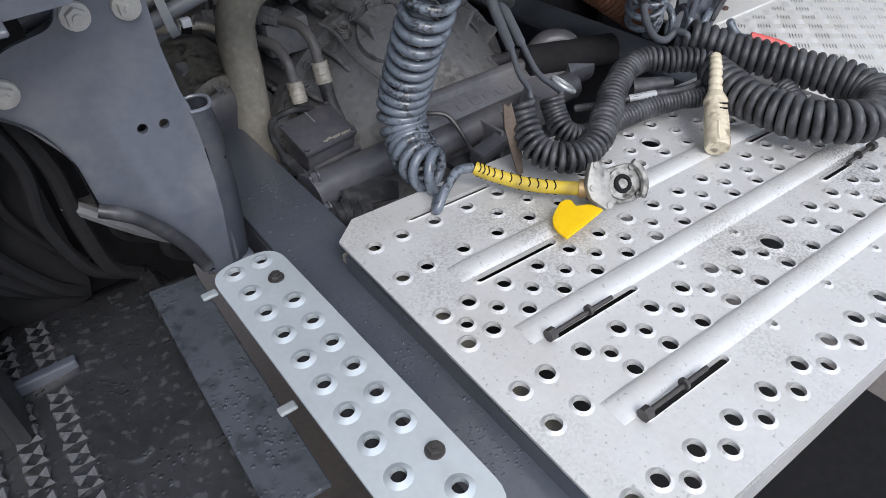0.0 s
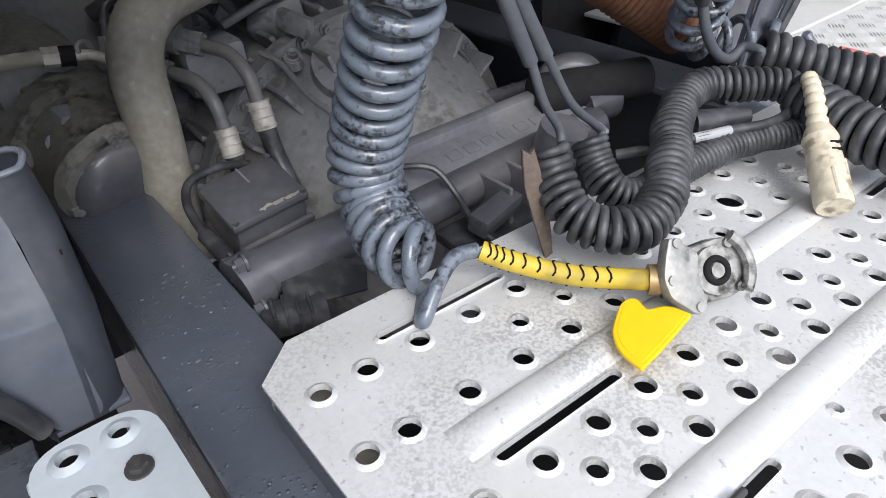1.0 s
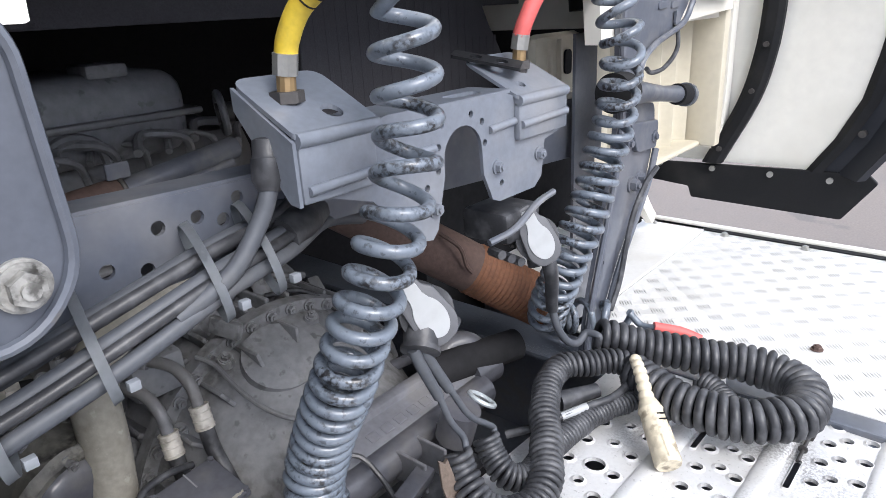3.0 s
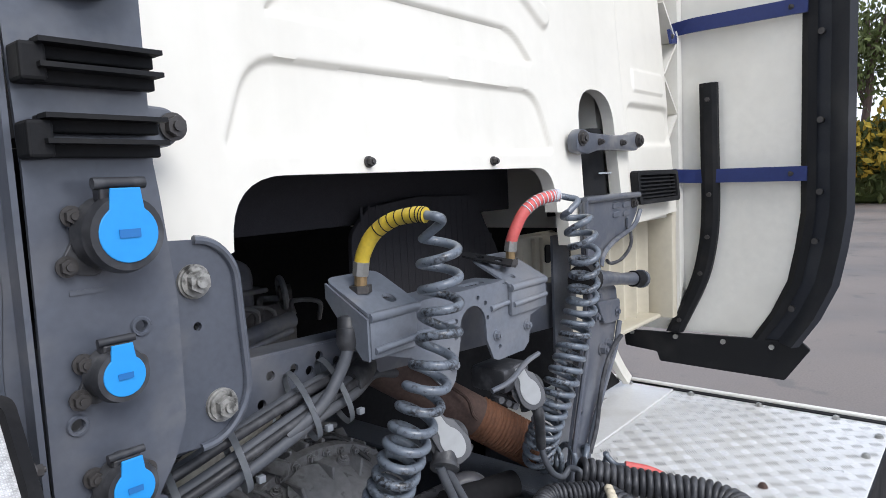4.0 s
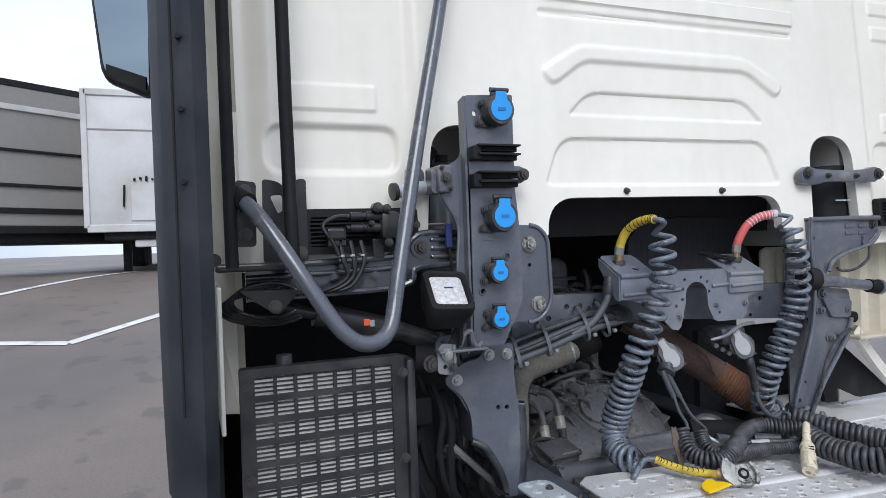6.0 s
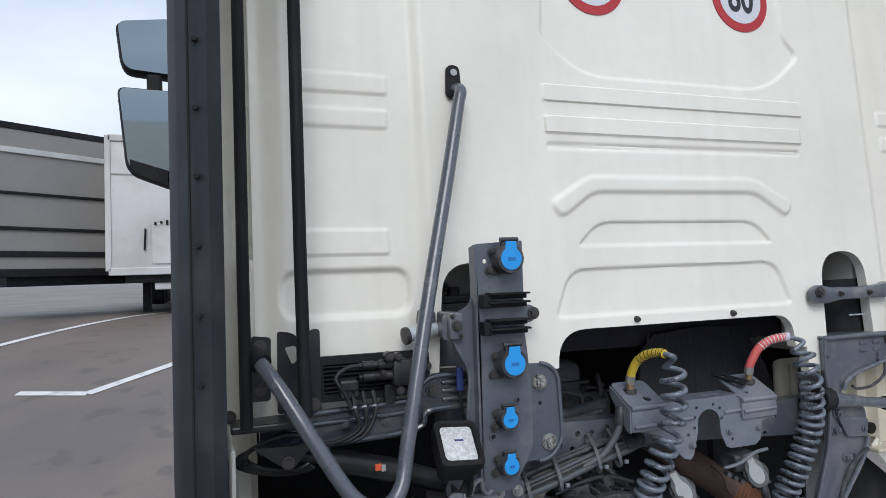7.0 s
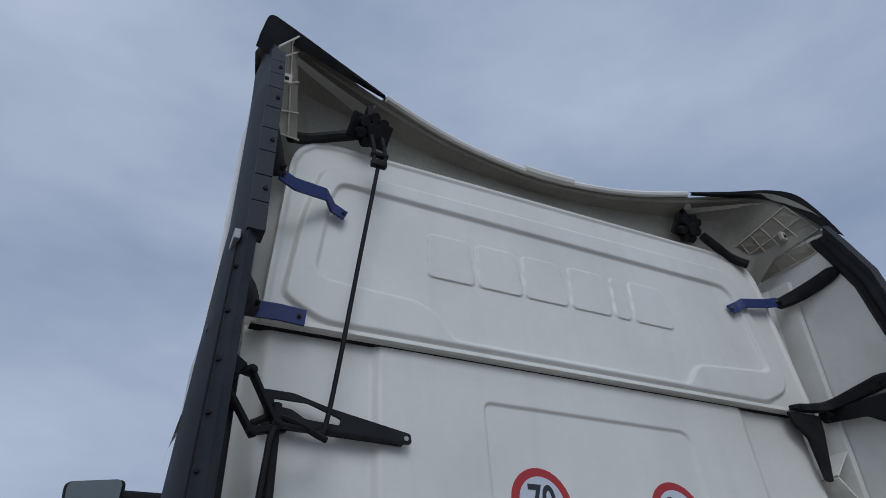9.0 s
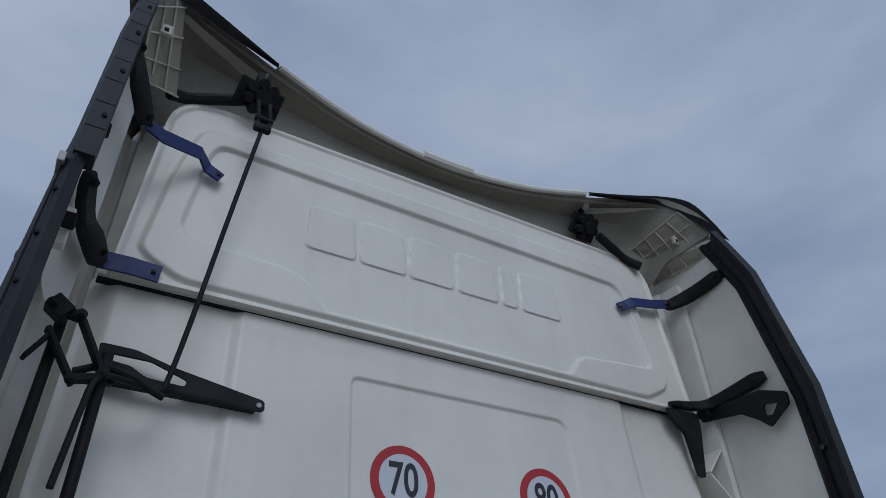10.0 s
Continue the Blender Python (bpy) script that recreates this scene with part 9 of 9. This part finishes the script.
plate("plate", f_out, 0.030, 0.008, STEEL2, fp, [circle(0.545, 1.625, 0.006, 12), circle(0.470, 1.135, 0.007, 12), circle(0.495, 1.19, 0.005, 10)])
part("top_rim", tube(B(), [(0.530, 0.018, 1.682), (0.68, 0.016, 1.684), (0.826, 0.016, 1.683)], 0.008, 10), STEEL2, fp, smooth=True)
part("top_lip", box(B(), 0.527, 0.832, 0.022, 0.10, 1.680, 1.688, 0.003), STEEL2, fp)
part("side_lip", tube(B(), smooth_path([(x, 0.014, z) for x, z in ((0.690, 1.372), (0.668, 1.318), (0.636, 1.275), (0.560, 1.180), (0.512, 1.100), (0.492, 1.035))]), 0.007, 8), STEEL2, fp, smooth=True)
part("upper_lip", tube(B(), smooth_path([(x, 0.014, z) for x, z in ((0.830, 1.642), (0.786, 1.603), (0.668, 1.574), (0.614, 1.549), (0.598, 1.522))]), 0.006, 8), STEEL2, fp, smooth=True)
part("near_lip", tube(B(), smooth_path([(x, 0.014, z) for x, z in ((0.420, 1.035), (0.450, 1.150), (0.492, 1.270), (0.524, 1.370), (0.535, 1.480), (0.527, 1.590), (0.528, 1.678))]), 0.006, 8), STEEL2, fp, smooth=True)
for k in range(2):
    for j in range(2):
        x, z = 0.700 + 0.058 * k, 1.662 - 0.022 * j
        part("pressed_dent", flat(prism(B(), rounded([(x - 0.020, z - 0.009), (x + 0.020, z - 0.007), (x + 0.018, z + 0.007), (x - 0.018, z + 0.005)], 0.006), 0.006, None, 0.002), XZ(0.024)), STEEL2, fp)
part("corner_bolt", bolt(B(), (0.803, 0.022, 1.662), (0, -1, 0), 0.010, 0.008), DARKBOLT, fp)
part("tab", flat(prism(B(), rounded([(0.755, 1.628), (0.780, 1.622), (0.772, 1.598), (0.752, 1.602)], 0.005), 0.005), XZ(0.020)), STEEL2, fp)
part("pivot_arm", tube(B(), [(0.530, 0.010, 1.500), (0.60, 0.006, 1.492), (0.68, 0.004, 1.480), (0.755, 0.004, 1.470)], 0.0, 16, radii=[0.026, 0.019, 0.015, 0.017]), STEEL2, fp, smooth=True)
part("pivot_bush", cyl(B(), (0.752, 0.004, 1.470), (0.795, 0.004, 1.464), 0.021, n=24), RUBBER, fp, smooth=True)
part("pivot_head", cyl(B(), (0.795, 0.004, 1.464), (0.808, 0.004, 1.462), 0.024, n=24), STEEL, fp, smooth=True)
part("pivot_bolt", bolt(B(), (0.808, 0.004, 1.462), (1, 0, 0), 0.013, 0.010), DARKBOLT, fp)
part("near_bush", cyl(B(), (0.488, 0.010, 1.504), (0.530, 0.010, 1.502), 0.034, n=24), RUBBER, fp, smooth=True)
for x, z in ((0.560, 1.405), (0.634, 1.322), (0.668, 1.400), (0.60, 1.318), (0.570, 1.455)):
    part("bolt", bolt(B(), (x, 0.022, z), (0, -1, 0), 0.012, 0.012), STEEL2, fp)
part("inner_web", flat(prism(B(), rounded([(0.565, 1.44), (0.690, 1.43), (0.684, 1.375), (0.60, 1.38)], 0.012), 0.014, None, 0.003), XZ(0.024)), STEEL2, fp)
part("loop_cable", tube(B(), smooth_path([(0.800, 0.03, 1.600), (0.780, 0.02, 1.555), (0.725, 0.02, 1.525), (0.665, 0.02, 1.520), (0.640, 0.02, 1.53)]), 0.0045, 8), CABLE, fp, smooth=True)
part("brake_cable", tube(B(), smooth_path([(0.668, 0.0, 1.340), (0.620, 0.0, 1.318), (0.575, 0.0, 1.275), (0.548, 0.0, 1.22), (0.525, 0.0, 1.15), (0.49, 0.0, 1.10)]), 0.0055, 8), CABLE, fp, smooth=True)
part("far_plate", box(B(), 0.52, 0.60, 0.10, 0.106, 1.03, 1.60), STEEL, fp)
fp.location, fp.scale = (0.437, -0.015, 1.053), (0.963, 0.963, 0.963)

damp = thing("cab_damper", "dark cab damper with a clamp bar in the wall recess", "damper", (0.6, 0.05, 1.8))
part("barrel", cyl(B(), (0.668, 0.10, 1.64), (0.668, 0.115, 1.845), 0.078, n=28), BLACK, damp, smooth=True)
part("upper_cap", cyl(B(), (0.575, 0.09, 1.84), (0.575, 0.09, 1.895), 0.022, n=18), BLACK, damp, smooth=True)
bm = B()
prism(bm, rounded([(0.433, 1.822), (0.436, 1.788), (0.485, 1.782), (0.539, 1.792), (0.665, 1.793), (0.751, 1.792), (0.773, 1.829), (0.746, 1.841), (0.708, 1.832), (0.628, 1.827), (0.499, 1.830), (0.462, 1.840)], 0.012), 0.025, XZ(-0.004), 0.004)
part("clamp_bar", bm, STEEL2, damp, smooth=True)
for x in (0.457, 0.753, 0.539, 0.655):
    part("bolt", bolt(B(), (x, -0.029, 1.817 if x in (0.457, 0.753) else 1.810), (0, -1, 0), 0.013 if x in (0.457, 0.753) else 0.006, 0.008), DARKBOLT, damp)
part("label_strip", box(B(), 0.630, 0.700, 0.018, 0.0205, 1.738, 1.742), ALU2, damp)
ldamp = thing("cab_damper", "dark cab damper behind the socket post", "damper", (-0.64, 0.1, 1.7))
part("inner_wall", box(B(), -0.78, -0.50, 0.20, 0.21, 1.80, 1.98), WHITE_SIDE, ldamp, "cream inner wall")
part("arm", tube(B(), smooth_path([(-0.71, 0.08, 1.70), (-0.70, 0.08, 1.80), (-0.69, 0.09, 1.86), (-0.672, 0.09, 1.885)]), 0.024, 12), BLACK, ldamp, smooth=True)
part("barrel", cyl(B(), (-0.64, 0.13, 1.48), (-0.64, 0.13, 1.80), 0.05, n=24), STEEL, ldamp, smooth=True)
part("neck", cyl(B(), (-0.635, 0.11, 1.80), (-0.635, 0.11, 1.87), 0.016, n=14), BLACK, ldamp, smooth=True)
part("bracket", box(B(), -0.74, -0.58, 0.08, 0.14, 1.83, 1.85, 0.005), BLACK, ldamp)

# far wheel-arch shell behind the post
arch_t = thing("cab_side_shell", "cream ribbed inner shell under the far cab corner", "inner shell", (0.9, 0.2, 1.2))
shx = np.linspace(0.66, 1.2, 109)
sh = [[Vector((x, 0.125 - 0.03 * max(0.0, math.cos((x - 0.74) * 2 * math.pi / 0.09)) ** 6, z)) for z in (1.30, 1.32, 1.45, 1.60, 1.64)] for x in shx]
part("shell", loft(sh), SHELL, arch_t, smooth=True)
part("lower_lip", box(B(), 0.78, 1.13, 0.06, 0.125, 1.288, 1.302, 0.006), SHELL, arch_t)
part("corner_post", box(B(), 1.105, 1.14, 0.02, 0.12, 1.29, 1.66, 0.006), SHELL, arch_t, smooth=True)
part("drain_hole", cyl(B(), (0.80, 0.116, 1.36), (0.80, 0.096, 1.36), 0.018, n=18), RUBBER, arch_t, "black rubber drain plug")
part("near_shell", box(B(), 0.470, 0.655, 0.14, 0.18, 1.38, 1.600, 0.02), SHELL, arch_t, smooth=True)
part("slot_mark", flat(prism(B(), rounded([(0.564, 1.522), (0.588, 1.522), (0.588, 1.568), (0.564, 1.568)], 0.010), 0.004), XZ(0.1395)), RUBBER, arch_t)
for x in (0.51, 0.545, 0.612):
    part("shell_rib", box(B(), x - 0.004, x + 0.004, 0.131, 0.142, 1.40, 1.590, 0.003), SHELL, arch_t)
arc = thing("white_arch_trim", "white sloping strip framing a dark opening behind the deck", "trim", (0.9, 0.15, 1.04))
al = smooth_path([(0.80, 0.10, 1.320), (0.86, 0.12, 1.275), (0.96, 0.155, 1.205), (1.07, 0.18, 1.120), (1.17, 0.20, 1.052)], 6)
bm = B()
g = [[bm.verts.new(p + q) for q in (Vector((-0.013, 0.012, -0.012)), Vector((-0.012, -0.008, -0.010)), Vector((0.012, -0.008, 0.012)), Vector((0.013, 0.012, 0.012)))] for p in al]
for a, b in zip(g, g[1:]):
    for i in range(3):
        bm.faces.new((a[i], a[i + 1], b[i + 1], b[i]))
part("strip", bm, WHITE_SIDE, arc, smooth=True)
bm = B()
prism(bm, rounded([(0.80, 1.29), (0.88, 1.25), (1.00, 1.16), (1.13, 1.055), (0.80, 1.05), (0.775, 1.15)], 0.01), 0.02, XZ(0.23))
part("dark_opening", bm, RUBBER, arc, "black rubber-edged opening")
part("far_pillar", flat(prism(B(), [(0.80, 1.11), (0.88, 1.075), (0.93, 1.066), (0.80, 1.066)], 0.006), XZ(0.165)), TRAILER_G, arc)

# mirrors on the near door
mir = thing("door_mirror", "black double door mirror reflecting the yard", "door mirror", (-1.46, 1.5, 2.5))
for corners, tilt_ in ((((-1.545, 2.375), (-1.36, 2.305), (-1.345, 2.735), (-1.578, 2.742)), 6.5), (((-1.560, 2.808), (-1.345, 2.790), (-1.345, 3.045), (-1.582, 3.018)), 8.0)):
    sq2 = rounded(corners, [0.05, 0.03, 0.03, 0.035])
    cx_, cz_ = sum(x for x, z in corners) / 4, sum(z for x, z in corners) / 4
    bm = B()
    prism(bm, sq2, 0.11, XZ(1.67), 0.022)
    part("shell", bm, BLACK, mir, smooth=True)
    bm = B()
    prism(bm, [((x - cx_) * 0.88, (z - cz_) * 0.92) for x, z in sq2], 0.003, XZ(0))
    bm.transform(Matrix.Translation((cx_, 1.548, cz_)) @ Euler((radians(tilt_), 0, radians(-2))).to_matrix().to_4x4())
    part("glass", bm, mirror_glass, mir, "mirror glass")
part("arm", box(B(), -1.40, -1.18, 1.57, 1.62, 2.96, 3.0, 0.01), BLACK, mir)
part("stem", box(B(), -1.46, -1.40, 1.56, 1.62, 2.68, 2.80, 0.01), BLACK, mir)
